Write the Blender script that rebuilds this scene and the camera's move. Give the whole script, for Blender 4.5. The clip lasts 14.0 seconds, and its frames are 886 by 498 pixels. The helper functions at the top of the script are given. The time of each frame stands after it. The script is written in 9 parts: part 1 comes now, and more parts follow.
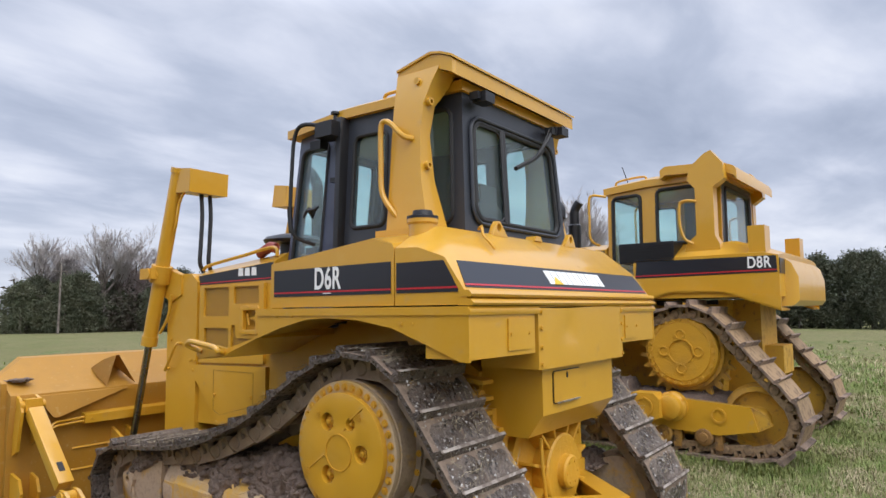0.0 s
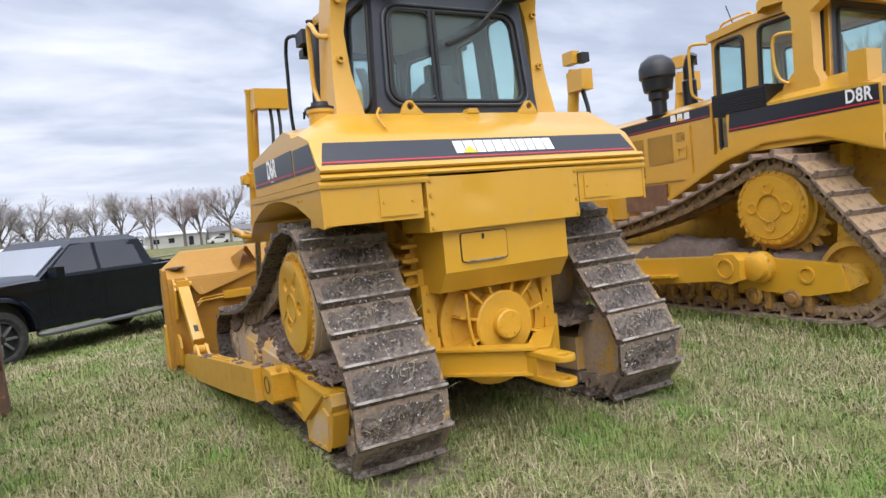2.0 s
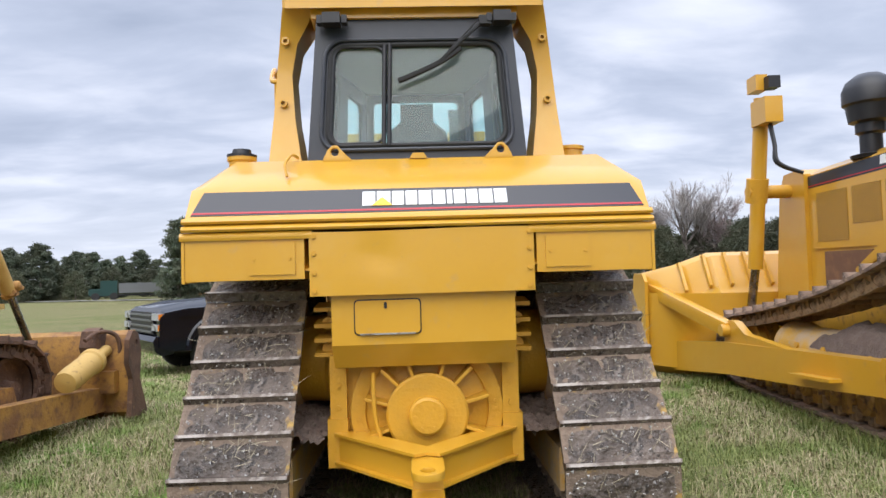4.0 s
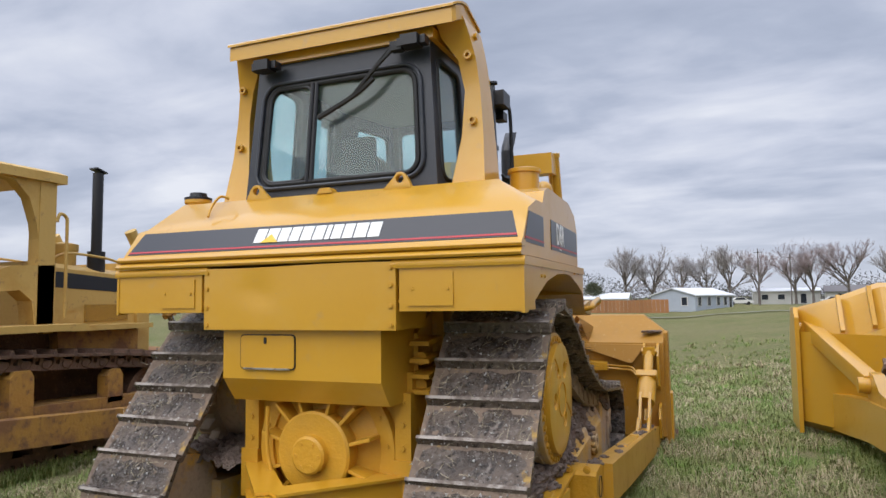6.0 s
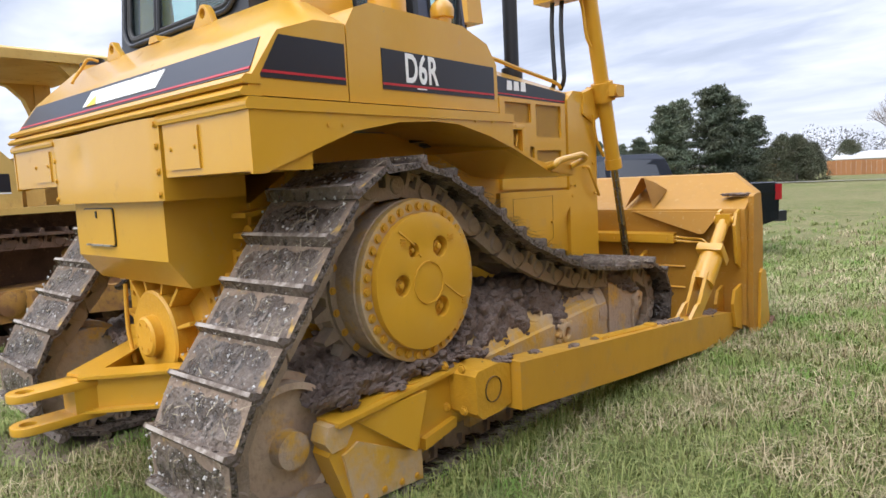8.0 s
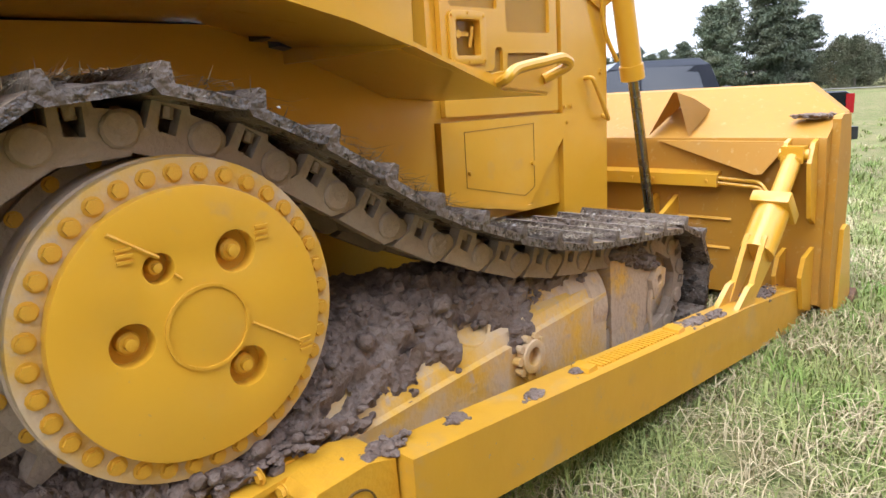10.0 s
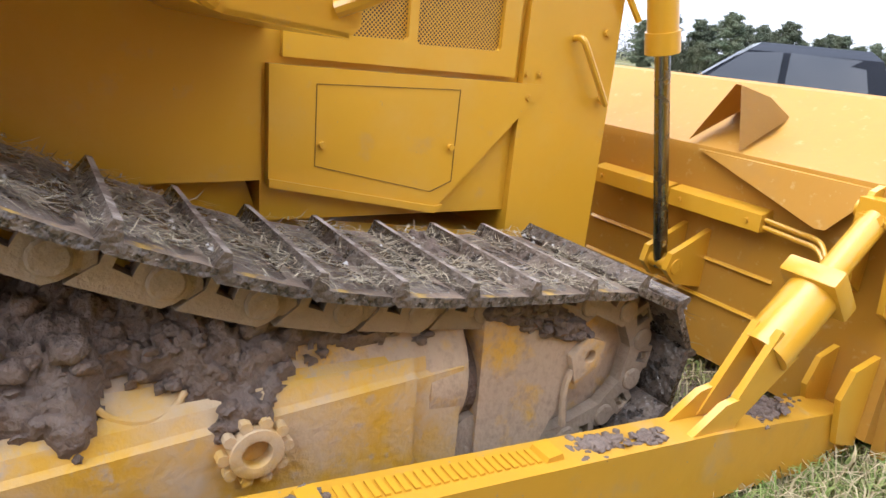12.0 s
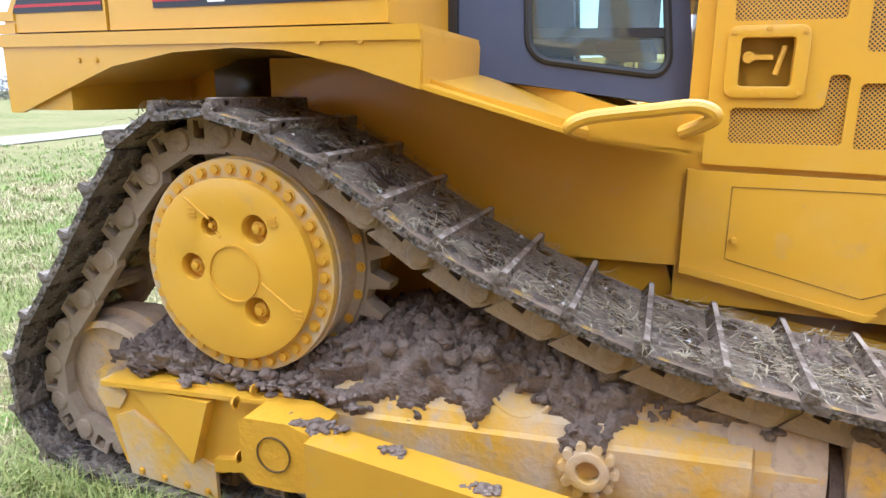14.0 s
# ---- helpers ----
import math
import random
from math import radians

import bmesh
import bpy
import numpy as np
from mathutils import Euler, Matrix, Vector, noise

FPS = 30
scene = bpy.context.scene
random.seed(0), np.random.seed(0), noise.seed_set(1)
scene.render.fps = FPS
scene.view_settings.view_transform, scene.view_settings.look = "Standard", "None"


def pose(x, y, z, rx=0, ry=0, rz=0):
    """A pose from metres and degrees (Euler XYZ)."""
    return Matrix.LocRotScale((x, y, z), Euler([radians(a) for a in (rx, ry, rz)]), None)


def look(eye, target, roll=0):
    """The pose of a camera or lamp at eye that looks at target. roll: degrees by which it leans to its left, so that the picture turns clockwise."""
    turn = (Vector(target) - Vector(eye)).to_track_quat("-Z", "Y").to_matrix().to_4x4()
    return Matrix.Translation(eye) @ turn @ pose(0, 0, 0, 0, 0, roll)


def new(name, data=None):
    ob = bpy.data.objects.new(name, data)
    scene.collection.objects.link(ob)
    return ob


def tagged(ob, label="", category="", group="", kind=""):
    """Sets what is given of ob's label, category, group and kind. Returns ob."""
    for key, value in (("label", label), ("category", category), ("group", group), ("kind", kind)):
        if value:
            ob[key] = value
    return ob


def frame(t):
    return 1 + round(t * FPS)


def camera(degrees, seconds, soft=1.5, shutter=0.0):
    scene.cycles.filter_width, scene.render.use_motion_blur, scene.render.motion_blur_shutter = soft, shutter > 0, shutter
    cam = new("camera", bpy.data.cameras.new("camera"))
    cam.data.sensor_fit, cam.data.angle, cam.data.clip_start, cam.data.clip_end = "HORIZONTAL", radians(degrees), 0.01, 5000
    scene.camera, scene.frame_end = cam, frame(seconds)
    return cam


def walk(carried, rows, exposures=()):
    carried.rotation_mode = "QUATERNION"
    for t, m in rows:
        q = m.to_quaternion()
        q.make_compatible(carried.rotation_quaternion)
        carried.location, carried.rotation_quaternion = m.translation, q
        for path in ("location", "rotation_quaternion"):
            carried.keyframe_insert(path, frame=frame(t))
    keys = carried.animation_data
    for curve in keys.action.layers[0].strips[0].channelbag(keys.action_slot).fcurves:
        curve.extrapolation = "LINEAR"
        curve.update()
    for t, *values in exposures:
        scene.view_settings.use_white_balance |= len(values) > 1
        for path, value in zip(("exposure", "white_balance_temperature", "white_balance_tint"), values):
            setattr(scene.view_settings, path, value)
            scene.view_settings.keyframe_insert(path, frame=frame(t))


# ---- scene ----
cam = camera(68.2, 14.0)
PATH = [
    (0, (-3.649, -1.634, 1.653), (-2.04, -0.459, 1.838), -0.6),
    (0.5, (-3.577, -2.035, 1.639), (-2.115, -0.682, 1.818), -0.2),
    (1, (-3.303, -2.487, 1.55), (-1.911, -1.053, 1.627), 0.9),
    (1.5, (-2.917, -2.943, 1.479), (-1.653, -1.396, 1.393), -2.6),
    (2, (-2.42, -3.301, 1.44), (-1.414, -1.576, 1.331), -5.5),
    (2.5, (-1.852, -3.338, 1.403), (-1.074, -1.502, 1.249), -3.5),
    (3, (-1.228, -3.354, 1.382), (-0.624, -1.456, 1.203), -2.3),
    (3.5, (-0.636, -3.333, 1.395), (-0.275, -1.37, 1.267), -1.8),
    (4, (-0.064, -3.317, 1.436), (0.041, -1.321, 1.508), -1.7),
    (4.2, (0.164, -3.314, 1.478), (0.169, -1.32, 1.624), -1.6),
    (6.3, (2.184, -2.667, 1.475), (1.354, -0.852, 1.611), -0.7),
    (6.5, (2.383, -2.546, 1.477), (1.471, -0.769, 1.577), -0.8),
    (7, (2.818, -2.183, 1.423), (1.726, -0.508, 1.413), -1.7),
    (7.5, (3.05, -1.71, 1.339), (1.833, -0.128, 1.215), -2.5),
    (7.7, (3.103, -1.527, 1.369), (1.848, 0.021, 1.201), -2.8),
    (9.8, (2.568, 0.079, 1.359), (1.19, 1.473, 0.963), -3.6),
    (10, (2.497, 0.229, 1.381), (1.142, 1.624, 0.914), -3.8),
    (10.5, (2.399, 0.509, 1.402), (1.206, 2.029, 0.887), -4.0),
    (11, (2.445, 0.852, 1.373), (1.201, 2.322, 0.835), -3.2),
    (11.5, (2.528, 1.214, 1.387), (1.18, 2.562, 0.782), -4.6),
    (12, (2.434, 1.603, 1.372), (0.856, 2.664, 0.751), 5.4),
    (12.5, (2.485, 1.968, 1.392), (0.756, 2.602, 0.61), 0.9),
    (13, (2.619, 2.123, 1.437), (0.804, 1.778, 0.671), -2.0),
    (13.5, (2.787, 2.096, 1.465), (1.042, 1.355, 0.83), -1.7),
    (14, (2.907, 2.113, 1.489), (1.06, 1.501, 1.028), 0.5),
]
walk(cam, [(t, look(eye, target, roll)) for t, eye, target, roll in PATH],
     [(0, 0.68, 6400, 10), (0.5, 0.67, 6400, 10), (1, 0.78, 6400, 10), (2, 0.89, 6400, 10), (3, 0.92, 6400, 10), (4, 0.92, 6400, 10), (6.3, 0.49, 6400, 10), (7, 0.67, 6400, 10), (7.7, 0.95, 6400, 10), (9.8, 1.79, 6300, 10), (10.5, 1.79, 6300, 10), (11.5, 1.78, 6300, 10), (12, 1.79, 6300, 10), (12.5, 1.94, 6200, 10), (13.5, 2.15, 5850, 8), (14, 2.11, 5850, 8)])

# ---- sky and light ----
world = bpy.data.worlds.new("overcast_sky")
scene.world = world
world.use_nodes = True
wn, wl = world.node_tree.nodes, world.node_tree.links
wn.clear()


def wnode(kind, **kw):
    n = wn.new(kind)
    for k, v in kw.items():
        n.inputs[k].default_value = v
    return n


SUN_EL, SUN_AZ = 50.0, 198.0   # degrees above the horizon; degrees from +y towards +x
sky = wn.new("ShaderNodeTexSky")
sky.sky_type, sky.sun_disc = "NISHITA", False
sky.sun_elevation, sky.sun_rotation = radians(SUN_EL), radians(SUN_AZ)
sky.dust_density, sky.air_density = 3.0, 1.0
coord = wn.new("ShaderNodeTexCoord")
split = wn.new("ShaderNodeSeparateXYZ")
wl.new(coord.outputs["Generated"], split.inputs[0])
# the cloud sheet: directions projected on a plane overhead
up = wn.new("ShaderNodeMath")
up.operation = "MAXIMUM"
up.inputs[1].default_value = 0.0
wl.new(split.outputs["Z"], up.inputs[0])
lift = wn.new("ShaderNodeMath")
lift.operation = "ADD"
lift.inputs[1].default_value = 0.16
wl.new(up.outputs[0], lift.inputs[0])
flat = wn.new("ShaderNodeVectorMath")
flat.operation = "DIVIDE"
three = wn.new("ShaderNodeCombineXYZ")
for i in range(3):
    wl.new(lift.outputs[0], three.inputs[i])
wl.new(coord.outputs["Generated"], flat.inputs[0])
wl.new(three.outputs[0], flat.inputs[1])
turned = wn.new("ShaderNodeMapping")
turned.inputs["Rotation"].default_value = (0, 0, radians(25))
turned.inputs["Scale"].default_value = (0.72, 1.15, 0.0)
wl.new(flat.outputs[0], turned.inputs[0])
banks = wnode("ShaderNodeTexNoise", Scale=0.95, Detail=7.0, Roughness=0.50, Distortion=0.30)
wisps = wnode("ShaderNodeTexNoise", Scale=2.6, Detail=8.0, Roughness=0.52, Distortion=0.35)
wl.new(turned.outputs[0], banks.inputs["Vector"])
wl.new(turned.outputs[0], wisps.inputs["Vector"])
mixed = wn.new("ShaderNodeMix")
mixed.inputs["Factor"].default_value = 0.36
wl.new(banks.outputs["Fac"], mixed.inputs["A"])
wl.new(wisps.outputs["Fac"], mixed.inputs["B"])
ramp = wn.new("ShaderNodeValToRGB")
wl.new(mixed.outputs["Result"], ramp.inputs[0])
e = ramp.color_ramp.elements
e[0].position, e[0].color = 0.34, (0.25, 0.285, 0.37, 1)
e[1].position, e[1].color = 0.66, (0.60, 0.615, 0.665, 1)
for at, col in ((0.46, (0.335, 0.37, 0.46, 1)), (0.55, (0.455, 0.482, 0.565, 1))):
    k = e.new(at)
    k.color = col
# a pale band at the horizon, and an overcast sky that brightens overhead
low = wn.new("ShaderNodeMapRange")
low.inputs["From Min"].default_value, low.inputs["From Max"].default_value = 0.0, 0.16
low.inputs["To Min"].default_value, low.inputs["To Max"].default_value = 0.75, 0.0
wl.new(split.outputs["Z"], low.inputs[0])
pale = wn.new("ShaderNodeMix")
pale.data_type = "RGBA"
pale.inputs["B"].default_value = (0.50, 0.525, 0.59, 1)
wl.new(low.outputs[0], pale.inputs["Factor"])
wl.new(ramp.outputs["Color"], pale.inputs["A"])
gain = wn.new("ShaderNodeMapRange")
gain.inputs["From Min"].default_value, gain.inputs["From Max"].default_value = 0.42, 0.75
gain.inputs["To Min"].default_value, gain.inputs["To Max"].default_value = 1.0, 2.75
wl.new(split.outputs["Z"], gain.inputs[0])
cloud = wn.new("ShaderNodeBackground")
wl.new(pale.outputs["Result"], cloud.inputs["Color"])
wl.new(gain.outputs[0], cloud.inputs["Strength"])
clear = wn.new("ShaderNodeBackground")
clear.inputs["Strength"].default_value = 0.05
wl.new(sky.outputs[0], clear.inputs["Color"])
both = wn.new("ShaderNodeMixShader")
both.inputs[0].default_value = 0.93
wl.new(clear.outputs[0], both.inputs[1])
wl.new(cloud.outputs[0], both.inputs[2])
wout = wn.new("ShaderNodeOutputWorld")
wl.new(both.outputs[0], wout.inputs["Surface"])

sun = new("sun", bpy.data.lights.new("sun", "SUN"))
sun.data.energy, sun.data.angle, sun.data.color = 1.35, radians(70), (1.0, 0.95, 0.88)
az, el = radians(SUN_AZ), radians(SUN_EL)
sun.matrix_world = look((60 * math.sin(az) * math.cos(el), 60 * math.cos(az) * math.cos(el), 60 * math.sin(el)), (0, 0, 0))
scene.view_settings.exposure = 0.0


# ---- materials ----
def material(name, base, rough=0.6, metal=0.0, layers=(), bump=0.0, bump_scale=60.0, coat=0.0, spec=0.5, random_tint=0.0, coords="Object"):
    """A surface. layers: (noise scale, low, high, colour, rough): a second colour where a noise runs from low to high."""
    m = bpy.data.materials.new(name)
    m.use_nodes = True
    n, l = m.node_tree.nodes, m.node_tree.links
    b = n["Principled BSDF"]
    b.inputs["Metallic"].default_value = metal
    b.inputs["Coat Weight"].default_value = coat
    b.inputs["Coat Roughness"].default_value = 0.12
    b.inputs["Specular IOR Level"].default_value = spec
    tc = n.new("ShaderNodeTexCoord")
    vec = tc.outputs[coords]
    col = n.new("ShaderNodeRGB")
    col.outputs[0].default_value = (*base, 1)
    colour = col.outputs[0]
    rv = n.new("ShaderNodeValue")
    rv.outputs[0].default_value = rough
    roughness = rv.outputs[0]
    for scale, lo, hi, tint, r in layers:
        t = n.new("ShaderNodeTexNoise")
        t.inputs["Scale"].default_value, t.inputs["Detail"].default_value, t.inputs["Roughness"].default_value = scale, 6, 0.62
        l.new(vec, t.inputs["Vector"])
        mr = n.new("ShaderNodeMapRange")
        mr.inputs["From Min"].default_value, mr.inputs["From Max"].default_value = lo, hi
        l.new(t.outputs["Fac"], mr.inputs[0])
        mx = n.new("ShaderNodeMix")
        mx.data_type = "RGBA"
        mx.inputs["B"].default_value = (*tint, 1)
        l.new(mr.outputs[0], mx.inputs["Factor"])
        l.new(colour, mx.inputs["A"])
        colour = mx.outputs["Result"]
        mf = n.new("ShaderNodeMix")
        mf.inputs["B"].default_value = r
        l.new(mr.outputs[0], mf.inputs["Factor"])
        l.new(roughness, mf.inputs["A"])
        roughness = mf.outputs["Result"]
    if random_tint:
        oi = n.new("ShaderNodeObjectInfo")
        hv = n.new("ShaderNodeHueSaturation")
        mr = n.new("ShaderNodeMapRange")
        mr.inputs["To Min"].default_value, mr.inputs["To Max"].default_value = 1 - random_tint, 1 + random_tint
        l.new(oi.outputs["Random"], mr.inputs[0])
        l.new(mr.outputs[0], hv.inputs["Value"])
        l.new(colour, hv.inputs["Color"])
        colour = hv.outputs[0]
    l.new(colour, b.inputs["Base Color"])
    l.new(roughness, b.inputs["Roughness"])
    if bump:
        t = n.new("ShaderNodeTexNoise")
        t.inputs["Scale"].default_value, t.inputs["Detail"].default_value = bump_scale, 5
        l.new(vec, t.inputs["Vector"])
        bp = n.new("ShaderNodeBump")
        bp.inputs["Strength"].default_value, bp.inputs["Distance"].default_value = bump, 0.02
        l.new(t.outputs["Fac"], bp.inputs["Height"])
        l.new(bp.outputs[0], b.inputs["Normal"])
    return m


YELLOW = material("fresh_yellow_paint", (0.60, 0.318, 0.022), 0.36, layers=((0.9, 0.40, 0.70, (0.565, 0.292, 0.018), 0.32), (2.6, 0.52, 0.74, (0.60, 0.335, 0.045), 0.46), (9.0, 0.62, 0.76, (0.52, 0.30, 0.07), 0.6), (60.0, 0.69, 0.74, (0.42, 0.27, 0.10), 0.7)), bump=0.10, bump_scale=5, coat=0.5)
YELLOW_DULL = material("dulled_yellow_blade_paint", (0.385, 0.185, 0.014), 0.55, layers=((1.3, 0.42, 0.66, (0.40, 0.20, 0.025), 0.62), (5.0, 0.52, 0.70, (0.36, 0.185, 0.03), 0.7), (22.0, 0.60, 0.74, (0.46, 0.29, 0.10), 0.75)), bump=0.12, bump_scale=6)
YELLOW_SOFT = material("yellow_paint_on_castings", (0.59, 0.305, 0.019), 0.5, layers=((4.0, 0.5, 0.75, (0.50, 0.268, 0.026), 0.6),), bump=0.25, bump_scale=45, coat=0.1)
ARM_YELLOW = material("scuffed_yellow_arm_paint", (0.545, 0.282, 0.019), 0.42, layers=((1.6, 0.45, 0.70, (0.50, 0.262, 0.026), 0.5), (7.0, 0.56, 0.72, (0.47, 0.285, 0.08), 0.65), (48.0, 0.67, 0.71, (0.30, 0.25, 0.21), 0.7)), bump=0.12, bump_scale=9, coat=0.2)
YELLOW_DUSTY = material("yellow_paint_under_dried_clay", (0.58, 0.325, 0.034), 0.55, layers=((5.0, 0.37, 0.60, (0.50, 0.365, 0.22), 0.85), (22.0, 0.55, 0.72, (0.44, 0.33, 0.21), 0.9)), bump=0.25, bump_scale=40)
CLAY = material("dried_pale_clay_on_steel", (0.46, 0.34, 0.23), 0.88, layers=((6.0, 0.52, 0.66, (0.60, 0.34, 0.05), 0.6), (30.0, 0.5, 0.75, (0.33, 0.24, 0.17), 0.9)), bump=0.3, bump_scale=50)
MUD = material("clods_of_brown_mud", (0.150, 0.106, 0.082), 0.8, layers=((9.0, 0.45, 0.7, (0.215, 0.162, 0.130), 0.9), (40.0, 0.55, 0.75, (0.08, 0.058, 0.046), 0.6)), bump=0.9, bump_scale=55)
SHOE = material("muddy_track_shoe", (0.066, 0.049, 0.038), 0.27, layers=((2.2, 0.45, 0.62, (0.118, 0.087, 0.066), 0.6), (6.0, 0.49, 0.64, (0.155, 0.120, 0.095), 0.65), (18.0, 0.56, 0.70, (0.22, 0.185, 0.16), 0.6), (85.0, 0.64, 0.70, (0.50, 0.48, 0.46), 0.45), (30.0, 0.52, 0.64, (0.034, 0.027, 0.023), 0.14)), bump=1.0, bump_scale=45, random_tint=0.22)
LINK = material("clay_caked_track_link", (0.32, 0.245, 0.175), 0.85, layers=((14.0, 0.5, 0.7, (0.27, 0.205, 0.15), 0.9), (3.0, 0.55, 0.7, (0.22, 0.16, 0.12), 0.9)), bump=0.4, bump_scale=60, random_tint=0.12)
STEEL = material("worn_bare_steel_edge", (0.42, 0.40, 0.38), 0.42, 0.8, layers=((18.0, 0.5, 0.68, (0.20, 0.15, 0.11), 0.7),), bump=0.2)
CHROME = material("oily_chrome_rod", (0.30, 0.29, 0.28), 0.22, 1.0, layers=((11.0, 0.5, 0.7, (0.12, 0.10, 0.08), 0.45),))
BLACK = material("black_paint", (0.012, 0.012, 0.014), 0.42, bump=0.05, bump_scale=80)
RUBBER = material("black_rubber", (0.014, 0.014, 0.014), 0.6)
CABGREY = material("dark_blue_grey_cab_paint", (0.030, 0.034, 0.044), 0.40, layers=((6.0, 0.5, 0.75, (0.045, 0.048, 0.055), 0.5),))
HOSE = material("black_hydraulic_hose", (0.015, 0.015, 0.016), 0.5)
DECAL = material("charcoal_decal_film", (0.018, 0.019, 0.026), 0.28)
RED = material("red_decal_line", (0.45, 0.02, 0.03), 0.35)
WHITE = material("white_decal_lettering", (0.82, 0.82, 0.80), 0.4)
LOGO = material("yellow_decal_triangle", (0.80, 0.50, 0.03), 0.4)
LINING = material("pale_grey_cab_lining", (0.42, 0.44, 0.44), 0.9)
SEAT = material("dark_seat_cloth", (0.045, 0.047, 0.05), 0.85)


def glass(name, tint, rough=0.01, sky_veil=0.0, ior=1.5):
    m = bpy.data.materials.new(name)
    m.use_nodes = True
    n, l = m.node_tree.nodes, m.node_tree.links
    n.clear()
    o = n.new("ShaderNodeOutputMaterial")
    tr = n.new("ShaderNodeBsdfTransparent")
    tr.inputs[0].default_value = (*tint, 1)
    gl = n.new("ShaderNodeBsdfGlossy")
    gl.inputs["Roughness"].default_value = rough
    lw = n.new("ShaderNodeLayerWeight")
    lw.inputs[0].default_value = 0.5
    pw = n.new("ShaderNodeMath")
    pw.operation = "POWER"
    pw.inputs[1].default_value = 5.0
    l.new(lw.outputs["Facing"], pw.inputs[0])
    fr = n.new("ShaderNodeMapRange")
    fr.inputs["To Min"].default_value = ((ior - 1) / (ior + 1)) ** 2
    l.new(pw.outputs[0], fr.inputs[0])
    mx = n.new("ShaderNodeMixShader")
    l.new(fr.outputs[0], mx.inputs[0])
    l.new(tr.outputs[0], mx.inputs[1])
    l.new(gl.outputs[0], mx.inputs[2])
    # a little diffuse grey-green stands in for the sky reflected on the pane
    if sky_veil:
        film = n.new("ShaderNodeBsdfDiffuse")
        film.inputs[0].default_value = (0.55, 0.62, 0.62, 1)
        md = n.new("ShaderNodeMixShader")
        md.inputs[0].default_value = sky_veil
        l.new(mx.outputs[0], md.inputs[1])
        l.new(film.outputs[0], md.inputs[2])
        mx = md
    l.new(mx.outputs[0], o.inputs[0])
    return m


GRIP = material("worn_grouser_edge", (0.36, 0.315, 0.275), 0.5, layers=((14.0, 0.44, 0.58, (0.15, 0.115, 0.092), 0.65),), bump=0.4, random_tint=0.15)
UNDER = material("clay_stained_shoe_underside", (0.20, 0.145, 0.105), 0.85, layers=((6.0, 0.60, 0.66, (0.40, 0.25, 0.06), 0.7), (14.0, 0.5, 0.66, (0.11, 0.08, 0.06), 0.9)), bump=0.5, bump_scale=50, random_tint=0.2)
GLASS = glass("green_tinted_cab_glass", (0.86, 0.965, 0.955), sky_veil=0.05)
SCREEN = glass("coated_windscreen", (0.12, 0.13, 0.14), ior=9.0)
DARKGLASS = glass("dark_car_glass", (0.10, 0.11, 0.12), ior=2.6)


# ---- mesh helpers ----
def part(name, bm, mat, parent=None, label="", bevel=0.0, smooth=35, seg=2):
    """Links a bmesh as one mesh object under a thing or a part."""
    if bevel:
        es = [x for x in bm.edges if len(x.link_faces) == 2 and x.calc_face_angle(0) > radians(28)]
        bmesh.ops.bevel(bm, geom=es, offset=bevel, segments=seg, affect="EDGES", profile=0.6, clamp_overlap=True)
    bmesh.ops.recalc_face_normals(bm, faces=bm.faces)
    me = bpy.data.meshes.new(name)
    bm.to_mesh(me)
    bm.free()
    me.materials.append(mat)
    for p in me.polygons:
        p.use_smooth = True
    me.set_sharp_from_angle(angle=radians(smooth))
    ob = new(name, me)
    if parent:
        ob.parent = parent
    if label:
        ob["label"] = label
    return ob


def share(name, data, parent, m, label=""):
    """Another object on the same mesh."""
    ob = new(name, data)
    ob.parent = parent
    ob.matrix_local = m
    if label:
        ob["label"] = label
    return ob


def empty(name, label, category, group="", m=None, kind=""):
    ob = new(name)
    ob.empty_display_size = 0.2
    if m is not None:
        ob.matrix_world = m
    return tagged(ob, label, category, group, kind)


def box(bm, x0, x1, y0, y1, z0, z1, m=None):
    v = [bm.verts.new((x, y, z)) for z in (z0, z1) for x, y in ((x0, y0), (x1, y0), (x1, y1), (x0, y1))]
    for f in ((3, 2, 1, 0), (4, 5, 6, 7), (0, 1, 5, 4), (1, 2, 6, 5), (2, 3, 7, 6), (3, 0, 4, 7)):
        bm.faces.new([v[i] for i in f])
    if m is not None:
        bmesh.ops.transform(bm, matrix=m, verts=v)
    return v


def prism(bm, pts, a, b, axis="x"):
    """A closed outline drawn in the plane across axis, pulled from a to b. x: (y, z); y: (x, z); z: (x, y)."""
    put = {"x": lambda p, c: (c, p[0], p[1]), "y": lambda p, c: (p[0], c, p[1]), "z": lambda p, c: (p[0], p[1], c)}[axis]
    u = [bm.verts.new(put(p, a)) for p in pts]
    w = [bm.verts.new(put(p, b)) for p in pts]
    bm.faces.new(u)
    bm.faces.new(w[::-1])
    for i in range(len(pts)):
        j = (i + 1) % len(pts)
        bm.faces.new((u[j], u[i], w[i], w[j]))
    return u + w


def loft(bm, rings, cap=True):
    vs = [[bm.verts.new(p) for p in r] for r in rings]
    n = len(rings[0])
    for a, b in zip(vs, vs[1:]):
        for i in range(n):
            j = (i + 1) % n
            bm.faces.new((a[i], a[j], b[j], b[i]))
    if cap:
        bm.faces.new(vs[0][::-1])
        bm.faces.new(vs[-1])
    return vs


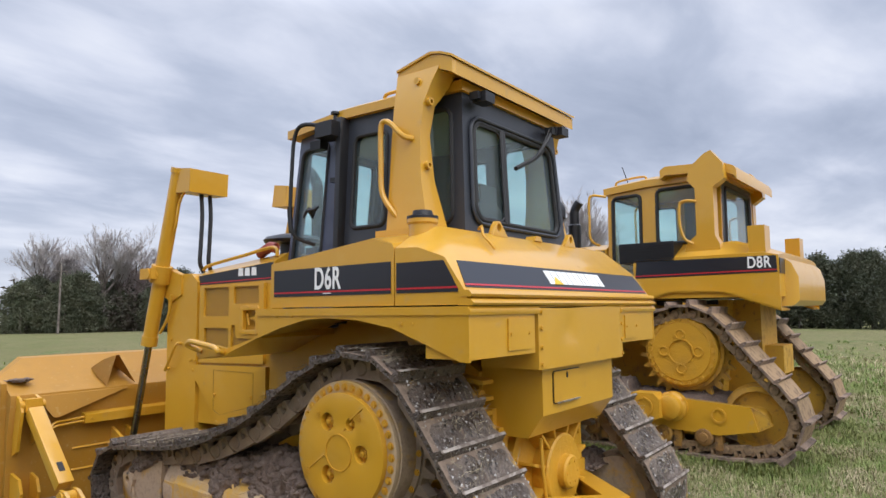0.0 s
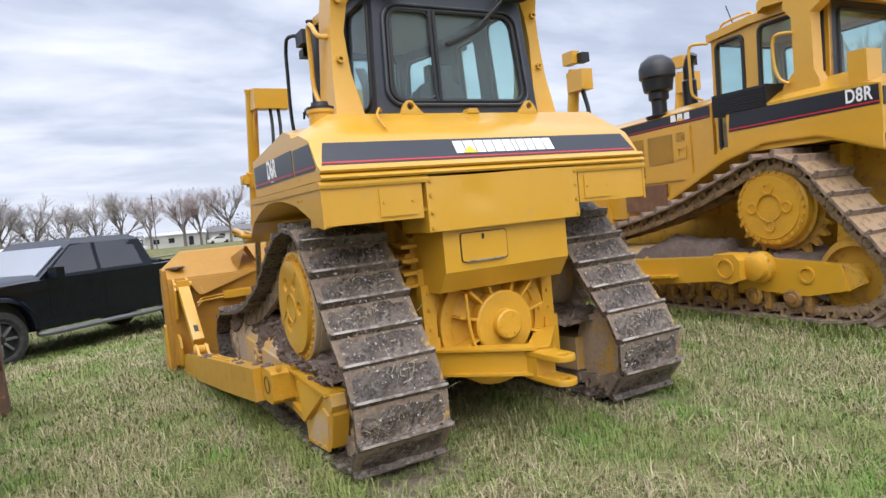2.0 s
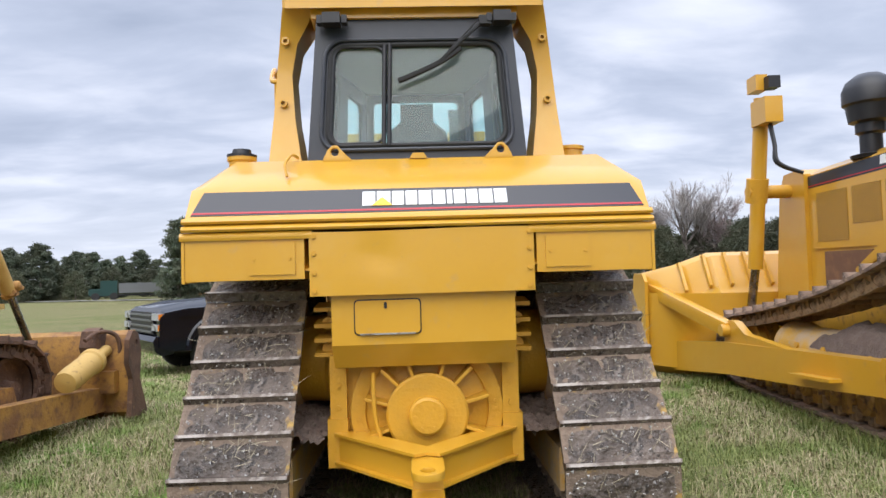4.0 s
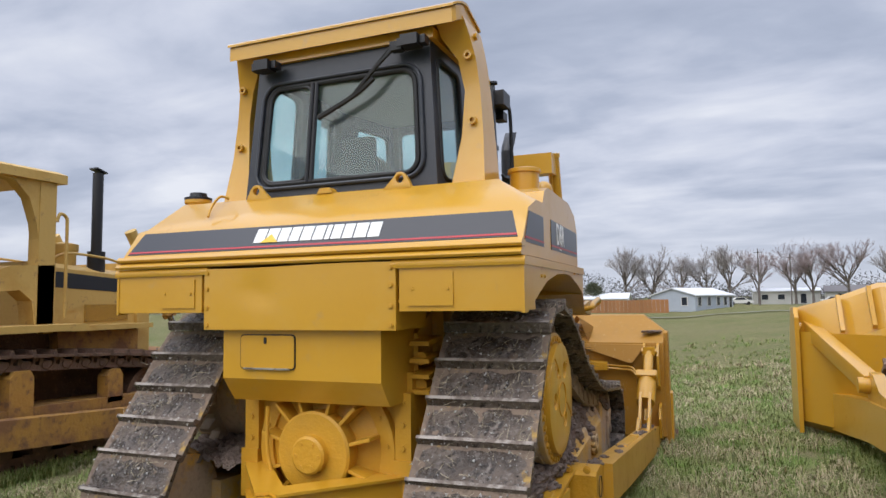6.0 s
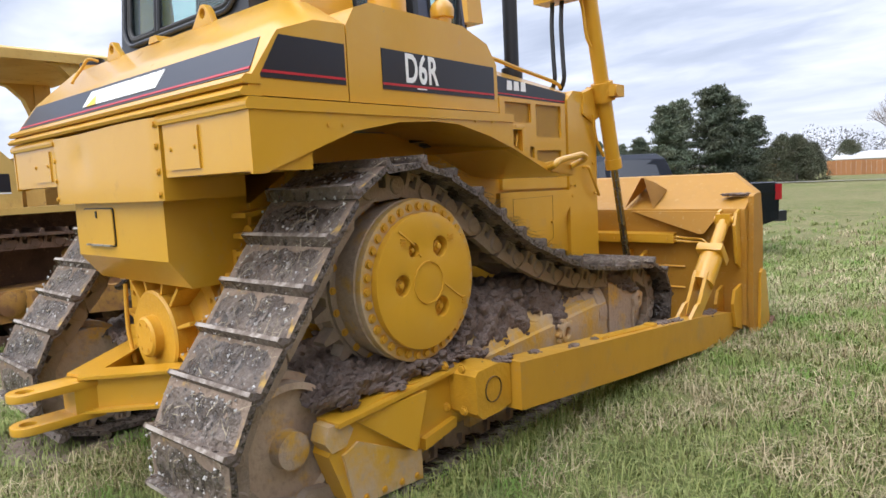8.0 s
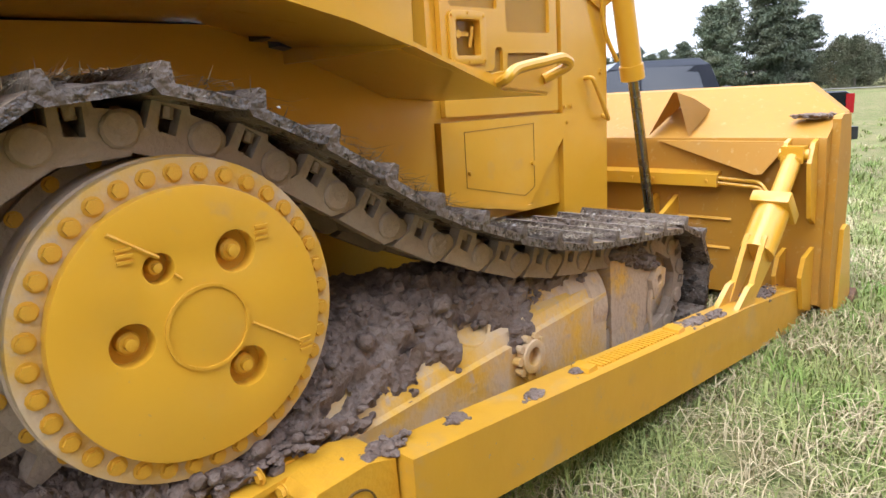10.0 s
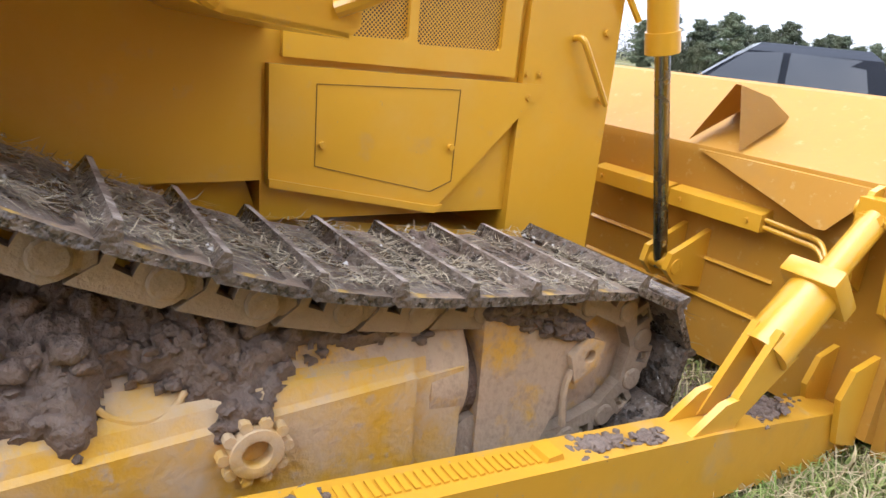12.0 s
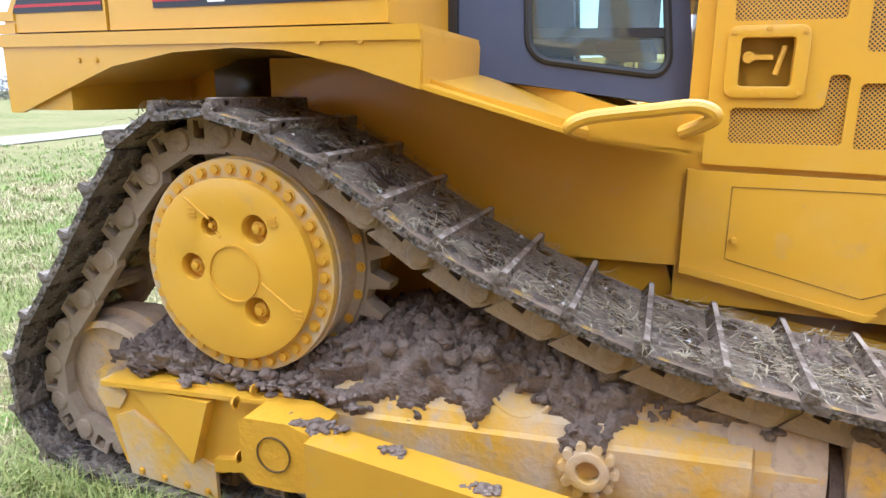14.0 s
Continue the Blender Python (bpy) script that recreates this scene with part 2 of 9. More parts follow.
def rod(bm, p, q, r, r2=None, seg=20):
    """A round bar from p to q."""
    p, q = Vector(p), Vector(q)
    r2 = r if r2 is None else r2
    t = (q - p).to_track_quat("Z", "Y").to_matrix()
    ring = [Vector((math.cos(2 * math.pi * i / seg), math.sin(2 * math.pi * i / seg), 0)) for i in range(seg)]
    return loft(bm, [[p + t @ (c * r) for c in ring], [q + t @ (c * r2) for c in ring]])


def lathe(bm, prof, centre, axis="x", seg=40, cap=True):
    """Turns (along, radius) pairs about an axis through centre."""
    c = Vector(centre)
    rings = []
    for a, r in prof:
        ring = []
        for i in range(seg):
            s, k = math.sin(2 * math.pi * i / seg) * r, math.cos(2 * math.pi * i / seg) * r
            ring.append(c + Vector({"x": (a, k, s), "y": (s, a, k), "z": (k, s, a)}[axis]))
        rings.append(ring)
    return loft(bm, rings, cap)


def smooth_path(pts, closed=False, n=8):
    """A Catmull-Rom line through points."""
    P = [Vector(p) for p in pts]
    k = len(P)
    out = []
    for i in range(k if closed else k - 1):
        if closed:
            a, b, c, d = P[i - 1], P[i], P[(i + 1) % k], P[(i + 2) % k]
        else:
            a, b, c, d = P[max(i - 1, 0)], P[i], P[i + 1], P[min(i + 2, k - 1)]
        for j in range(n):
            t = j / n
            out.append(0.5 * ((2 * b) + (c - a) * t + (2 * a - 5 * b + 4 * c - d) * t * t + (3 * b - a - 3 * c + d) * t ** 3))
    if not closed:
        out.append(P[-1])
    return out


def tube(bm, pts, r, seg=10, n=6, curved=True):
    """A bent pipe through points."""
    P = smooth_path(pts, n=n) if curved else [Vector(p) for p in pts]
    rings = []
    ref = Vector((0.13, 0.31, 0.94)).normalized()
    for i, p in enumerate(P):
        d = (P[min(i + 1, len(P) - 1)] - P[max(i - 1, 0)]).normalized()
        u = d.cross(ref).normalized()
        ref = u.cross(d)
        rings.append([p + r * (u * math.cos(2 * math.pi * k / seg) + ref * math.sin(2 * math.pi * k / seg)) for k in range(seg)])
    loft(bm, rings)


def lettering(text, size, mat, parent, m, name="lettering", label="", depth=0.0015, squeeze=1.0, bold=0.0):
    """Words in the built-in font, turned into a mesh; m puts their middle, x along the line and y up."""
    cu = bpy.data.curves.new(name, "FONT")
    cu.body, cu.size, cu.align_x, cu.align_y = text, size, "CENTER", "CENTER"
    cu.extrude, cu.offset, cu.space_character = depth, bold, 1.08
    tmp = bpy.data.objects.new(name, cu)
    scene.collection.objects.link(tmp)
    me = bpy.data.meshes.new_from_object(tmp.evaluated_get(bpy.context.evaluated_depsgraph_get()))
    scene.collection.objects.unlink(tmp)
    bpy.data.objects.remove(tmp)
    me.materials.clear()
    me.materials.append(mat)
    me.transform(Matrix.Diagonal((squeeze, 1, 1, 1)))
    me.name = name
    ob = new(name, me)
    ob.parent = parent
    ob.matrix_local = m
    if label:
        ob["label"] = label
    return ob
SEAM = material("dark_panel_seam", (0.10, 0.055, 0.012), 0.7)


def perforated():
    """Yellow sheet with a pattern of dark round holes."""
    m = material("perforated_yellow_sheet", (0.50, 0.26, 0.022), 0.5)
    n, l = m.node_tree.nodes, m.node_tree.links
    b = n["Principled BSDF"]
    tc = n.new("ShaderNodeTexCoord")
    mp = n.new("ShaderNodeMapping")
    mp.inputs["Scale"].default_value = (0, 1, 1)
    mp.inputs["Rotation"].default_value = (radians(45), 0, 0)
    v = n.new("ShaderNodeTexVoronoi")
    v.inputs["Scale"].default_value = 105
    v.inputs["Randomness"].default_value = 0.0
    r = n.new("ShaderNodeMath")
    r.operation = "LESS_THAN"
    r.inputs[1].default_value = 0.34
    mx = n.new("ShaderNodeMix")
    mx.data_type = "RGBA"
    mx.inputs["A"].default_value = (0.52, 0.27, 0.025, 1)
    mx.inputs["B"].default_value = (0.035, 0.022, 0.008, 1)
    l.new(tc.outputs["Object"], mp.inputs[0])
    l.new(mp.outputs[0], v.inputs["Vector"])
    l.new(v.outputs["Distance"], r.inputs[0])
    l.new(r.outputs[0], mx.inputs["Factor"])
    l.new(mx.outputs["Result"], b.inputs["Base Color"])
    return m


GRILLE = perforated()
DOORGREY = material("blue_grey_door_paint", (0.045, 0.055, 0.095), 0.38, layers=((5.0, 0.5, 0.75, (0.055, 0.065, 0.10), 0.5),))


# ---- ground ----
def ground_height(x, y):
    """The field: level by the near machine, a little higher to its right, gently uneven."""
    h = 0.060 * max(0.0, min(x, 9.0) - 1.6)
    h -= 0.20 * min(1.0, max(0.0, (y - 4.5) / 4.5)) * min(1.0, max(0.0, (3.5 - x) / 3))
    d = math.hypot(x - 1, y - 1)
    h += 0.03 * (noise.noise((x * 0.35, y * 0.35, 0.0))) * min(1.0, d / 6)
    h += 0.35 * noise.noise((x * 0.02, y * 0.02, 3.0)) * min(1.0, max(0.0, d - 12) / 60)
    h -= 0.7 * min(1.0, max(0.0, d - 18) / 60)
    return h


def grid_lines(near, step, far, growth):
    v, s = [0.0], step
    while v[-1] < far:
        if v[-1] > near:
            s *= growth
        v.append(v[-1] + s)
    return [-a for a in v[:0:-1]] + v


def make_ground():
    xs = grid_lines(9, 0.3, 2500, 1.22)
    bm = bmesh.new()
    rows = [[bm.verts.new((x + 0.5, y + 1, ground_height(x + 0.5, y + 1))) for x in xs] for y in xs]
    for a, b in zip(rows, rows[1:]):
        for i in range(len(xs) - 1):
            bm.faces.new((a[i], a[i + 1], b[i + 1], b[i]))
    g = part("ground", bm, GRASS_SOIL, None, smooth=180)
    return tagged(g, "short green grass field with straw and bare patches", "ground", kind="structure")


GRASS_SOIL = material("grass_and_straw_turf", (0.125, 0.150, 0.044), 0.9, layers=(
    (0.05, 0.40, 0.57, (0.215, 0.185, 0.095), 0.9), (0.22, 0.45, 0.58, (0.245, 0.21, 0.105), 0.9), (0.8, 0.56, 0.68, (0.12, 0.18, 0.05), 0.9), (2.4, 0.50, 0.64, (0.25, 0.215, 0.12), 0.9), (7.0, 0.48, 0.7, (0.105, 0.15, 0.045), 0.9),
    (30.0, 0.54, 0.66, (0.22, 0.20, 0.11), 0.9), (110.0, 0.48, 0.62, (0.060, 0.068, 0.028), 0.9), (260.0, 0.60, 0.68, (0.30, 0.27, 0.16), 0.9)), bump=1.0, bump_scale=40, spec=0.03)
ground = make_ground()


# ---- tracks ----
def loop_points(outline, pitch):
    """Even steps along a closed outline in (y, z), with the turn of each."""
    P = smooth_path([(0, a, b) for a, b in outline], closed=True, n=24)
    L = [0.0]
    for a, b in zip(P, P[1:] + P[:1]):
        L.append(L[-1] + (b - a).length)
    count = round(L[-1] / pitch)
    out = []
    j = 0
    for i in range(count):
        s = i * L[-1] / count
        while L[j + 1] < s:
            j += 1
        a, b = P[j], P[(j + 1) % len(P)]
        t = (s - L[j]) / (L[j + 1] - L[j])
        out.append(a.lerp(b, t))
    return out, L[-1] / count


def shoe_mesh(width, step, bar, mud=0.0, seed=0):
    """One grouser plate, y along the chain, z outwards, with a lumpy skin of dried mud."""
    bm = bmesh.new()
    h = step / 2
    outline = [(-h - 0.012, 0.0), (-h + 0.01, -0.018), (h - 0.02, -0.018), (h + 0.004, -0.008), (h + 0.004, 0.006), (h - 0.03, 0.008), (-h + 0.035, 0.008), (-h + 0.022, bar), (-h + 0.006, bar), (-h - 0.006, 0.012)]
    prism(bm, outline, -width / 2, width / 2)
    cut = [x for x in bm.edges if x.calc_face_angle(0) > 0.4]
    bmesh.ops.bevel(bm, geom=cut, offset=0.004, segments=1, affect="EDGES")
    for f in bm.faces:
        if f.calc_center_median().z > bar - 0.006:
            f.material_index = 1
        elif f.normal.z < -0.5:
            f.material_index = 2
    if mud:
        nx, ny = 14, 5
        rows = []
        for j in range(ny + 1):
            v = j / ny
            row = []
            for i in range(nx + 1):
                u = i / nx
                p = Vector((u * 5, v * 2, seed * 3.7))
                rim = min(1.0, min(u, 1 - u) * 9) * min(1.0, (1 - v) * 3.0)
                z = 0.003 + rim * (mud + 0.9 * mud * noise.noise(p * 1.4) + 0.6 * mud * noise.noise(p * 4.0))
                x = (u - 0.5) * (width - 0.004) + 0.012 * noise.noise((seed, v * 4, u * 9))
                row.append(bm.verts.new((max(-width / 2 - 0.006, min(width / 2 + 0.006, x)), -h + 0.026 + v * (step - 0.03), z)))
            rows.append(row)
        for a, b in zip(rows, rows[1:]):
            for i in range(nx):
                bm.faces.new((a[i], a[i + 1], b[i + 1], b[i]))
    me = bpy.data.meshes.new("track_shoe")
    bm.to_mesh(me)
    bm.free()
    me.materials.append(SHOE)
    me.materials.append(GRIP)
    me.materials.append(UNDER)
    return me


def link_mesh(step, gap=0.195):
    """A pair of chain links with windows, pin ends and bushing, hung under a shoe."""
    bm = bmesh.new()
    h = step / 2
    out = [(-h - 0.012, -0.130), (h - 0.035, -0.138), (h - 0.012, -0.122), (h + 0.008, -0.098), (h + 0.004, -0.070), (h - 0.015, -0.048), (h - 0.05, -0.040), (h - 0.078, -0.034), (h - 0.082, -0.016), (-h + 0.042, -0.016), (-h + 0.034, -0.075), (-h + 0.012, -0.10)]
    win = [(-0.040, -0.022), (-0.044, -0.078), (-0.004, -0.086), (0.004, -0.028)]
    for s in (-1, 1):
        holed_plate(bm, out, [win], s * (gap - 0.035), "x", s * 0.042)
        lathe(bm, [(s * (gap - 0.03), 0.040), (s * (gap + 0.012), 0.040), (s * (gap + 0.017), 0.034), (s * (gap + 0.017), 0.004)], (0, h - 0.042, -0.082), seg=14)
        rod(bm, (s * (gap - 0.012), -0.018, -0.050), (s * (gap - 0.012), -0.018, -0.018), 0.013, seg=6)
    rod(bm, (-gap, -h, -0.075), (gap, -h, -0.075), 0.032, seg=10)
    me = bpy.data.meshes.new("chain_link")
    bmesh.ops.recalc_face_normals(bm, faces=bm.faces)
    bm.to_mesh(me)
    bm.free()
    me.materials.append(LINK)
    return me


def crawler_track(parent, outline, x, width, pitch, bar, shoe_mat=None, link_mat=None, mud=0.0, gap=0.195):
    pts, step = loop_points(outline, pitch)
    shoes, link = [shoe_mesh(width, step, bar, mud, k) for k in range(5 if mud else 1)], link_mesh(step, gap)
    if shoe_mat:
        shoes[0].materials[0] = shoes[0].materials[1] = shoe_mat
    if link_mat:
        link.materials[0] = shoes[0].materials[2] = link_mat
    holder = new("track")
    holder.parent = parent
    n = len(pts)
    for i, p in enumerate(pts):
        a, b = pts[i - 1], pts[(i + 1) % n]
        d = (b - a).normalized()
        turn = math.atan2(d.z, d.y)
        m = Matrix.Translation((x, p.y, p.z)) @ Matrix.Rotation(turn, 4, "X") @ Matrix.Rotation(random.uniform(-0.012, 0.012), 4, "Z")
        share("track_shoe", shoes[(i * 3) % len(shoes)], holder, m)
        share("chain_link", link, holder, m)
    return holder


# ---- shapes used by all machines ----
def loop_tube(bm, pts, r, seg=8):
    """A pipe along a closed line."""
    P = [Vector(p) for p in pts]
    n = len(P)
    nrm = (P[n // 3] - P[0]).cross(P[2 * n // 3] - P[0]).normalized()
    rings = []
    for i, p in enumerate(P):
        d = (P[(i + 1) % n] - P[i - 1]).normalized()
        u = d.cross(nrm).normalized()
        rings.append([bm.verts.new(p + r * (u * math.cos(2 * math.pi * k / seg) + nrm * math.sin(2 * math.pi * k / seg))) for k in range(seg)])
    for i in range(n):
        a, b = rings[i], rings[(i + 1) % n]
        for k in range(seg):
            j = (k + 1) % seg
            bm.faces.new((a[k], a[j], b[j], b[k]))


def on_quad(q, u, v):
    a, b, c, d = (Vector(p) for p in q)
    return a.lerp(b, u).lerp(d.lerp(c, u), v)


def round_hole(q, hole, radius, k=5):
    """A rounded window outline on a four-cornered panel; hole in fractions of it."""
    w, h = (Vector(q[1]) - Vector(q[0])).length, (Vector(q[3]) - Vector(q[0])).length
    u0, v0, u1, v1 = hole
    ru, rv = radius / w, radius / h
    pts, corner = [], []
    for ci, (cu, cv, a0) in enumerate(((u1 - ru, v0 + rv, -90), (u1 - ru, v1 - rv, 0), (u0 + ru, v1 - rv, 90), (u0 + ru, v0 + rv, 180))):
        for i in range(k + 1):
            a = radians(a0 + 90 * i / k)
            pts.append(on_quad(q, cu + ru * math.cos(a), cv + rv * math.sin(a)))
            corner.append((1, 2, 3, 0)[ci])
    return pts, corner


def panel_normal(q):
    return (Vector(q[1]) - Vector(q[0])).cross(Vector(q[3]) - Vector(q[0])).normalized()


def window_frame(bm, q, hole, radius, thick):
    """A panel with a rounded opening; thick goes inwards."""
    pts, corner = round_hole(q, hole, radius)
    nrm = panel_normal(q)
    layers = []
    for off in (Vector((0, 0, 0)), -nrm * thick):
        layers.append(([bm.verts.new(Vector(p) + off) for p in q], [bm.verts.new(p + off) for p in pts]))
    n = len(pts)
    for li, (o, h) in enumerate(layers):
        for i in range(n):
            j = (i + 1) % n
            f = [o[corner[i]], o[corner[j]], h[j], h[i]] if corner[i] != corner[j] else [o[corner[i]], h[j], h[i]]
            bm.faces.new(f if li == 0 else f[::-1])
    (o, h), (o2, h2) = layers
    for i in range(n):
        j = (i + 1) % n
        bm.faces.new((h[i], h[j], h2[j], h2[i]))
    for i in range(4):
        j = (i + 1) % 4
        bm.faces.new((o[j], o[i], o2[i], o2[j]))


def glazed(parent, q, hole, radius, thick, frame_mat, glass_mat, gasket=0.013, name="cab_panel", label=""):
    """A cab wall with its rounded pane and rubber seal."""
    bm = bmesh.new()
    window_frame(bm, q, hole, radius, thick)
    p = part(name, bm, frame_mat, parent, label)
    pts, _ = round_hole(q, hole, radius, 6)
    nrm = panel_normal(q)
    bm = bmesh.new()
    a = [bm.verts.new(x - nrm * 0.012) for x in pts]
    b = [bm.verts.new(x - nrm * 0.017) for x in pts]
    bm.faces.new(a)
    bm.faces.new(b[::-1])
    for i in range(len(a)):
        j = (i + 1) % len(a)
        bm.faces.new((a[j], a[i], b[i], b[j]))
    g = part("pane", bm, glass_mat, p, "tinted glass")
    g.visible_shadow = False
    if gasket:
        bm = bmesh.new()
        loop_tube(bm, pts, gasket)
        part("seal", bm, RUBBER, p, "black rubber window seal")
    return p


def holed_plate(bm, outline, holes, base, axis, deep):
    """A plate with round or cornered holes through it. outline, holes: (a, b) points; base: place along axis; deep: signed thickness."""
    put = {"x": lambda p: (base, p[0], p[1]), "y": lambda p: (p[0], base, p[1]), "z": lambda p: (p[0], p[1], base)}[axis]
    edges = []
    for loop in (outline, *holes):
        v = [bm.verts.new(put(p)) for p in loop]
        edges += [bm.edges.new((v[i], v[(i + 1) % len(v)])) for i in range(len(v))]
    r = bmesh.ops.triangle_fill(bm, use_beauty=True, edges=edges)
    faces = [g for g in r["geom"] if isinstance(g, bmesh.types.BMFace)]
    ext = bmesh.ops.extrude_face_region(bm, geom=faces)
    move = {"x": (deep, 0, 0), "y": (0, deep, 0), "z": (0, 0, deep)}[axis]
    bmesh.ops.translate(bm, vec=move, verts=[g for g in ext["geom"] if isinstance(g, bmesh.types.BMVert)])


def circle(a, b, r, n=24, start=0.0):
    return [(a + r * math.cos(start + 2 * math.pi * i / n), b + r * math.sin(start + 2 * math.pi * i / n)) for i in range(n)]


def round_rect(a0, b0, a1, b1, r, k=4):
    out = []
    for ca, cb, s in ((a1 - r, b0 + r, -90), (a1 - r, b1 - r, 0), (a0 + r, b1 - r, 90), (a0 + r, b0 + r, 180)):
        out += [(ca + r * math.cos(radians(s + 90 * i / k)), cb + r * math.sin(radians(s + 90 * i / k))) for i in range(k + 1)]
    return out


BOLT = bpy.data.meshes.new("bolt")
_b = bmesh.new()
prism(_b, circle(0, 0, 1.0, 6), 0.0, 0.75, "z")
lathe(_b, [(0.0, 1.35), (0.12, 1.35), (0.14, 1.2)], (0, 0, 0), "z", 12)
bmesh.ops.recalc_face_normals(_b, faces=_b.faces)
_b.to_mesh(BOLT)
_b.free()
BOLT.materials.append(YELLOW_SOFT)


def bolt(parent, place, along, size=0.012, name="bolt"):
    d = Vector(along)
    m = Matrix.Translation(place) @ d.to_track_quat("Z", "Y").to_matrix().to_4x4() @ Matrix.Diagonal((size, size, size, 1))
    return share(name, BOLT, parent, m)


def gear(bm, c, r0, r1, teeth, x0, x1):
    out = []
    for i in range(teeth):
        for f, r in ((0.0, r0), (0.18, r0), (0.38, r1), (0.56, r1 * 1.0), (0.78, r0)):
            a = 2 * math.pi * (i + f) / teeth
            out.append((c[0] + r * math.cos(a), c[1] + r * math.sin(a)))
    hole = circle(c[0], c[1], r0 * 0.55, 32)
    holed_plate(bm, out, [hole], x0, "x", x1 - x0)


_i = bmesh.new()
bmesh.ops.create_icosphere(_i, subdivisions=2, radius=1.0)
BALL_V = [v.co.copy() for v in _i.verts]
BALL_F = [[v.index for v in f.verts] for f in _i.faces]
_i.free()


def clods(bm, places, size, seed=0, flat=1.0):
    """Lumps of mud: squashed, roughened balls at places (x, y, z)."""
    rnd = random.Random(seed)
    for x, y, z in places:
        r = size * rnd.uniform(0.45, 1.35)
        k = Vector((rnd.uniform(-9, 9), rnd.uniform(-9, 9), rnd.uniform(-9, 9)))
        sq = (rnd.uniform(0.8, 1.25), rnd.uniform(0.8, 1.25), flat * rnd.uniform(0.55, 0.9))
        vs = []
        for p in BALL_V:
            d = r * (1 + 0.55 * noise.noise(p * 1.3 + k) + 0.25 * noise.noise(p * 3.2 + k))
            vs.append(bm.verts.new((x + p.x * d * sq[0], y + p.y * d * sq[1], z + p.z * d * sq[2])))
        for f in BALL_F:
            bm.faces.new([vs[i] for i in f])


# ---- the near bulldozer ----
D6 = empty("bulldozer", "yellow crawler bulldozer with enclosed cab and muddy tracks on grass", "bulldozer", "bulldozers parked on the grass")
SIDES = (-1, 1)
HUB = (0.838, 0.928)
TRACK_LOOP = [(0.53, 1.385), (0.35, 1.20), (0.21, 1.01), (0.08, 0.83), (-0.05, 0.67), (-0.15, 0.52), (-0.18, 0.37), (-0.13, 0.19), (0.03, 0.085), (0.3, 0.055), (1.0, 0.05), (1.8, 0.05),
              (2.6, 0.05), (3.0, 0.065), (3.25, 0.13), (3.38, 0.27), (3.41, 0.45), (3.33, 0.61), (3.17, 0.685), (2.95, 0.715), (2.7, 0.74), (2.45, 0.77), (2.27, 0.80),
              (2.05, 0.855), (1.83, 0.94), (1.65, 1.01), (1.45, 1.12), (1.23, 1.26), (1.0, 1.375), (0.86, 1.415), (0.70, 1.425)][::-1]
for s in SIDES:
    crawler_track(D6, TRACK_LOOP, s * 0.935, 0.56, 0.203, 0.046, mud=0.012, gap=0.150)

# hull, rear case and its bolted ribs
bm = bmesh.new()
prism(bm, [(0.42, 0.42), (0.42, 1.30), (0.9, 1.60), (2.0, 1.40), (2.2, 0.80), (3.5, 0.62), (3.5, 0.42), (2.4, 0.33), (0.7, 0.33)], -0.50, 0.50)
part("hull", bm, YELLOW, D6, bevel=0.012)
for s in SIDES:
    bm = bmesh.new()
    prism(bm, [(0.62, 1.02), (0.62, 1.62), (1.45, 1.62), (2.19, 1.38), (2.19, 0.925), (1.2, 0.925)], s * 0.50, s * 0.568)
    part("side_plate", bm, YELLOW, D6, bevel=0.006)
bm = bmesh.new()
prism(bm, [(0.33, 0.40), (0.33, 1.1), (0.9, 1.1), (0.9, 0.34), (0.45, 0.34)], -0.505, 0.505)
case = part("rear_case", bm, YELLOW_SOFT, D6, bevel=0.02)
for s in SIDES:
    for z in (0.99, 1.07, 1.15, 1.24):
        bm = bmesh.new()
        prism(bm, [(0.33, z), (0.52, z + 0.02), (0.52, z + 0.045), (0.33, z + 0.022)], s * 0.49, s * 0.60)
        part("rib", bm, YELLOW_SOFT, case, bevel=0.004)
    bm = bmesh.new()
    box(bm, s * 0.425, s * 0.515, 0.285, 0.345, 0.42, 1.0)
    part("flange", bm, YELLOW_SOFT, case, bevel=0.008)
    for z in (0.50, 0.60, 0.72, 0.84, 0.95):
        bolt(case, (s * 0.47, 0.285, z), (0, -1, 0), 0.014)
    bm = bmesh.new()
    lathe(bm, [(s * 0.45, 0.30), (s * 0.56, 0.30), (s * 0.58, 0.27), (s * 0.76, 0.26)], (0, HUB[0], HUB[1]))
    part("axle_housing", bm, YELLOW_SOFT, D6)
    for z in (1.17, 1.03):
        bm = bmesh.new()
        rod(bm, (s * 0.53, 0.38, z), (s * 0.53, 0.46, z), 0.035)
        part("plug", bm, YELLOW_SOFT, case)

# power take-off cover behind the case
pto = new("takeoff_cover")
pto.parent = D6
bm = bmesh.new()
holed_plate(bm, circle(0.01, 0.69, 0.415, 48), [circle(0.01, 0.69, 0.335, 48)], 0.335, "y", -0.055)
part("ring", bm, YELLOW_SOFT, pto, bevel=0.005)
bm = bmesh.new()
lathe(bm, [(0.335, 0.34), (0.30, 0.34), (0.285, 0.30), (0.26, 0.20)], (0.01, 0, 0.69), "y", 48)
part("cone", bm, YELLOW_SOFT, pto)
for i in range(16):
    a = 2 * math.pi * i / 16 + 0.1
    bolt(pto, (0.01 + 0.375 * math.cos(a), 0.28, 0.69 + 0.375 * math.sin(a)), (0, -1, 0), 0.011)
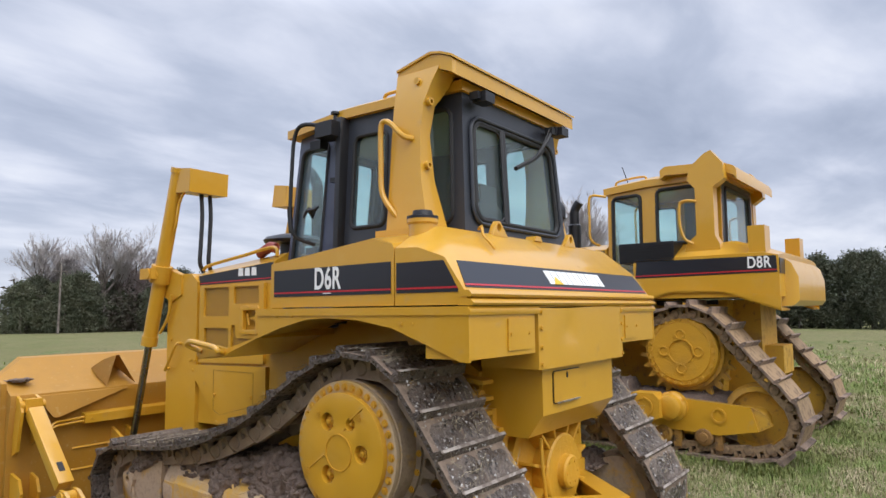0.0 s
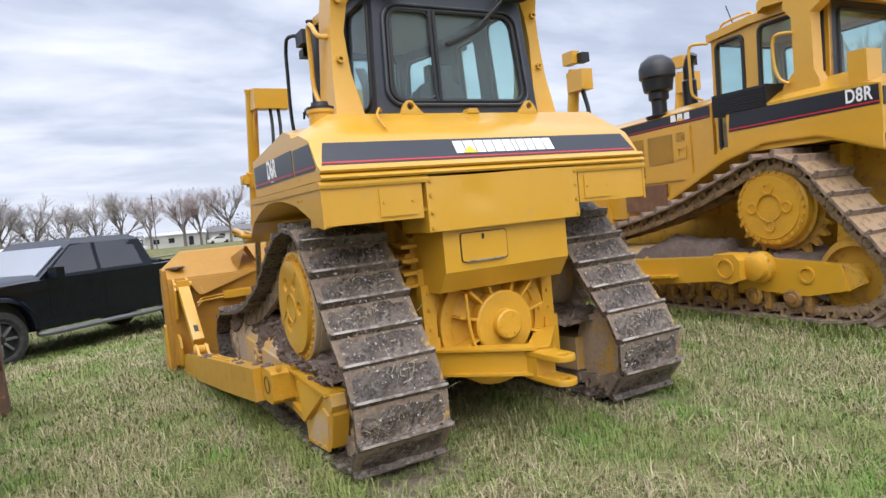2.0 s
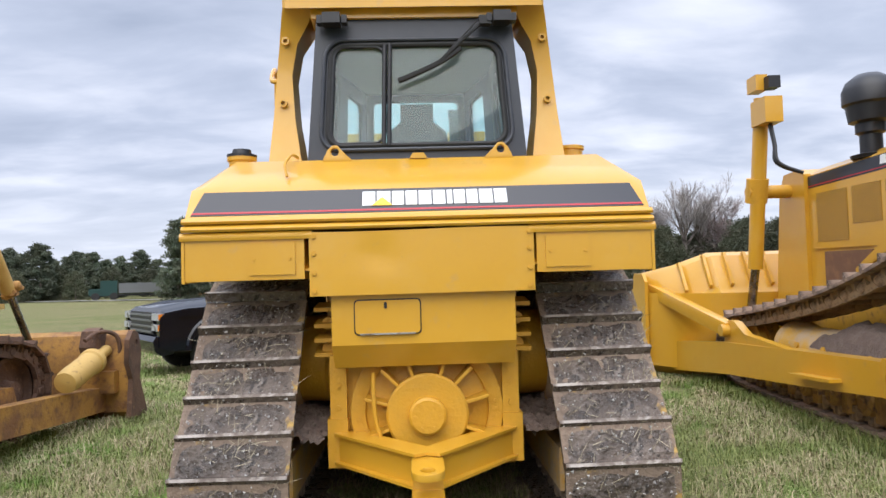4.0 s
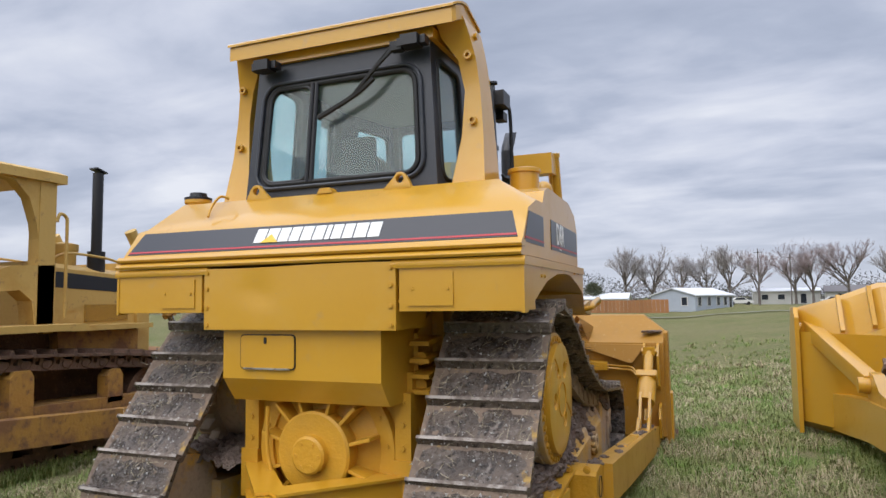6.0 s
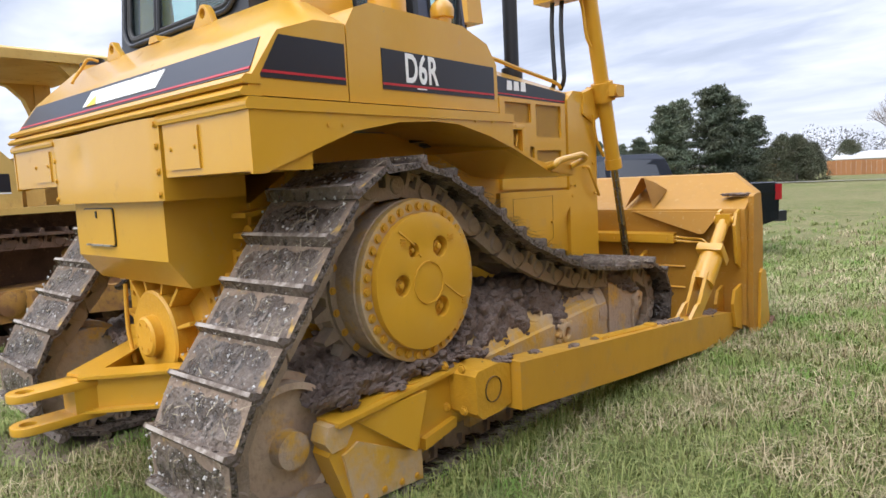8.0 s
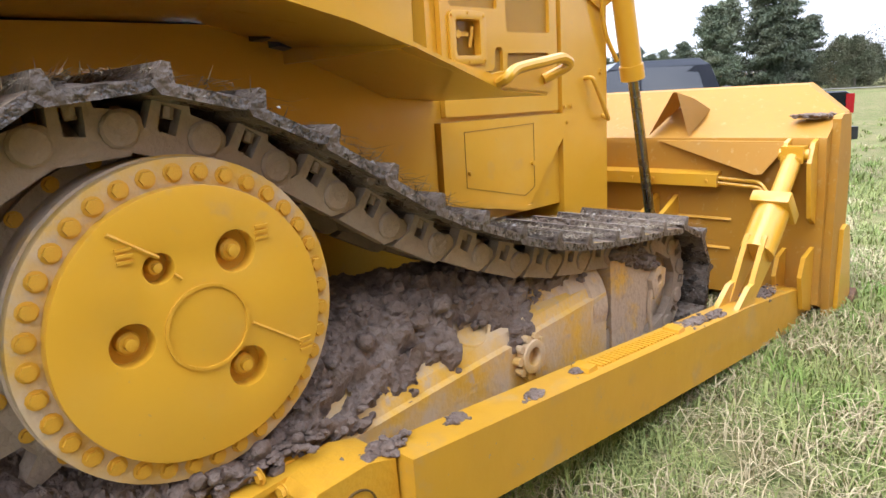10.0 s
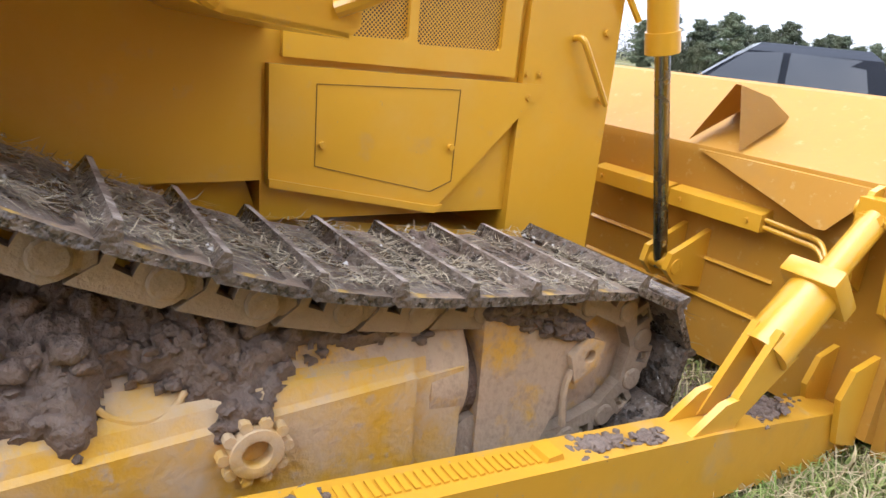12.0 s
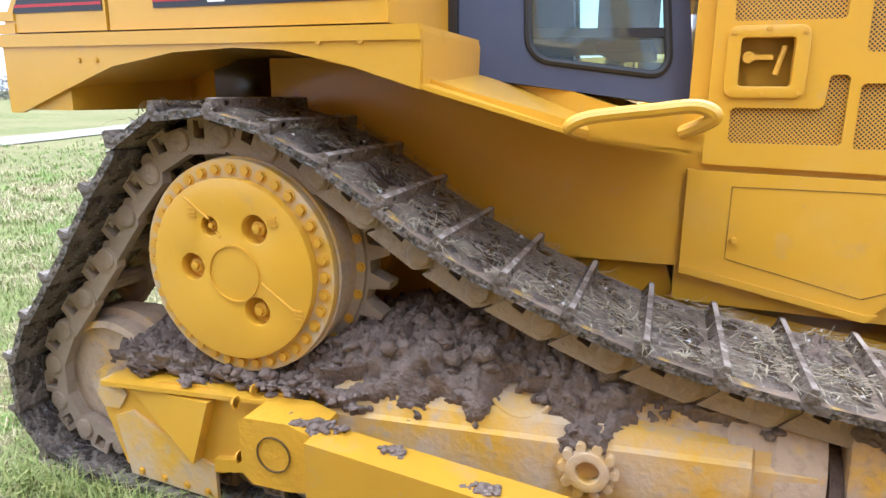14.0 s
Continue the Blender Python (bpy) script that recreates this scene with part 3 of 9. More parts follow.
for a in (15, 45, 70, 110, 135, 165, 200, 225, 315, 340):
    bm = bmesh.new()
    box(bm, 0.19, 0.34, 0.17, 0.30, -0.009, 0.009)
    bmesh.ops.transform(bm, matrix=Matrix.Translation((0.01, 0, 0.69)) @ Matrix.Rotation(radians(-a), 4, "Y"), verts=bm.verts)
    part("rib", bm, YELLOW_SOFT, pto, bevel=0.003)
bm = bmesh.new()
lathe(bm, [(0.30, 0.20), (0.24, 0.215), (0.165, 0.217), (0.155, 0.205), (0.155, 0.10), (0.15, 0.098), (0.115, 0.098), (0.105, 0.085)], (0.01, 0, 0.69), "y", 56)
part("disc", bm, YELLOW_SOFT, pto)
for i in range(6):
    a = 2 * math.pi * i / 6
    bolt(pto, (0.01 + 0.066 * math.cos(a), 0.108, 0.69 + 0.066 * math.sin(a)), (0, -1, 0), 0.009)
bm = bmesh.new()
tube(bm, [(-0.27, 0.16, 0.92), (-0.265, 0.15, 0.7), (-0.22, 0.15, 0.52)], 0.011)
part("pipe", bm, YELLOW_SOFT, pto)

# drawbar: a V of two beams with a forked eye
bar = new("drawbar")
bar.parent = D6
for s in SIDES:
    bm = bmesh.new()
    top = [(s * 0.50, 0.42), (s * 0.515, 0.34), (s * 0.47, 0.27), (s * 0.02, -0.20), (s * 0.0, -0.13), (s * 0.0, -0.10), (s * 0.40, 0.30), (s * 0.43, 0.42)]
    prism(bm, top, 0.435, 0.575, "z")
    part("beam", bm, YELLOW, bar, bevel=0.01)
    bm = bmesh.new()
    for z in (0.575, 0.422):
        prism(bm, [(s * 0.52, 0.36), (s * 0.49, 0.25), (s * 0.06, -0.22), (0.0, -0.19), (0.0, -0.08), (s * 0.37, 0.31)], z, z + 0.014, "z")
    part("edge_plate", bm, YELLOW, bar)
    bm = bmesh.new()
    box(bm, s * 0.42, s * 0.53, 0.27, 0.40, 0.40, 0.66)
    part("bracket", bm, YELLOW_SOFT, bar, bevel=0.012)
for z in (0.535, 0.395):
    bm = bmesh.new()
    nose = [(-0.075, -0.12), (-0.075, -0.38)] + [(0.075 * math.cos(radians(a)), -0.40 + 0.075 * math.sin(radians(a))) for a in range(200, 341, 20)] + [(0.075, -0.38), (0.075, -0.12)]
    holed_plate(bm, nose, [circle(0.0, -0.405, 0.034, 18)], z, "z", 0.035)
    part("fork_plate", bm, YELLOW, bar, bevel=0.004)
bm = bmesh.new()
box(bm, -0.07, 0.07, -0.24, -0.12, 0.40, 0.56)
part("fork_root", bm, YELLOW, bar, bevel=0.02)

# rear tank with a sloping back and cut top corners
bm = bmesh.new()
loft(bm, [[(-1.19, 0.0, 1.675), (1.19, 0.0, 1.675), (1.19, 0.028, 1.74), (1.18, 0.03, 1.742), (-1.18, 0.03, 1.742), (-1.19, 0.028, 1.74)],
          [(-1.19, 0.14, 1.675), (1.19, 0.14, 1.675), (1.19, 0.14, 1.90), (1.13, 0.135, 1.905), (-1.13, 0.135, 1.905), (-1.19, 0.14, 1.90)],
          [(-1.19, 0.30, 1.675), (1.19, 0.30, 1.675), (1.19, 0.30, 1.955), (1.00, 0.30, 2.075), (-1.00, 0.30, 2.075), (-1.19, 0.30, 1.955)],
          [(-1.19, 0.445, 1.675), (1.19, 0.445, 1.675), (1.19, 0.445, 1.96), (0.98, 0.445, 2.08), (-0.98, 0.445, 2.08), (-1.19, 0.445, 1.96)]])
tank = part("rear_tank", bm, YELLOW, D6, bevel=0.012)
bm = bmesh.new()
for z, o in ((1.672, 0.012), (1.712, 0.004)):
    prism(bm, [(-0.004 - o, z), (-0.012 - o, z + 0.012), (-0.004 - o + 0.01, z + 0.030), (0.06, z + 0.030), (0.06, z)], -1.195, 1.195)
part("rolled_lip", bm, YELLOW, tank, bevel=0.005)


def sloped_decal(x0, x1, z0, z1, lift, mat, name, x0b=None, x1b=None):
    """A thin film on the sloping back of the tank."""
    g = lambda z: 0.03 + (z - 1.742) * (0.105 / 0.163)
    n = Vector((0, -0.84, 0.54)) * lift
    x0b, x1b = x0 if x0b is None else x0b, x1 if x1b is None else x1b
    a = [Vector((x0, g(z0), z0)), Vector((x1, g(z0), z0)), Vector((x1b, g(z1), z1)), Vector((x0b, g(z1), z1))]
    bm = bmesh.new()
    loft(bm, [[p + n * 0.2 for p in a], [p + n for p in a]])
    return part(name, bm, mat, tank)


sloped_decal(-1.165, 1.165, 1.755, 1.885, 0.003, DECAL, "decal_band", -1.12, 1.12)
sloped_decal(-1.16, 1.16, 1.763, 1.772, 0.005, RED, "decal_line")
# the maker's mark: plain white blocks with a yellow triangle
x = -0.297
for w in (0.066, 0.070, 0.062, 0.060, 0.066, 0.064, 0.028, 0.058, 0.058, 0.070, 0.066):
    sloped_decal(x, x + w, 1.790, 1.868, 0.006, WHITE, "decal_block")
    x += w + 0.0085
g = lambda z: 0.03 + (z - 1.742) * (0.105 / 0.163)
bm = bmesh.new()
off = Vector((0, -0.84, 0.54)) * 0.008
a = [Vector((x, g(z), z)) + off for x, z in ((-0.25, 1.788), (-0.14, 1.788), (-0.195, 1.835))]
loft(bm, [[p - off * 0.15 for p in a], a])
part("decal_triangle", bm, LOGO, tank)

# lifting eyes, a wire and a small lamp on the tank top
for s in SIDES:
    bm = bmesh.new()
    holed_plate(bm, [(s * 0.36, 2.065), (s * 0.42, 2.125), (s * 0.445, 2.155), (s * 0.475, 2.155), (s * 0.50, 2.13), (s * 0.52, 2.09), (s * 0.53, 2.065)], [circle(s * 0.46, 2.118, 0.022, 14)], 0.29, "y", 0.035)
    part("lifting_eye", bm, YELLOW, D6, bevel=0.004)
bm = bmesh.new()
tube(bm, [(-0.66, 0.30, 2.09), (-0.69, 0.26, 2.10), (-0.72, 0.23, 2.05), (-0.71, 0.19, 2.00), (-0.70, 0.17, 1.97)], 0.008, 6)
part("chain", bm, YELLOW_SOFT, D6)
bm = bmesh.new()
prism(bm, [(-0.05, 2.075), (0.05, 2.075), (0.03, 2.105), (-0.03, 2.105)], 0.29, 0.36, "y")
part("lamp_base", bm, YELLOW, D6, bevel=0.004)

# side tanks with their decals
for s in SIDES:
    bm = bmesh.new()
    if s > 0:
        body = [(0.455, 1.675), (0.455, 1.96), (0.50, 2.03), (0.58, 2.06), (1.15, 2.05), (1.33, 1.99), (1.40, 1.90), (1.405, 1.675)]
    else:
        body = [(0.455, 1.675), (0.455, 1.96), (0.47, 1.985), (0.60, 2.02), (1.40, 1.925), (1.405, 1.675)]
    prism(bm, body, s * 0.60, s * 1.186)
    if s < 0:
        for v in bm.verts:
            if v.co.z > 1.7 and abs(v.co.x) < 0.7:
                v.co.z += 0.09
    st = part("side_tank", bm, YELLOW, D6, bevel=0.045 if s > 0 else 0.02, seg=3)
    y0 = 0.63 if s > 0 else 0.475
    bm = bmesh.new()
    prism(bm, [(y0, 1.735), (1.372, 1.735), (1.372, 1.885), (y0, 1.895)], s * 1.1865, s * 1.189)
    part("decal_band", bm, DECAL, st)
    bm = bmesh.new()
    prism(bm, [(y0, 1.752), (1.372, 1.752), (1.372, 1.761), (y0, 1.761)], s * 1.1885, s * 1.1905)
    part("decal_line", bm, RED, st)
    tm = Matrix(((0, 0, s, s * 1.190), (s, 0, 0, 0.86 if s > 0 else 0.93), (0, 1, 0, 1.822), (0, 0, 0, 1)))
    lettering("D6R", 0.165, WHITE, st, tm, "model_lettering", "white condensed letters", squeeze=0.64, bold=0.003)
    bm = bmesh.new()
    box(bm, s * 1.188, s * 1.1905, 0.83 if s > 0 else 0.90, 0.89 if s > 0 else 0.96, 1.745, 1.7505)
    part("decal_block", bm, WHITE, st)
    bm = bmesh.new()
    prism(bm, [(0.055, 1.735), (0.435, 1.735), (0.435, 1.885), (0.145, 1.885)], s * 1.1905, s * 1.193)
    part("decal_band", bm, DECAL, tank)
    bm = bmesh.new()
    prism(bm, [(0.065, 1.752), (0.435, 1.752), (0.435, 1.761), (0.07, 1.761)], s * 1.1925, s * 1.1945)
    part("decal_line", bm, RED, tank)
bm = bmesh.new()
lathe(bm, [(2.0, 0.085), (2.20, 0.085), (2.205, 0.096), (2.225, 0.096), (2.23, 0.085), (2.232, 0.02)], (0.985, 0.88, 0), "z", 28)
part("filler_neck", bm, YELLOW, D6, bevel=0.004)
bm = bmesh.new()
lathe(bm, [(1.98, 0.043), (2.12, 0.043), (2.125, 0.055), (2.16, 0.058), (2.185, 0.050), (2.205, 0.03), (2.21, 0.005)], (1.02, 1.21, 0), "z", 24)
part("breather", bm, YELLOW, D6)
bm = bmesh.new()
lathe(bm, [(1.94, 0.072), (2.09, 0.072), (2.10, 0.082), (2.125, 0.082)], (-1.0, 0.42, 0), "z", 24)
neck = part("filler_neck", bm, YELLOW, D6)
bm = bmesh.new()
lathe(bm, [(2.12, 0.083), (2.135, 0.083), (2.14, 0.055), (2.165, 0.05), (2.17, 0.02)], (-1.0, 0.42, 0), "z", 24)
part("cap", bm, BLACK, neck, "black filler cap")

# fenders: bent skirts over the tracks, with step plates and grab bars
for s in SIDES:
    fender = new("fender")
    fender.parent = D6
    bm = bmesh.new()
    arch = [(0.0, 1.66), (0.0, 1.415), (0.05, 1.415), (0.25, 1.49), (0.46, 1.565), (0.70, 1.605), (0.92, 1.615), (1.08, 1.607), (1.3, 1.56), (1.50, 1.50), (1.505, 1.655)]
    prism(bm, arch, s * 1.185, s * 1.20)
    part("skirt", bm, YELLOW, fender, bevel=0.003)
    bm = bmesh.new()
    # under-skin that folds inwards from the arch
    edge = [(0.02, 1.417), (0.25, 1.492), (0.46, 1.567), (0.70, 1.607), (0.92, 1.617), (1.08, 1.609), (1.3, 1.562), (1.50, 1.502), (1.95, 1.372), (2.2, 1.345)]
    loft(bm, [[(s * (1.198 if y < 1.6 else 1.13), y, z), (s * 0.55, y, z + 0.05 * (y < 1.6)), (s * 0.55, y, z + 0.012 + 0.05 * (y < 1.6)), (s * (1.198 if y < 1.6 else 1.13), y, z + 0.012)] for y, z in edge])
    part("under_plate", bm, YELLOW, fender)
    bm = bmesh.new()
    prism(bm, [(-0.008, 1.628), (-0.012, 1.648), (0.0, 1.668), (1.50, 1.668), (1.505, 1.628)], s * 0.55, s * 1.207)
    part("top_plate", bm, YELLOW, fender, bevel=0.01)
    bm = bmesh.new()
    box(bm, s * 0.60, s * 1.19, 1.49, 1.505, 1.50, 1.65)
    part("end_plate", bm, YELLOW, fender)
    for y in (1.20, 1.33):
        bolt(fender, (s * 1.20, y, 1.628), (s, 0, 0), 0.009)
    for y in (0.33, 0.40):
        bolt(fender, (s * 1.20, y, 1.585), (s, 0, 0), 0.008)
    bm = bmesh.new()
    prism(bm, [(1.505, 1.50), (1.95, 1.372), (2.2, 1.348), (2.225, 1.375), (2.225, 1.44), (2.19, 1.455), (1.9, 1.425), (1.6, 1.50), (1.505, 1.53)], s * 1.10, s * 1.13)
    part("step_edge", bm, YELLOW, fender, bevel=0.004)
    bm = bmesh.new()
    tube(bm, [(s * 1.13, 1.93, 1.395), (s * 1.19, 1.90, 1.41), (s * 1.19, 1.95, 1.435), (s * 1.19, 2.1, 1.455), (s * 1.19, 2.2, 1.465), (s * 1.185, 2.24, 1.44), (s * 1.13, 2.17, 1.40)], 0.018, 10)
    part("grab_bar", bm, YELLOW, fender)
    # toolboxes at the back
    bm = bmesh.new()
    box(bm, s * 0.59, s * 1.184, 0.004, 0.26, 1.425, 1.628)
    tb = part("toolbox", bm, YELLOW, D6, bevel=0.016)
    bm = bmesh.new()
    box(bm, s * 0.635, s * 0.865, -0.004, 0.01, 1.45, 1.605)
    part("lid", bm, YELLOW, tb, bevel=0.006)
    for x in (0.66, 0.84):
        bolt(tb, (s * x, -0.004, 1.53), (0, -1, 0), 0.008)
    bm = bmesh.new()
    prism(bm, [(-0.012, 1.64), (-0.012, 1.652), (0.05, 1.652), (0.05, 1.64)], s * 0.585, s * 1.205)
    part("lip", bm, YELLOW, tb)

# rear panel and lower tank with its hatch
bm = bmesh.new()
xs = [-0.565 + 1.14 * i / 24 for i in range(25)]
zs = [1.335 + 0.325 * j / 10 for j in range(11)]
dent = lambda x, z: 0.010 * math.exp(-((x + 0.22) / 0.07) ** 2 - ((z - 1.54) / 0.07) ** 2) + 0.006 * math.exp(-((x + 0.16) / 0.03) ** 2 - ((z - 1.49) / 0.03) ** 2)
fr = [[bm.verts.new((x, -0.012 + dent(x, z) + (0.008 if i in (0, 24) else 0), z + 0.004 * math.sin(x * 5) * (j == 10))) for i, x in enumerate(xs)] for j, z in enumerate(zs)]
for j in range(10):
    for i in range(24):
        bm.faces.new((fr[j][i], fr[j][i + 1], fr[j + 1][i + 1], fr[j + 1][i]))
rim = [e for e in bm.edges if e.is_boundary]
ext = bmesh.ops.extrude_edge_only(bm, edges=rim)
for v in [g for g in ext["geom"] if isinstance(g, bmesh.types.BMVert)]:
    v.co.y = 0.36
panel = part("rear_panel", bm, YELLOW, D6)
for x in (-0.54, 0.55):
    for z in (1.36, 1.45, 1.55, 1.635):
        bolt(panel, (x, -0.01, z), (0, -1, 0), 0.011)
bm = bmesh.new()
prism(bm, [(0.035, 1.335), (0.035, 1.08), (0.13, 0.955), (0.42, 0.955), (0.42, 1.335)], -0.465, 0.475)
low = part("lower_tank", bm, YELLOW, D6, bevel=0.018)
bm = bmesh.new()
prism(bm, round_rect(-0.345, 1.135, -0.015, 1.305, 0.02), 0.026, 0.038, "y")
hatch = part("hatch", bm, YELLOW, low, bevel=0.003)
bm = bmesh.new()
prism(bm, round_rect(-0.351, 1.129, -0.009, 1.311, 0.022), 0.030, 0.038, "y")
part("hatch_gap", bm, BLACK, low, "dark gap round the hatch")
bm = bmesh.new()
prism(bm, round_rect(-0.198, 1.262, -0.182, 1.296, 0.007), 0.022, 0.036, "y")
part("keyhole", bm, BLACK, hatch, "dark keyhole slot")
bm = bmesh.new()
box(bm, -0.32, -0.04, 0.016, 0.028, 1.131, 1.139)
part("lip", bm, STEEL, hatch, "worn metal lip")

# engine housing
eng = new("engine_housing")
eng.parent = D6
bm = bmesh.new()
prism(bm, [(2.19, 0.80), (2.19, 1.87), (3.10, 1.87), (3.10, 0.78)], -0.555, 0.555)
part("core", bm, YELLOW, eng, bevel=0.01)
bm = bmesh.new()
loft(bm, [[(-0.56, 2.15, 1.86), (0.56, 2.15, 1.86), (0.56, 2.15, 2.02), (0.44, 2.15, 2.09), (-0.44, 2.15, 2.09), (-0.56, 2.15, 2.02)],
          [(-0.56, 3.12, 1.86), (0.56, 3.12, 1.86), (0.56, 3.12, 1.945), (0.46, 3.12, 2.0), (-0.46, 3.12, 2.0), (-0.56, 3.12, 1.945)]])
part("hood", bm, YELLOW, eng, bevel=0.02)
for s in SIDES:
    bm = bmesh.new()
    prism(bm, [(2.17, 1.885), (3.10, 1.87), (3.10, 1.945), (2.17, 2.015)], s * 0.5605, s * 0.563)
    part("decal_band", bm, DECAL, eng)
    bm = bmesh.new()
    prism(bm, [(2.17, 1.896), (3.10, 1.88), (3.10, 1.888), (2.17, 1.904)], s * 0.5625, s * 0.565)
    part("decal_line", bm, RED, eng)
    for k, y in enumerate((2.36, 2.44, 2.52)):
        bm = bmesh.new()
        prism(bm, [(y, 1.925), (y + 0.06, 1.925), (y + 0.055, 1.985), (y + 0.005, 1.985)], s * 0.5625, s * 0.566)
        part("decal_block", bm, WHITE, eng)
    # service doors with grilles and a sunken latch
    G = [round_rect(2.30, 1.715, 2.605, 1.845, 0.012), round_rect(2.665, 1.62, 2.995, 1.845, 0.015), round_rect(2.665, 1.335, 2.985, 1.53, 0.015),
         [(2.325, 1.345), (2.625, 1.345), (2.635, 1.355), (2.635, 1.545), (2.625, 1.555), (2.59, 1.555), (2.58, 1.545), (2.575, 1.47), (2.56, 1.455), (2.325, 1.455), (2.315, 1.445), (2.315, 1.355)]]
    latch = round_rect(2.325, 1.52, 2.475, 1.665, 0.012)
    bm = bmesh.new()
    holed_plate(bm, [(2.245, 1.275), (3.055, 1.255), (3.055, 1.865), (2.245, 1.865)], G + [latch], s * 0.558, "x", s * 0.026)
    door = part("upper_door", bm, YELLOW, eng)
    bm = bmesh.new()
    for q in G:
        prism(bm, q, s * 0.556, s * 0.566)
    part("grille", bm, GRILLE, door, "perforated yellow mesh")
    bm = bmesh.new()
    holed_plate(bm, round_rect(2.285, 1.485, 2.515, 1.70, 0.03), [latch], s * 0.584, "x", s * 0.012)
    part("latch_frame", bm, YELLOW, door, bevel=0.003)
    bm = bmesh.new()
    box(bm, s * 0.545, s * 0.555, 2.325, 2.475, 1.52, 1.665)
    part("latch_recess", bm, YELLOW, door)
    bm = bmesh.new()
    box(bm, s * 0.56, s * 0.575, 2.335, 2.42, 1.60, 1.615)
    rod(bm, (s * 0.56, 2.35, 1.607), (s * 0.585, 2.35, 1.607), 0.018, seg=10)
    rod(bm, (s * 0.572, 2.43, 1.555), (s * 0.572, 2.45, 1.64), 0.008, seg=8)
    part("latch", bm, YELLOW_SOFT, door)
    for y, z in ((2.30, 1.50), (2.30, 1.68), (2.40, 1.69), (2.50, 1.68), (2.50, 1.50), (2.40, 1.495)):
        bolt(door, (s * 0.596, y, z), (s, 0, 0), 0.006)
    bm = bmesh.new()
    prism(bm, [(2.205, 1.255), (2.205, 0.912), (2.765, 0.80), (3.185, 1.215), (3.185, 1.235)], s * 0.556, s * 0.590)
    ld = part("lower_cover", bm, YELLOW, eng, bevel=0.006)
    bm = bmesh.new()
    prism(bm, [(2.205, 0.935), (2.205, 0.91), (2.77, 0.797), (2.80, 0.825), (2.765, 0.822)], s * 0.588, s * 0.600)
    part("lip", bm, YELLOW, ld)
    seam = [(2.345, 1.205), (2.345, 0.968), (2.75, 0.872), (2.83, 0.905), (2.835, 1.205)]
    bm = bmesh.new()
    holed_plate(bm, [(a + (0.0018 if a > 2.5 else -0.0018), b + (0.0018 if b > 1.1 else -0.0018)) for a, b in seam], [seam], s * 0.589, "x", s * 0.003)
    part("hatch_gap", bm, SEAM, ld, "dark seam round the hatch")
    for y, z in ((2.365, 1.03), (2.815, 1.02)):
        bm = bmesh.new()
        rod(bm, (s * 0.588, y, z), (s * 0.604, y, z), 0.011, seg=12)
        part("knob", bm, YELLOW_SOFT, ld)
    bolt(ld, (s * 0.59, 3.12, 1.19), (s, 0, 0), 0.010)
    for y, z in ((3.10, 1.27), (3.16, 1.27)):
        bolt(eng, (s * 0.592, y, z), (s, 0, 0), 0.010)
# black rain-hood of the air cleaner, exhaust, rails on the hood
bm = bmesh.new()
lathe(bm, [(2.05, 0.10), (2.19, 0.10), (2.20, 0.22), (2.225, 0.235), (2.25, 0.21), (2.275, 0.10), (2.28, 0.02)], (-0.12, 2.48, 0), "z", 32)
part("air_cleaner", bm, BLACK, eng, "black air cleaner cap")
bm = bmesh.new()
lathe(bm, [(2.0, 0.075), (2.12, 0.075), (2.13, 0.052), (2.78, 0.052), (2.782, 0.046)], (0.36, 2.72, 0), "z", 24)
tip = []
for k, (y, z, tilt) in enumerate(((2.72, 2.76, 0), (2.74, 2.82, 20), (2.79, 2.88, 40), (2.86, 2.98, 75))):
    c, a = Vector((0.36, y, z)), radians(tilt if k < 3 else -12)
    tip.append([c + Vector((0.052 * math.cos(t), 0.052 * math.sin(t) * math.cos(a), -0.052 * math.sin(t) * math.sin(a))) for t in [2 * math.pi * i / 20 for i in range(20)]])
loft(bm, tip)
part("exhaust_pipe", bm, BLACK, eng, "black exhaust pipe with slanted tip")
for s in SIDES:
    bm = bmesh.new()
    tube(bm, [(s * 0.50, 3.14, 2.0), (s * 0.50, 3.05, 2.035), (s * 0.50, 2.6, 2.09), (s * 0.50, 2.25, 2.13), (s * 0.50, 2.2, 2.06)], 0.014, 8)
    part("hood_rail", bm, YELLOW, eng)
bm = bmesh.new()
tube(bm, [(-0.42, 2.5, 2.10), (-0.45, 2.35, 2.14), (-0.45, 2.28, 2.13)], 0.04, 10)
part("red_canister", bm, material("faded_red_paint", (0.28, 0.05, 0.04), 0.5), eng, "faded red canister")

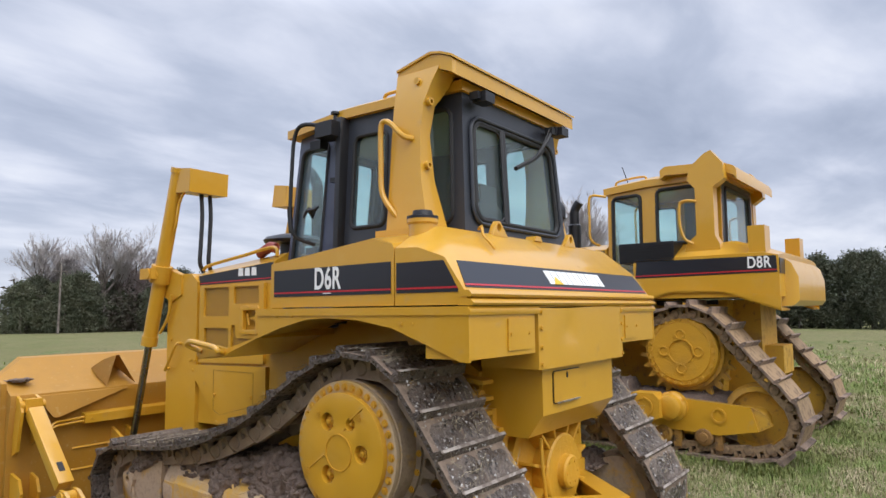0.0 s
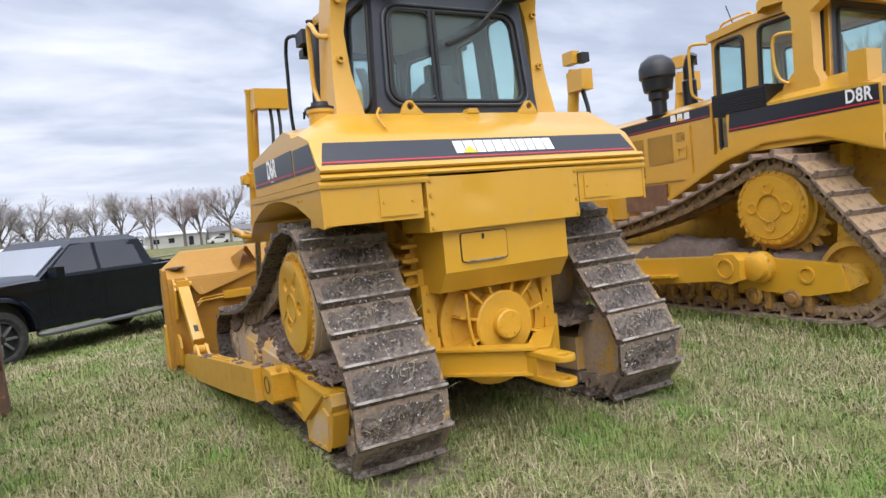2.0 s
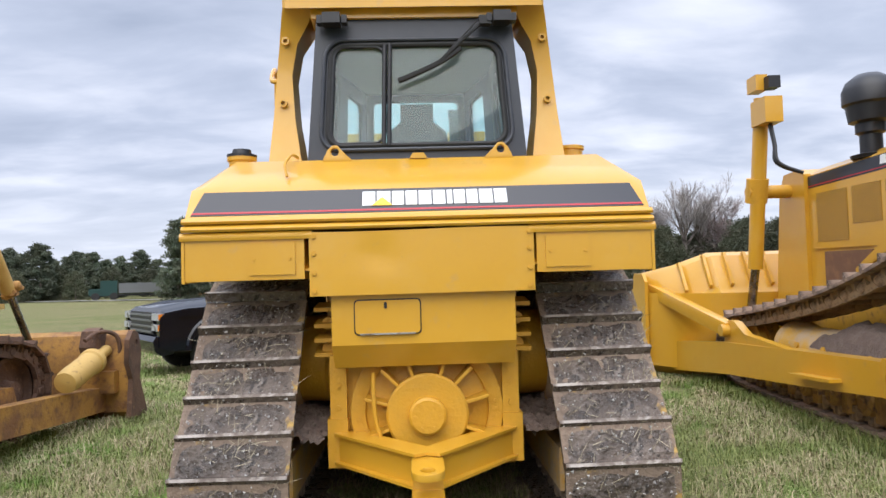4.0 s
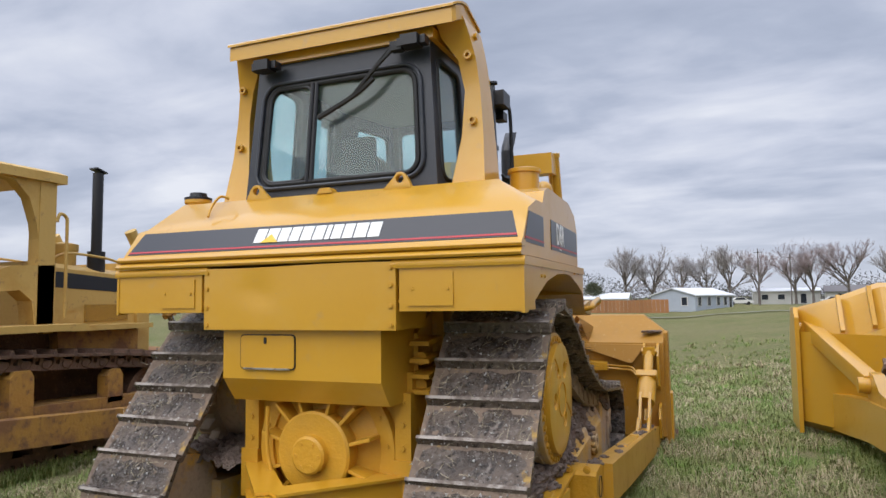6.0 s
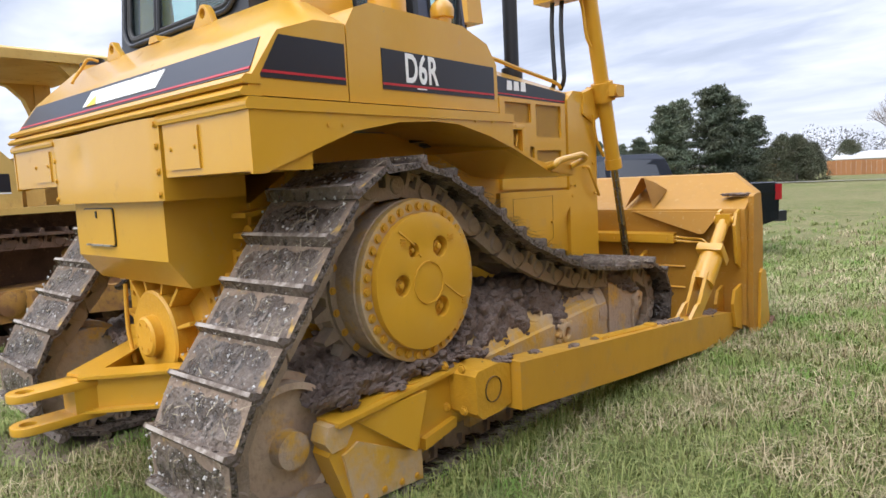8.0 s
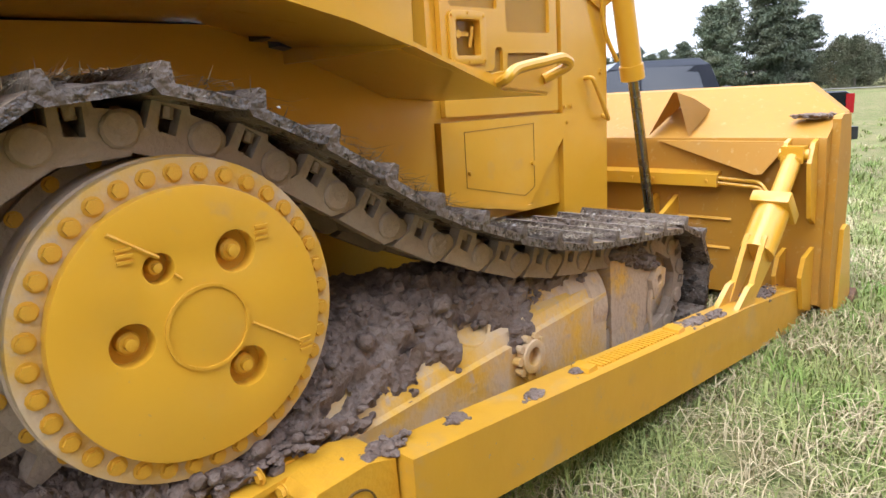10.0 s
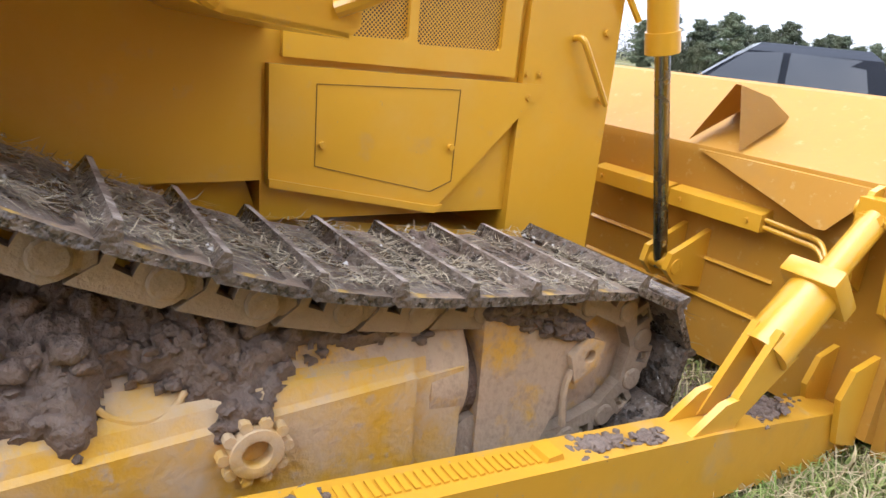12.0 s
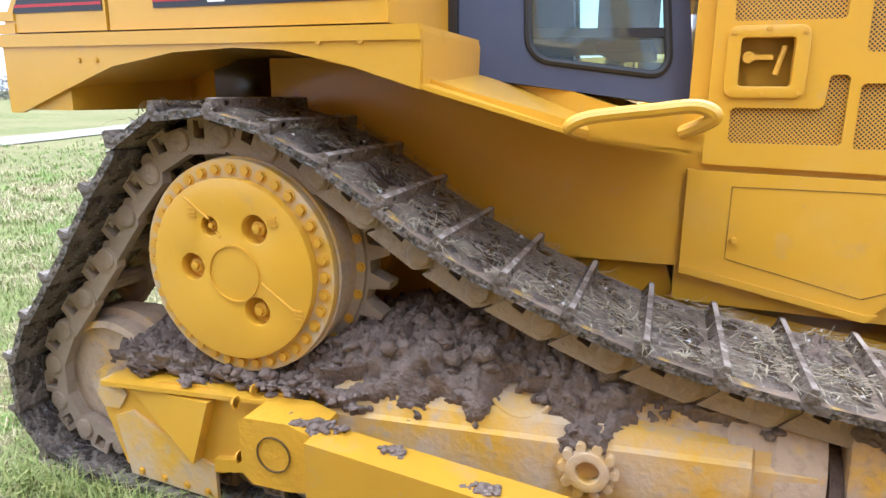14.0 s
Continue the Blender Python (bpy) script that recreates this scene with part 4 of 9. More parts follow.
# radiator guard with grab handles and the mounts of the lift cylinders
bm = bmesh.new()
prism(bm, [(3.09, 0.55), (3.09, 1.90), (3.18, 1.97), (3.45, 1.97), (3.515, 1.90), (3.515, 0.55)], -0.585, 0.585)
guard = part("radiator_guard", bm, YELLOW, D6, bevel=0.02)
for s in SIDES:
    bm = bmesh.new()
    tube(bm, [(s * 0.585, 3.30, 1.40), (s * 0.625, 3.30, 1.40), (s * 0.635, 3.325, 1.36), (s * 0.635, 3.435, 1.20), (s * 0.625, 3.455, 1.185), (s * 0.585, 3.465, 1.20)], 0.012, 8)
    part("handle", bm, YELLOW, guard)
    for y, z in ((3.45, 1.43), (3.45, 1.75)):
        bolt(guard, (s * 0.586, y, z), (s, 0, 0), 0.014)
    bm = bmesh.new()
    prism(bm, [(3.30, 1.80), (3.30, 1.96), (3.50, 2.02), (3.58, 1.96), (3.58, 1.80), (3.44, 1.74)], s * 0.54, s * 0.60)
    rod(bm, (s * 0.56, 3.53, 1.97), (s * 0.72, 3.53, 1.97), 0.055)
    part("cylinder_mount", bm, YELLOW_SOFT, guard, bevel=0.012)
    # lift cylinder: barrel, yoke, rod, hose box
    lift = new("lift_cylinder")
    lift.parent = D6
    x = s * 0.645
    top, low_, foot = Vector((x, 3.30, 2.84)), Vector((x, 3.69, 1.40)), Vector((x, 3.93, 0.50))
    bm = bmesh.new()
    rod(bm, top, low_, 0.058, seg=28)
    rod(bm, top + Vector((0, -0.004, 0.012)), top.lerp(low_, 0.02), 0.066, seg=28)
    rod(bm, top.lerp(low_, 0.96), low_ + Vector((0, 0.004, -0.02)), 0.066, seg=28)
    part("barrel", bm, YELLOW, lift)
    bm = bmesh.new()
    c = top.lerp(low_, 0.60)
    rod(bm, c + Vector((0, -0.02, 0.07)), c + Vector((0, 0.02, -0.07)), 0.085, seg=24)
    rod(bm, c + Vector((-0.13, 0, 0)), c + Vector((0.13, 0, 0)), 0.042, seg=18)
    box(bm, c.x - 0.12, c.x + 0.12, c.y - 0.05, c.y + 0.12, c.z - 0.045, c.z + 0.045)
    part("yoke", bm, YELLOW_SOFT, lift, bevel=0.01)
    bm = bmesh.new()
    rod(bm, low_, foot, 0.030, seg=20)
    part("piston_rod", bm, CHROME, lift, "dark oily chrome rod")
    bm = bmesh.new()
    prism(bm, [(3.10, 2.63), (3.09, 2.82), (3.27, 2.845), (3.30, 2.64)], x + s * 0.03, x - s * 0.33)
    part("hose_box", bm, YELLOW, lift, bevel=0.006)
    for k, dx in enumerate((-0.02, 0.025)):
        bm = bmesh.new()
        hx = x - s * (0.14 + 0.08 * k)
        tube(bm, [(hx, 3.19, 2.64), (hx, 3.17, 2.45), (hx + s * 0.02, 3.15, 2.2), (hx + s * 0.03, 3.14, 2.06), (hx - s * 0.02, 3.17, 1.99)], 0.017, 8)
        part("hose", bm, HOSE, lift, "black hydraulic hose")
    bm = bmesh.new()
    tube(bm, [(x, 3.20, 2.66), (x - 0.01, 3.27, 2.55), (x - 0.01, 3.31, 2.38), (x, 3.36, 2.3)], 0.012, 8)
    part("pipe", bm, YELLOW, lift)
    bm = bmesh.new()
    tube(bm, [(x - s * 0.02, 3.40, 1.80), (x - s * 0.03, 3.46, 1.62), (x - s * 0.02, 3.56, 1.48)], 0.012, 8)
    part("pipe", bm, YELLOW, lift)

# ---- blade, arms and running gear of the near bulldozer ----
blade = new("blade")
blade.parent = D6
bm = bmesh.new()
section = [(4.12, 0.10), (4.12, 0.72), (4.08, 0.98), (4.09, 1.02), (4.28, 1.10), (4.47, 1.285), (4.56, 1.295), (4.50, 1.1), (4.44, 0.8), (4.43, 0.5), (4.50, 0.2), (4.58, 0.02), (4.54, 0.0), (4.30, 0.02)]
rings = []
for x, k in ((-1.53, 0), (-1.32, 1), (1.32, 1), (1.53, 0)):
    rings.append([(x, y - (0.0 if k else 0.06) * (z > 1.05), z if k else min(z, 1.13) if z > 1.0 else z) for y, z in section])
loft(bm, rings)
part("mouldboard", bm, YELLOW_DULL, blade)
for z in (0.54, 0.365):
    for x0, x1 in ((-1.05, -0.02), (0.02, 1.05)):
        bm = bmesh.new()
        prism(bm, [(4.105, z), (4.112, z + 0.012), (4.125, z + 0.012), (4.125, z - 0.004)], x0, x1)
        part("weld_strip", bm, YELLOW, blade)
for s in SIDES:
    bm = bmesh.new()
    prism(bm, [(4.20, 0.02), (4.16, 0.30), (4.17, 1.11), (4.20, 1.13), (4.36, 1.13), (4.41, 0.9), (4.42, 0.45), (4.54, 0.0), (4.4, -0.03)], s * 1.53, s * 1.57)
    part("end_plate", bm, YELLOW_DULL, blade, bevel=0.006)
    bm = bmesh.new()
    prism(bm, [(4.28, 0.03), (4.30, 0.50), (4.36, 0.52), (4.42, 0.50), (4.56, 0.0)], s * 1.57, s * 1.592)
    part("end_bit", bm, YELLOW, blade, bevel=0.005)
    bm = bmesh.new()
    prism(bm, [(4.40, -0.03), (4.56, 0.10), (4.68, -0.03)], s * 1.43, s * 1.62)
    part("cutting_corner", bm, material("rusty_worn_steel", (0.12, 0.07, 0.045), 0.8, layers=((12.0, 0.45, 0.65, (0.22, 0.12, 0.06), 0.85),), bump=0.4) if s < 0 else bpy.data.materials["rusty_worn_steel"], blade, "rusty worn steel corner")
    # wedge-shaped sight horn on the deck
    bm = bmesh.new()
    v = [(s * 0.55, 4.075, 1.035), (s * 0.66, 4.16, 1.285), (s * 0.685, 4.16, 1.285), (s * 0.80, 4.075, 1.03), (s * 0.81, 4.36, 1.17), (s * 0.69, 4.38, 1.24), (s * 0.665, 4.38, 1.24), (s * 0.57, 4.36, 1.17)]
    vv = [bm.verts.new(p) for p in v]
    for f in ((1, 2, 5, 6), (2, 3, 4, 5), (0, 1, 6, 7)):
        bm.faces.new([vv[i] for i in f])
    bmesh.ops.solidify(bm, geom=bm.faces[:], thickness=0.012)
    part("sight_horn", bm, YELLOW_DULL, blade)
    # sloping gusset of the deck, hose guard, ribs
    bm = bmesh.new()
    loft(bm, [[(s * 0.62, 4.065, 1.005), (s * 1.36, 4.075, 1.00), (s * 1.24, 4.02, 0.83), (s * 1.20, 4.02, 0.825)], [(s * 0.62, 4.078, 1.008), (s * 1.36, 4.088, 1.003), (s * 1.24, 4.034, 0.833), (s * 1.20, 4.034, 0.828)]])
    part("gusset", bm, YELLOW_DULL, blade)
    for x0, x1 in ((0.06, 0.52), (0.54, 0.99)):
        bm = bmesh.new()
        prism(bm, [(4.03, 0.745), (4.03, 0.815), (4.12, 0.835), (4.12, 0.74)], s * x0, s * x1)
        hg = part("hose_guard", bm, YELLOW, blade, bevel=0.006)
        for x in (x0 + 0.06, x1 - 0.06):
            bolt(hg, (s * x, 4.03, 0.78), (0, -1, 0), 0.010)
    for dz in (0.795, 0.765):
        bm = bmesh.new()
        tube(bm, [(s * 0.98, 4.06, dz), (s * 1.12, 4.06, dz - 0.01), (s * 1.22, 4.04, dz - 0.015), (s * 1.27, 4.02, dz - 0.06)], 0.010, 8)
        part("pipe", bm, YELLOW, blade)
    for x, z0, z1, yy in ((1.34, 0.62, 1.0, 3.98), (1.47, 0.55, 1.0, 3.98), (1.335, 0.06, 0.38, 3.96), (1.475, 0.06, 0.40, 3.92)):
        bm = bmesh.new()
        prism(bm, [(4.13, z0), (yy + 0.06, z0 + 0.05), (yy, z1 - 0.1), (yy + 0.05, z1), (4.13, z1 + 0.03)], s * x, s * (x + 0.022))
        part("rib", bm, YELLOW, blade, bevel=0.003)
    # lug for the lift rod
    for x in (0.575, 0.70):
        bm = bmesh.new()
        prism(bm, [(4.14, 0.40), (3.94, 0.44), (3.87, 0.51), (3.89, 0.58), (3.97, 0.61), (4.14, 0.68)], s * x, s * (x + 0.028))
        part("lug", bm, YELLOW, blade, bevel=0.004)
    bm = bmesh.new()
    rod(bm, (s * 0.57, 3.93, 0.52), (s * 0.735, 3.93, 0.52), 0.036)
    part("pin", bm, YELLOW_SOFT, blade)
    # push arm
    arm = new("push_arm")
    arm.parent = D6
    bm = bmesh.new()
    ax = lambda y: 1.262 + 0.03 * (y - 1.2)
    loft(bm, [[(s * ax(y), y, z0), (s * (ax(y) + 0.128), y, z0), (s * (ax(y) + 0.128), y, z1), (s * ax(y), y, z1)] for y, z0, z1 in ((1.215, 0.27, 0.501), (2.2, 0.165, 0.411), (3.3, 0.065, 0.311), (3.95, 0.005, 0.228), (4.14, 0.01, 0.18))])
    part("beam", bm, ARM_YELLOW, arm, bevel=0.014)
    bm = bmesh.new()
    for i in range(22):
        y = 2.12 + i * 0.025
        z = 0.411 - (y - 2.2) * 0.0909
        box(bm, s * (ax(y) + 0.03), s * (ax(y) + 0.09), y, y + 0.014, z - 0.002, z + 0.006)
    part("rack_teeth", bm, YELLOW, arm)
    for y in (2.06, 2.70):
        z = 0.411 - (y - 2.2) * 0.0909
        bm = bmesh.new()
        prism(bm, [(y - 0.035, z - 0.003), (y - 0.025, z + 0.016), (y + 0.02, z + 0.019), (y + 0.03, z - 0.006)], s * (ax(y) + 0.025), s * (ax(y) + 0.095))
        part("stop", bm, YELLOW, arm, bevel=0.004)
    # trunnion and its cap
    bm = bmesh.new()
    prism(bm, [(0.955, 0.315), (0.945, 0.49), (0.97, 0.51), (1.12, 0.515), (1.205, 0.49), (1.21, 0.30), (1.12, 0.285), (0.99, 0.285)], s * 1.17, s * 1.335)
    cap = part("trunnion_cap", bm, YELLOW_SOFT, arm, bevel=0.02)
    bm = bmesh.new()
    holed_plate(bm, circle(1.072, 0.405, 0.060, 28), [circle(1.072, 0.405, 0.056, 28)], s * 1.335, "x", s * 0.006)
    part("cap_ring", bm, SEAM, cap)
    for z in (0.34, 0.53):
        for x in (1.19, 1.29):
            bolt(cap, (s * x, 0.912, z), (0, -1, 0), 0.016)
    bm = bmesh.new()
    lathe(bm, [(s * 1.08, 0.13), (s * 1.125, 0.13), (s * 1.135, 0.10), (s * 1.17, 0.09)], (0, 0.985, 0.43))
    ball = part("trunnion", bm, YELLOW_SOFT, arm)
    for i in range(8):
        a = 2 * math.pi * i / 8
        bolt(ball, (s * 1.122, 0.985 + 0.108 * math.cos(a), 0.43 + 0.108 * math.sin(a)), (s, 0, 0), 0.014)
    for x in (1.34, 1.43):
        bm = bmesh.new()
        prism(bm, [(3.12, 0.30), (3.20, 0.32), (3.33, 0.395), (3.40, 0.40), (3.43, 0.36), (3.40, 0.29), (3.36, 0.27)], s * (x - 0.012), s * (x + 0.012))
        part("lug", bm, YELLOW, arm, bevel=0.004)
    # tilt cylinder on one side, plain brace on the other
    p, q = Vector((s * 1.385, 3.37, 0.345)), Vector((s * 1.40, 4.03, 0.945))
    d = (q - p).normalized()
    if s > 0:
        tilt = new("tilt_cylinder")
        tilt.parent = D6
        bm = bmesh.new()
        rod(bm, p + d * 0.24, p + d * 0.52, 0.082, seg=28)
        part("barrel", bm, YELLOW, tilt)
        bm = bmesh.new()
        t = d.to_track_quat("Z", "Y").to_matrix().to_4x4()
        box(bm, -0.095, 0.095, -0.095, 0.095, -0.035, 0.035, Matrix.Translation(p + d * 0.53) @ t)
        part("gland", bm, YELLOW, tilt, bevel=0.012)
        bm = bmesh.new()
        rod(bm, p + d * 0.54, q, 0.045, seg=22)
        part("piston_rod", bm, YELLOW, tilt, "yellow overpainted rod")
        bm = bmesh.new()
        for off in (-0.04, 0.04):
            e = Vector((off, 0, 0))
            a = [p + e + Vector((0, -0.04, -0.03)), p + e + Vector((0, 0.04, -0.04)), p + d * 0.32 + e + Vector((0, 0.06, -0.07)), p + d * 0.30 + e + Vector((0, -0.06, 0.06))]
            loft(bm, [[v + Vector((-0.012, 0, 0)) for v in a], [v + Vector((0.012, 0, 0)) for v in a]])
        part("fork", bm, YELLOW, tilt)
        bm = bmesh.new()
        box(bm, 1.345, 1.455, 3.97, 4.05, 0.90, 0.985)
        rod(bm, (1.33, 4.01, 0.94), (1.475, 4.01, 0.94), 0.03)
        eye = part("rod_eye", bm, YELLOW, tilt, bevel=0.012)
        for x in (1.37, 1.43):
            bolt(eye, (x, 3.965, 0.92), (0, -1, 0), 0.016)
    else:
        brace = new("blade_brace")
        brace.parent = D6
        bm = bmesh.new()
        t = d.to_track_quat("Z", "Y").to_matrix().to_4x4()
        box(bm, -0.055, 0.055, -0.045, 0.045, 0.10, (q - p).length - 0.06, Matrix.Translation(p) @ t)
        part("bar", bm, YELLOW, brace, bevel=0.008)
        bm = bmesh.new()
        box(bm, -0.02, 0.02, -0.05, 0.05, 0.20, 0.28, Matrix.Translation(p) @ t)
        part("slot", bm, BLACK, brace, "dark slot through the brace")
        bm = bmesh.new()
        rod(bm, p + Vector((-0.07, 0, 0)), p + Vector((0.07, 0, 0)), 0.045)
        part("pin", bm, YELLOW_SOFT, brace)
        bm = bmesh.new()
        rod(bm, q + Vector((-0.09, 0, 0)), q + Vector((0.09, 0, 0)), 0.035)
        box(bm, q.x - 0.06, q.x + 0.06, q.y - 0.05, q.y + 0.03, q.z - 0.05, q.z + 0.05)
        part("pin", bm, YELLOW_SOFT, brace, bevel=0.006)
    # final drive: drum, bolted flange, cover with plug wells
    fd = new("final_drive")
    fd.parent = D6
    bm = bmesh.new()
    lathe(bm, [(s * 0.74, 0.30), (s * 0.76, 0.345), (s * 1.0, 0.355), (s * 1.105, 0.362), (s * 1.110, 0.355)], (0, *HUB), seg=56)
    part("drum", bm, CLAY, fd, "drum caked in pale clay")
    bm = bmesh.new()
    holed_plate(bm, circle(*HUB, 0.358, 72), [circle(*HUB, 0.292, 60)], s * 1.110, "x", s * 0.035)
    ring_ = part("flange", bm, YELLOW_DUSTY, fd, bevel=0.006)
    for i in range(36):
        a = 2 * math.pi * i / 36
        bolt(ring_, (s * 1.145, HUB[0] + 0.326 * math.cos(a), HUB[1] + 0.326 * math.sin(a)), (s, 0, 0), 0.0155)
    wells = [(-0.072, 0.142, 0.032), (0.098, 0.142, 0.047), (-0.148, 0.0, 0.045), (0.092, -0.128, 0.047)]
    bm = bmesh.new()
    holed_plate(bm, circle(*HUB, 0.300, 64), [circle(HUB[0] + a, HUB[1] + b, r, 22) for a, b, r in wells], s * 1.120, "x", s * 0.058)
    cover = part("cover", bm, YELLOW, fd, bevel=0.004)
    bm = bmesh.new()
    lathe(bm, [(s * 1.110, 0.29), (s * 1.138, 0.29)], (0, *HUB), seg=48)
    part("cover_back", bm, YELLOW_SOFT, fd)
    for a, b, r in wells:
        bm = bmesh.new()
        lathe(bm, [(s * 1.135, r * 0.55), (s * 1.155, r * 0.55), (s * 1.160, r * 0.45), (s * 1.160, r * 0.3), (s * 1.172, r * 0.28), (s * 1.173, r * 0.1)], (0, HUB[0] + a, HUB[1] + b), seg=16)
        part("plug", bm, YELLOW_SOFT, cover)
    bm = bmesh.new()
    holed_plate(bm, circle(HUB[0] + 0.012, HUB[1] - 0.008, 0.096, 36), [circle(HUB[0] + 0.012, HUB[1] - 0.008, 0.089, 36)], s * 1.178, "x", s * 0.005)
    part("ridge", bm, YELLOW_SOFT, cover)
    for (a, b), (c_, d_) in (((0.115, -0.03), (0.235, -0.115)), ((-0.16, 0.23), (-0.07, 0.165)), ((-0.045, 0.125), (-0.03, 0.11))):
        bm = bmesh.new()
        rod(bm, (s * 1.179, HUB[0] + a, HUB[1] + b), (s * 1.179, HUB[0] + c_, HUB[1] + d_), 0.0045, seg=6)
        part("ridge", bm, YELLOW_SOFT, cover)
    for a, b in ((-0.135, 0.185), (0.165, 0.175), (0.245, -0.12)):
        for k in range(3):
            bm = bmesh.new()
            box(bm, s * 1.177, s * 1.183, HUB[0] + a - 0.016, HUB[0] + a + 0.016, HUB[1] + b - 0.018 + 0.013 * k, HUB[1] + b - 0.012 + 0.013 * k)
            part("cast_mark", bm, YELLOW_SOFT, cover)
    bm = bmesh.new()
    gear(bm, HUB, 0.395, 0.470, 25, s * 0.895, s * 0.965)
    part("sprocket", bm, LINK, fd, "muddy toothed sprocket")
    bm = bmesh.new()
    holed_plate(bm, circle(*HUB, 0.385, 48), [circle(*HUB, 0.30, 40)], s * 0.965, "x", s * 0.02)
    sp = part("sprocket_ring", bm, LINK, fd)
    for i in range(24):
        a = 2 * math.pi * i / 24
        bolt(sp, (s * 0.985, HUB[0] + 0.37 * math.cos(a), HUB[1] + 0.37 * math.sin(a)), (s, 0, 0), 0.013)
    # roller frame
    rf = new("roller_frame")
    rf.parent = D6
    bm = bmesh.new()
    prism(bm, [(0.35, 0.20), (0.35, 0.44), (1.2, 0.42), (2.6, 0.40), (2.6, 0.17)], s * 0.74, s * 1.10)
    part("beam", bm, YELLOW_DUSTY, rf, bevel=0.015)
    bm = bmesh.new()
    flank = [(1.0, 0.612), (1.05, 0.592), (1.09, 0.562), (1.12, 0.52), (1.134, 0.485), (1.15, 0.475), (1.15, 0.17), (1.0, 0.17)]
    loft(bm, [[(s * (x - k), y, z - k * 0.8 + (0.05 * (y - 1.25) if 0.47 < z < 0.53 else 0.0)) for x, z in flank] for y, k in ((1.14, 0.02), (1.16, 0.0), (2.42, 0.0), (2.43, 0.022), (2.58, 0.024), (2.59, 0.05))])
    part("side_cover", bm, YELLOW_DUSTY, rf, bevel=0.008)
    bm = bmesh.new()
    tube(bm, [(s * 1.088, 1.70, 0.585), (s * 1.102, 1.73, 0.562), (s * 1.112, 1.785, 0.55), (s * 1.102, 1.84, 0.562), (s * 1.088, 1.87, 0.588)], 0.008, 8)
    part("scoop_rim", bm, YELLOW_DUSTY, rf)
    bm = bmesh.new()
    lathe(bm, [(1.05, 0.16), (1.10, 0.20), (2.36, 0.225), (2.37, 0.235), (2.47, 0.238), (2.48, 0.246), (2.58, 0.248), (2.605, 0.235), (2.61, 0.16)], (s * 0.885, 0, 0.455), "y", 40)
    part("recoil_housing", bm, CLAY, rf, "recoil housing under dried clay")
    bm = bmesh.new()
    lathe(bm, [(2.62, 0.15), (2.69, 0.15)], (s * 0.945, 0, 0.42), "y", 32)
    part("recoil_rod", bm, MUD, rf)
    bm = bmesh.new()
    prism(bm, [(2.665, 0.15), (2.65, 0.64), (2.70, 0.68), (2.86, 0.675), (2.97, 0.60), (3.06, 0.53), (3.10, 0.47), (3.08, 0.40), (3.0, 0.33), (2.90, 0.15)], s * 0.77, s * 1.105)
    fork = part("idler_fork", bm, CLAY, rf, "idler fork under dried clay", bevel=0.012)
    bm = bmesh.new()
    holed_plate(bm, [(3.01, 0.37), (3.11, 0.42), (3.12, 0.50), (3.04, 0.53), (2.98, 0.47)], [circle(3.06, 0.46, 0.022, 14)], s * 1.10, "x", s * 0.03)
    part("lug", bm, CLAY, fork, bevel=0.004)
    bm = bmesh.new()
    tube(bm, [(s * 1.115, 3.0, 0.42), (s * 1.115, 2.985, 0.34), (s * 1.115, 3.0, 0.22)], 0.012, 6)
    part("edge_bar", bm, CLAY, fork)
    # locking nut
    bm = bmesh.new()
    holed_plate(bm, circle(2.0, 0.45, 0.062, 24), [circle(2.0, 0.45, 0.034, 20)], s * 1.14, "x", s * 0.045)
    nut = part("lock_nut", bm, YELLOW_DUSTY, rf, "yellow lugged lock nut", bevel=0.004)
    for i in range(10):
        a = 2 * math.pi * i / 10
        bm = bmesh.new()
        rod(bm, (s * 1.14, 2.0 + 0.072 * math.cos(a), 0.45 + 0.072 * math.sin(a)), (s * 1.178, 2.0 + 0.072 * math.cos(a), 0.45 + 0.072 * math.sin(a)), 0.015, seg=8)
        part("lug", bm, YELLOW_DUSTY, nut)
    # rear frame plates
    bm = bmesh.new()
    prism(bm, [(0.24, 0.34), (0.30, 0.46), (0.62, 0.505), (1.0, 0.49), (1.0, 0.26), (0.78, 0.19), (0.48, 0.10), (0.32, 0.13)], s * 1.08, s * 1.18)
    part("rear_plate", bm, YELLOW, rf, bevel=0.008)
    bm = bmesh.new()
    prism(bm, [(0.36, 0.455), (0.745, 0.47), (0.665, 0.225)], s * 1.17, s * 1.184)
    for v in bm.verts:
        if abs(v.co.x) > 1.175 and v.co.y > 0.5:
            v.co.x += s * 0.045
    part("gusset", bm, YELLOW, rf, bevel=0.004)
    bm = bmesh.new()
    prism(bm, [(0.27, 0.452), (0.27, 0.47), (1.0, 0.512), (1.0, 0.497)], s * 1.08, s * 1.215)
    part("ledge", bm, YELLOW, rf, bevel=0.004)
    bm = bmesh.new()
    prism(bm, [(0.30, 0.33), (0.38, 0.36), (0.66, 0.225), (0.73, 0.205), (0.73, 0.075), (0.35, 0.105)], s * 1.178, s * 1.194)
    guard = part("guide_guard", bm, YELLOW_DUSTY, rf, bevel=0.005)
    for y, z in ((0.40, 0.125), (0.50, 0.117), (0.60, 0.109), (0.69, 0.102)):
        bolt(guard, (s * 1.194, y, z), (s, 0, 0), 0.011)
    bm = bmesh.new()
    prism(bm, [(0.74, 0.20), (0.95, 0.24), (0.95, 0.285), (0.74, 0.25)], s * 1.16, s * 1.21)
    part("bracket", bm, YELLOW, rf, bevel=0.008)
    bm = bmesh.new()
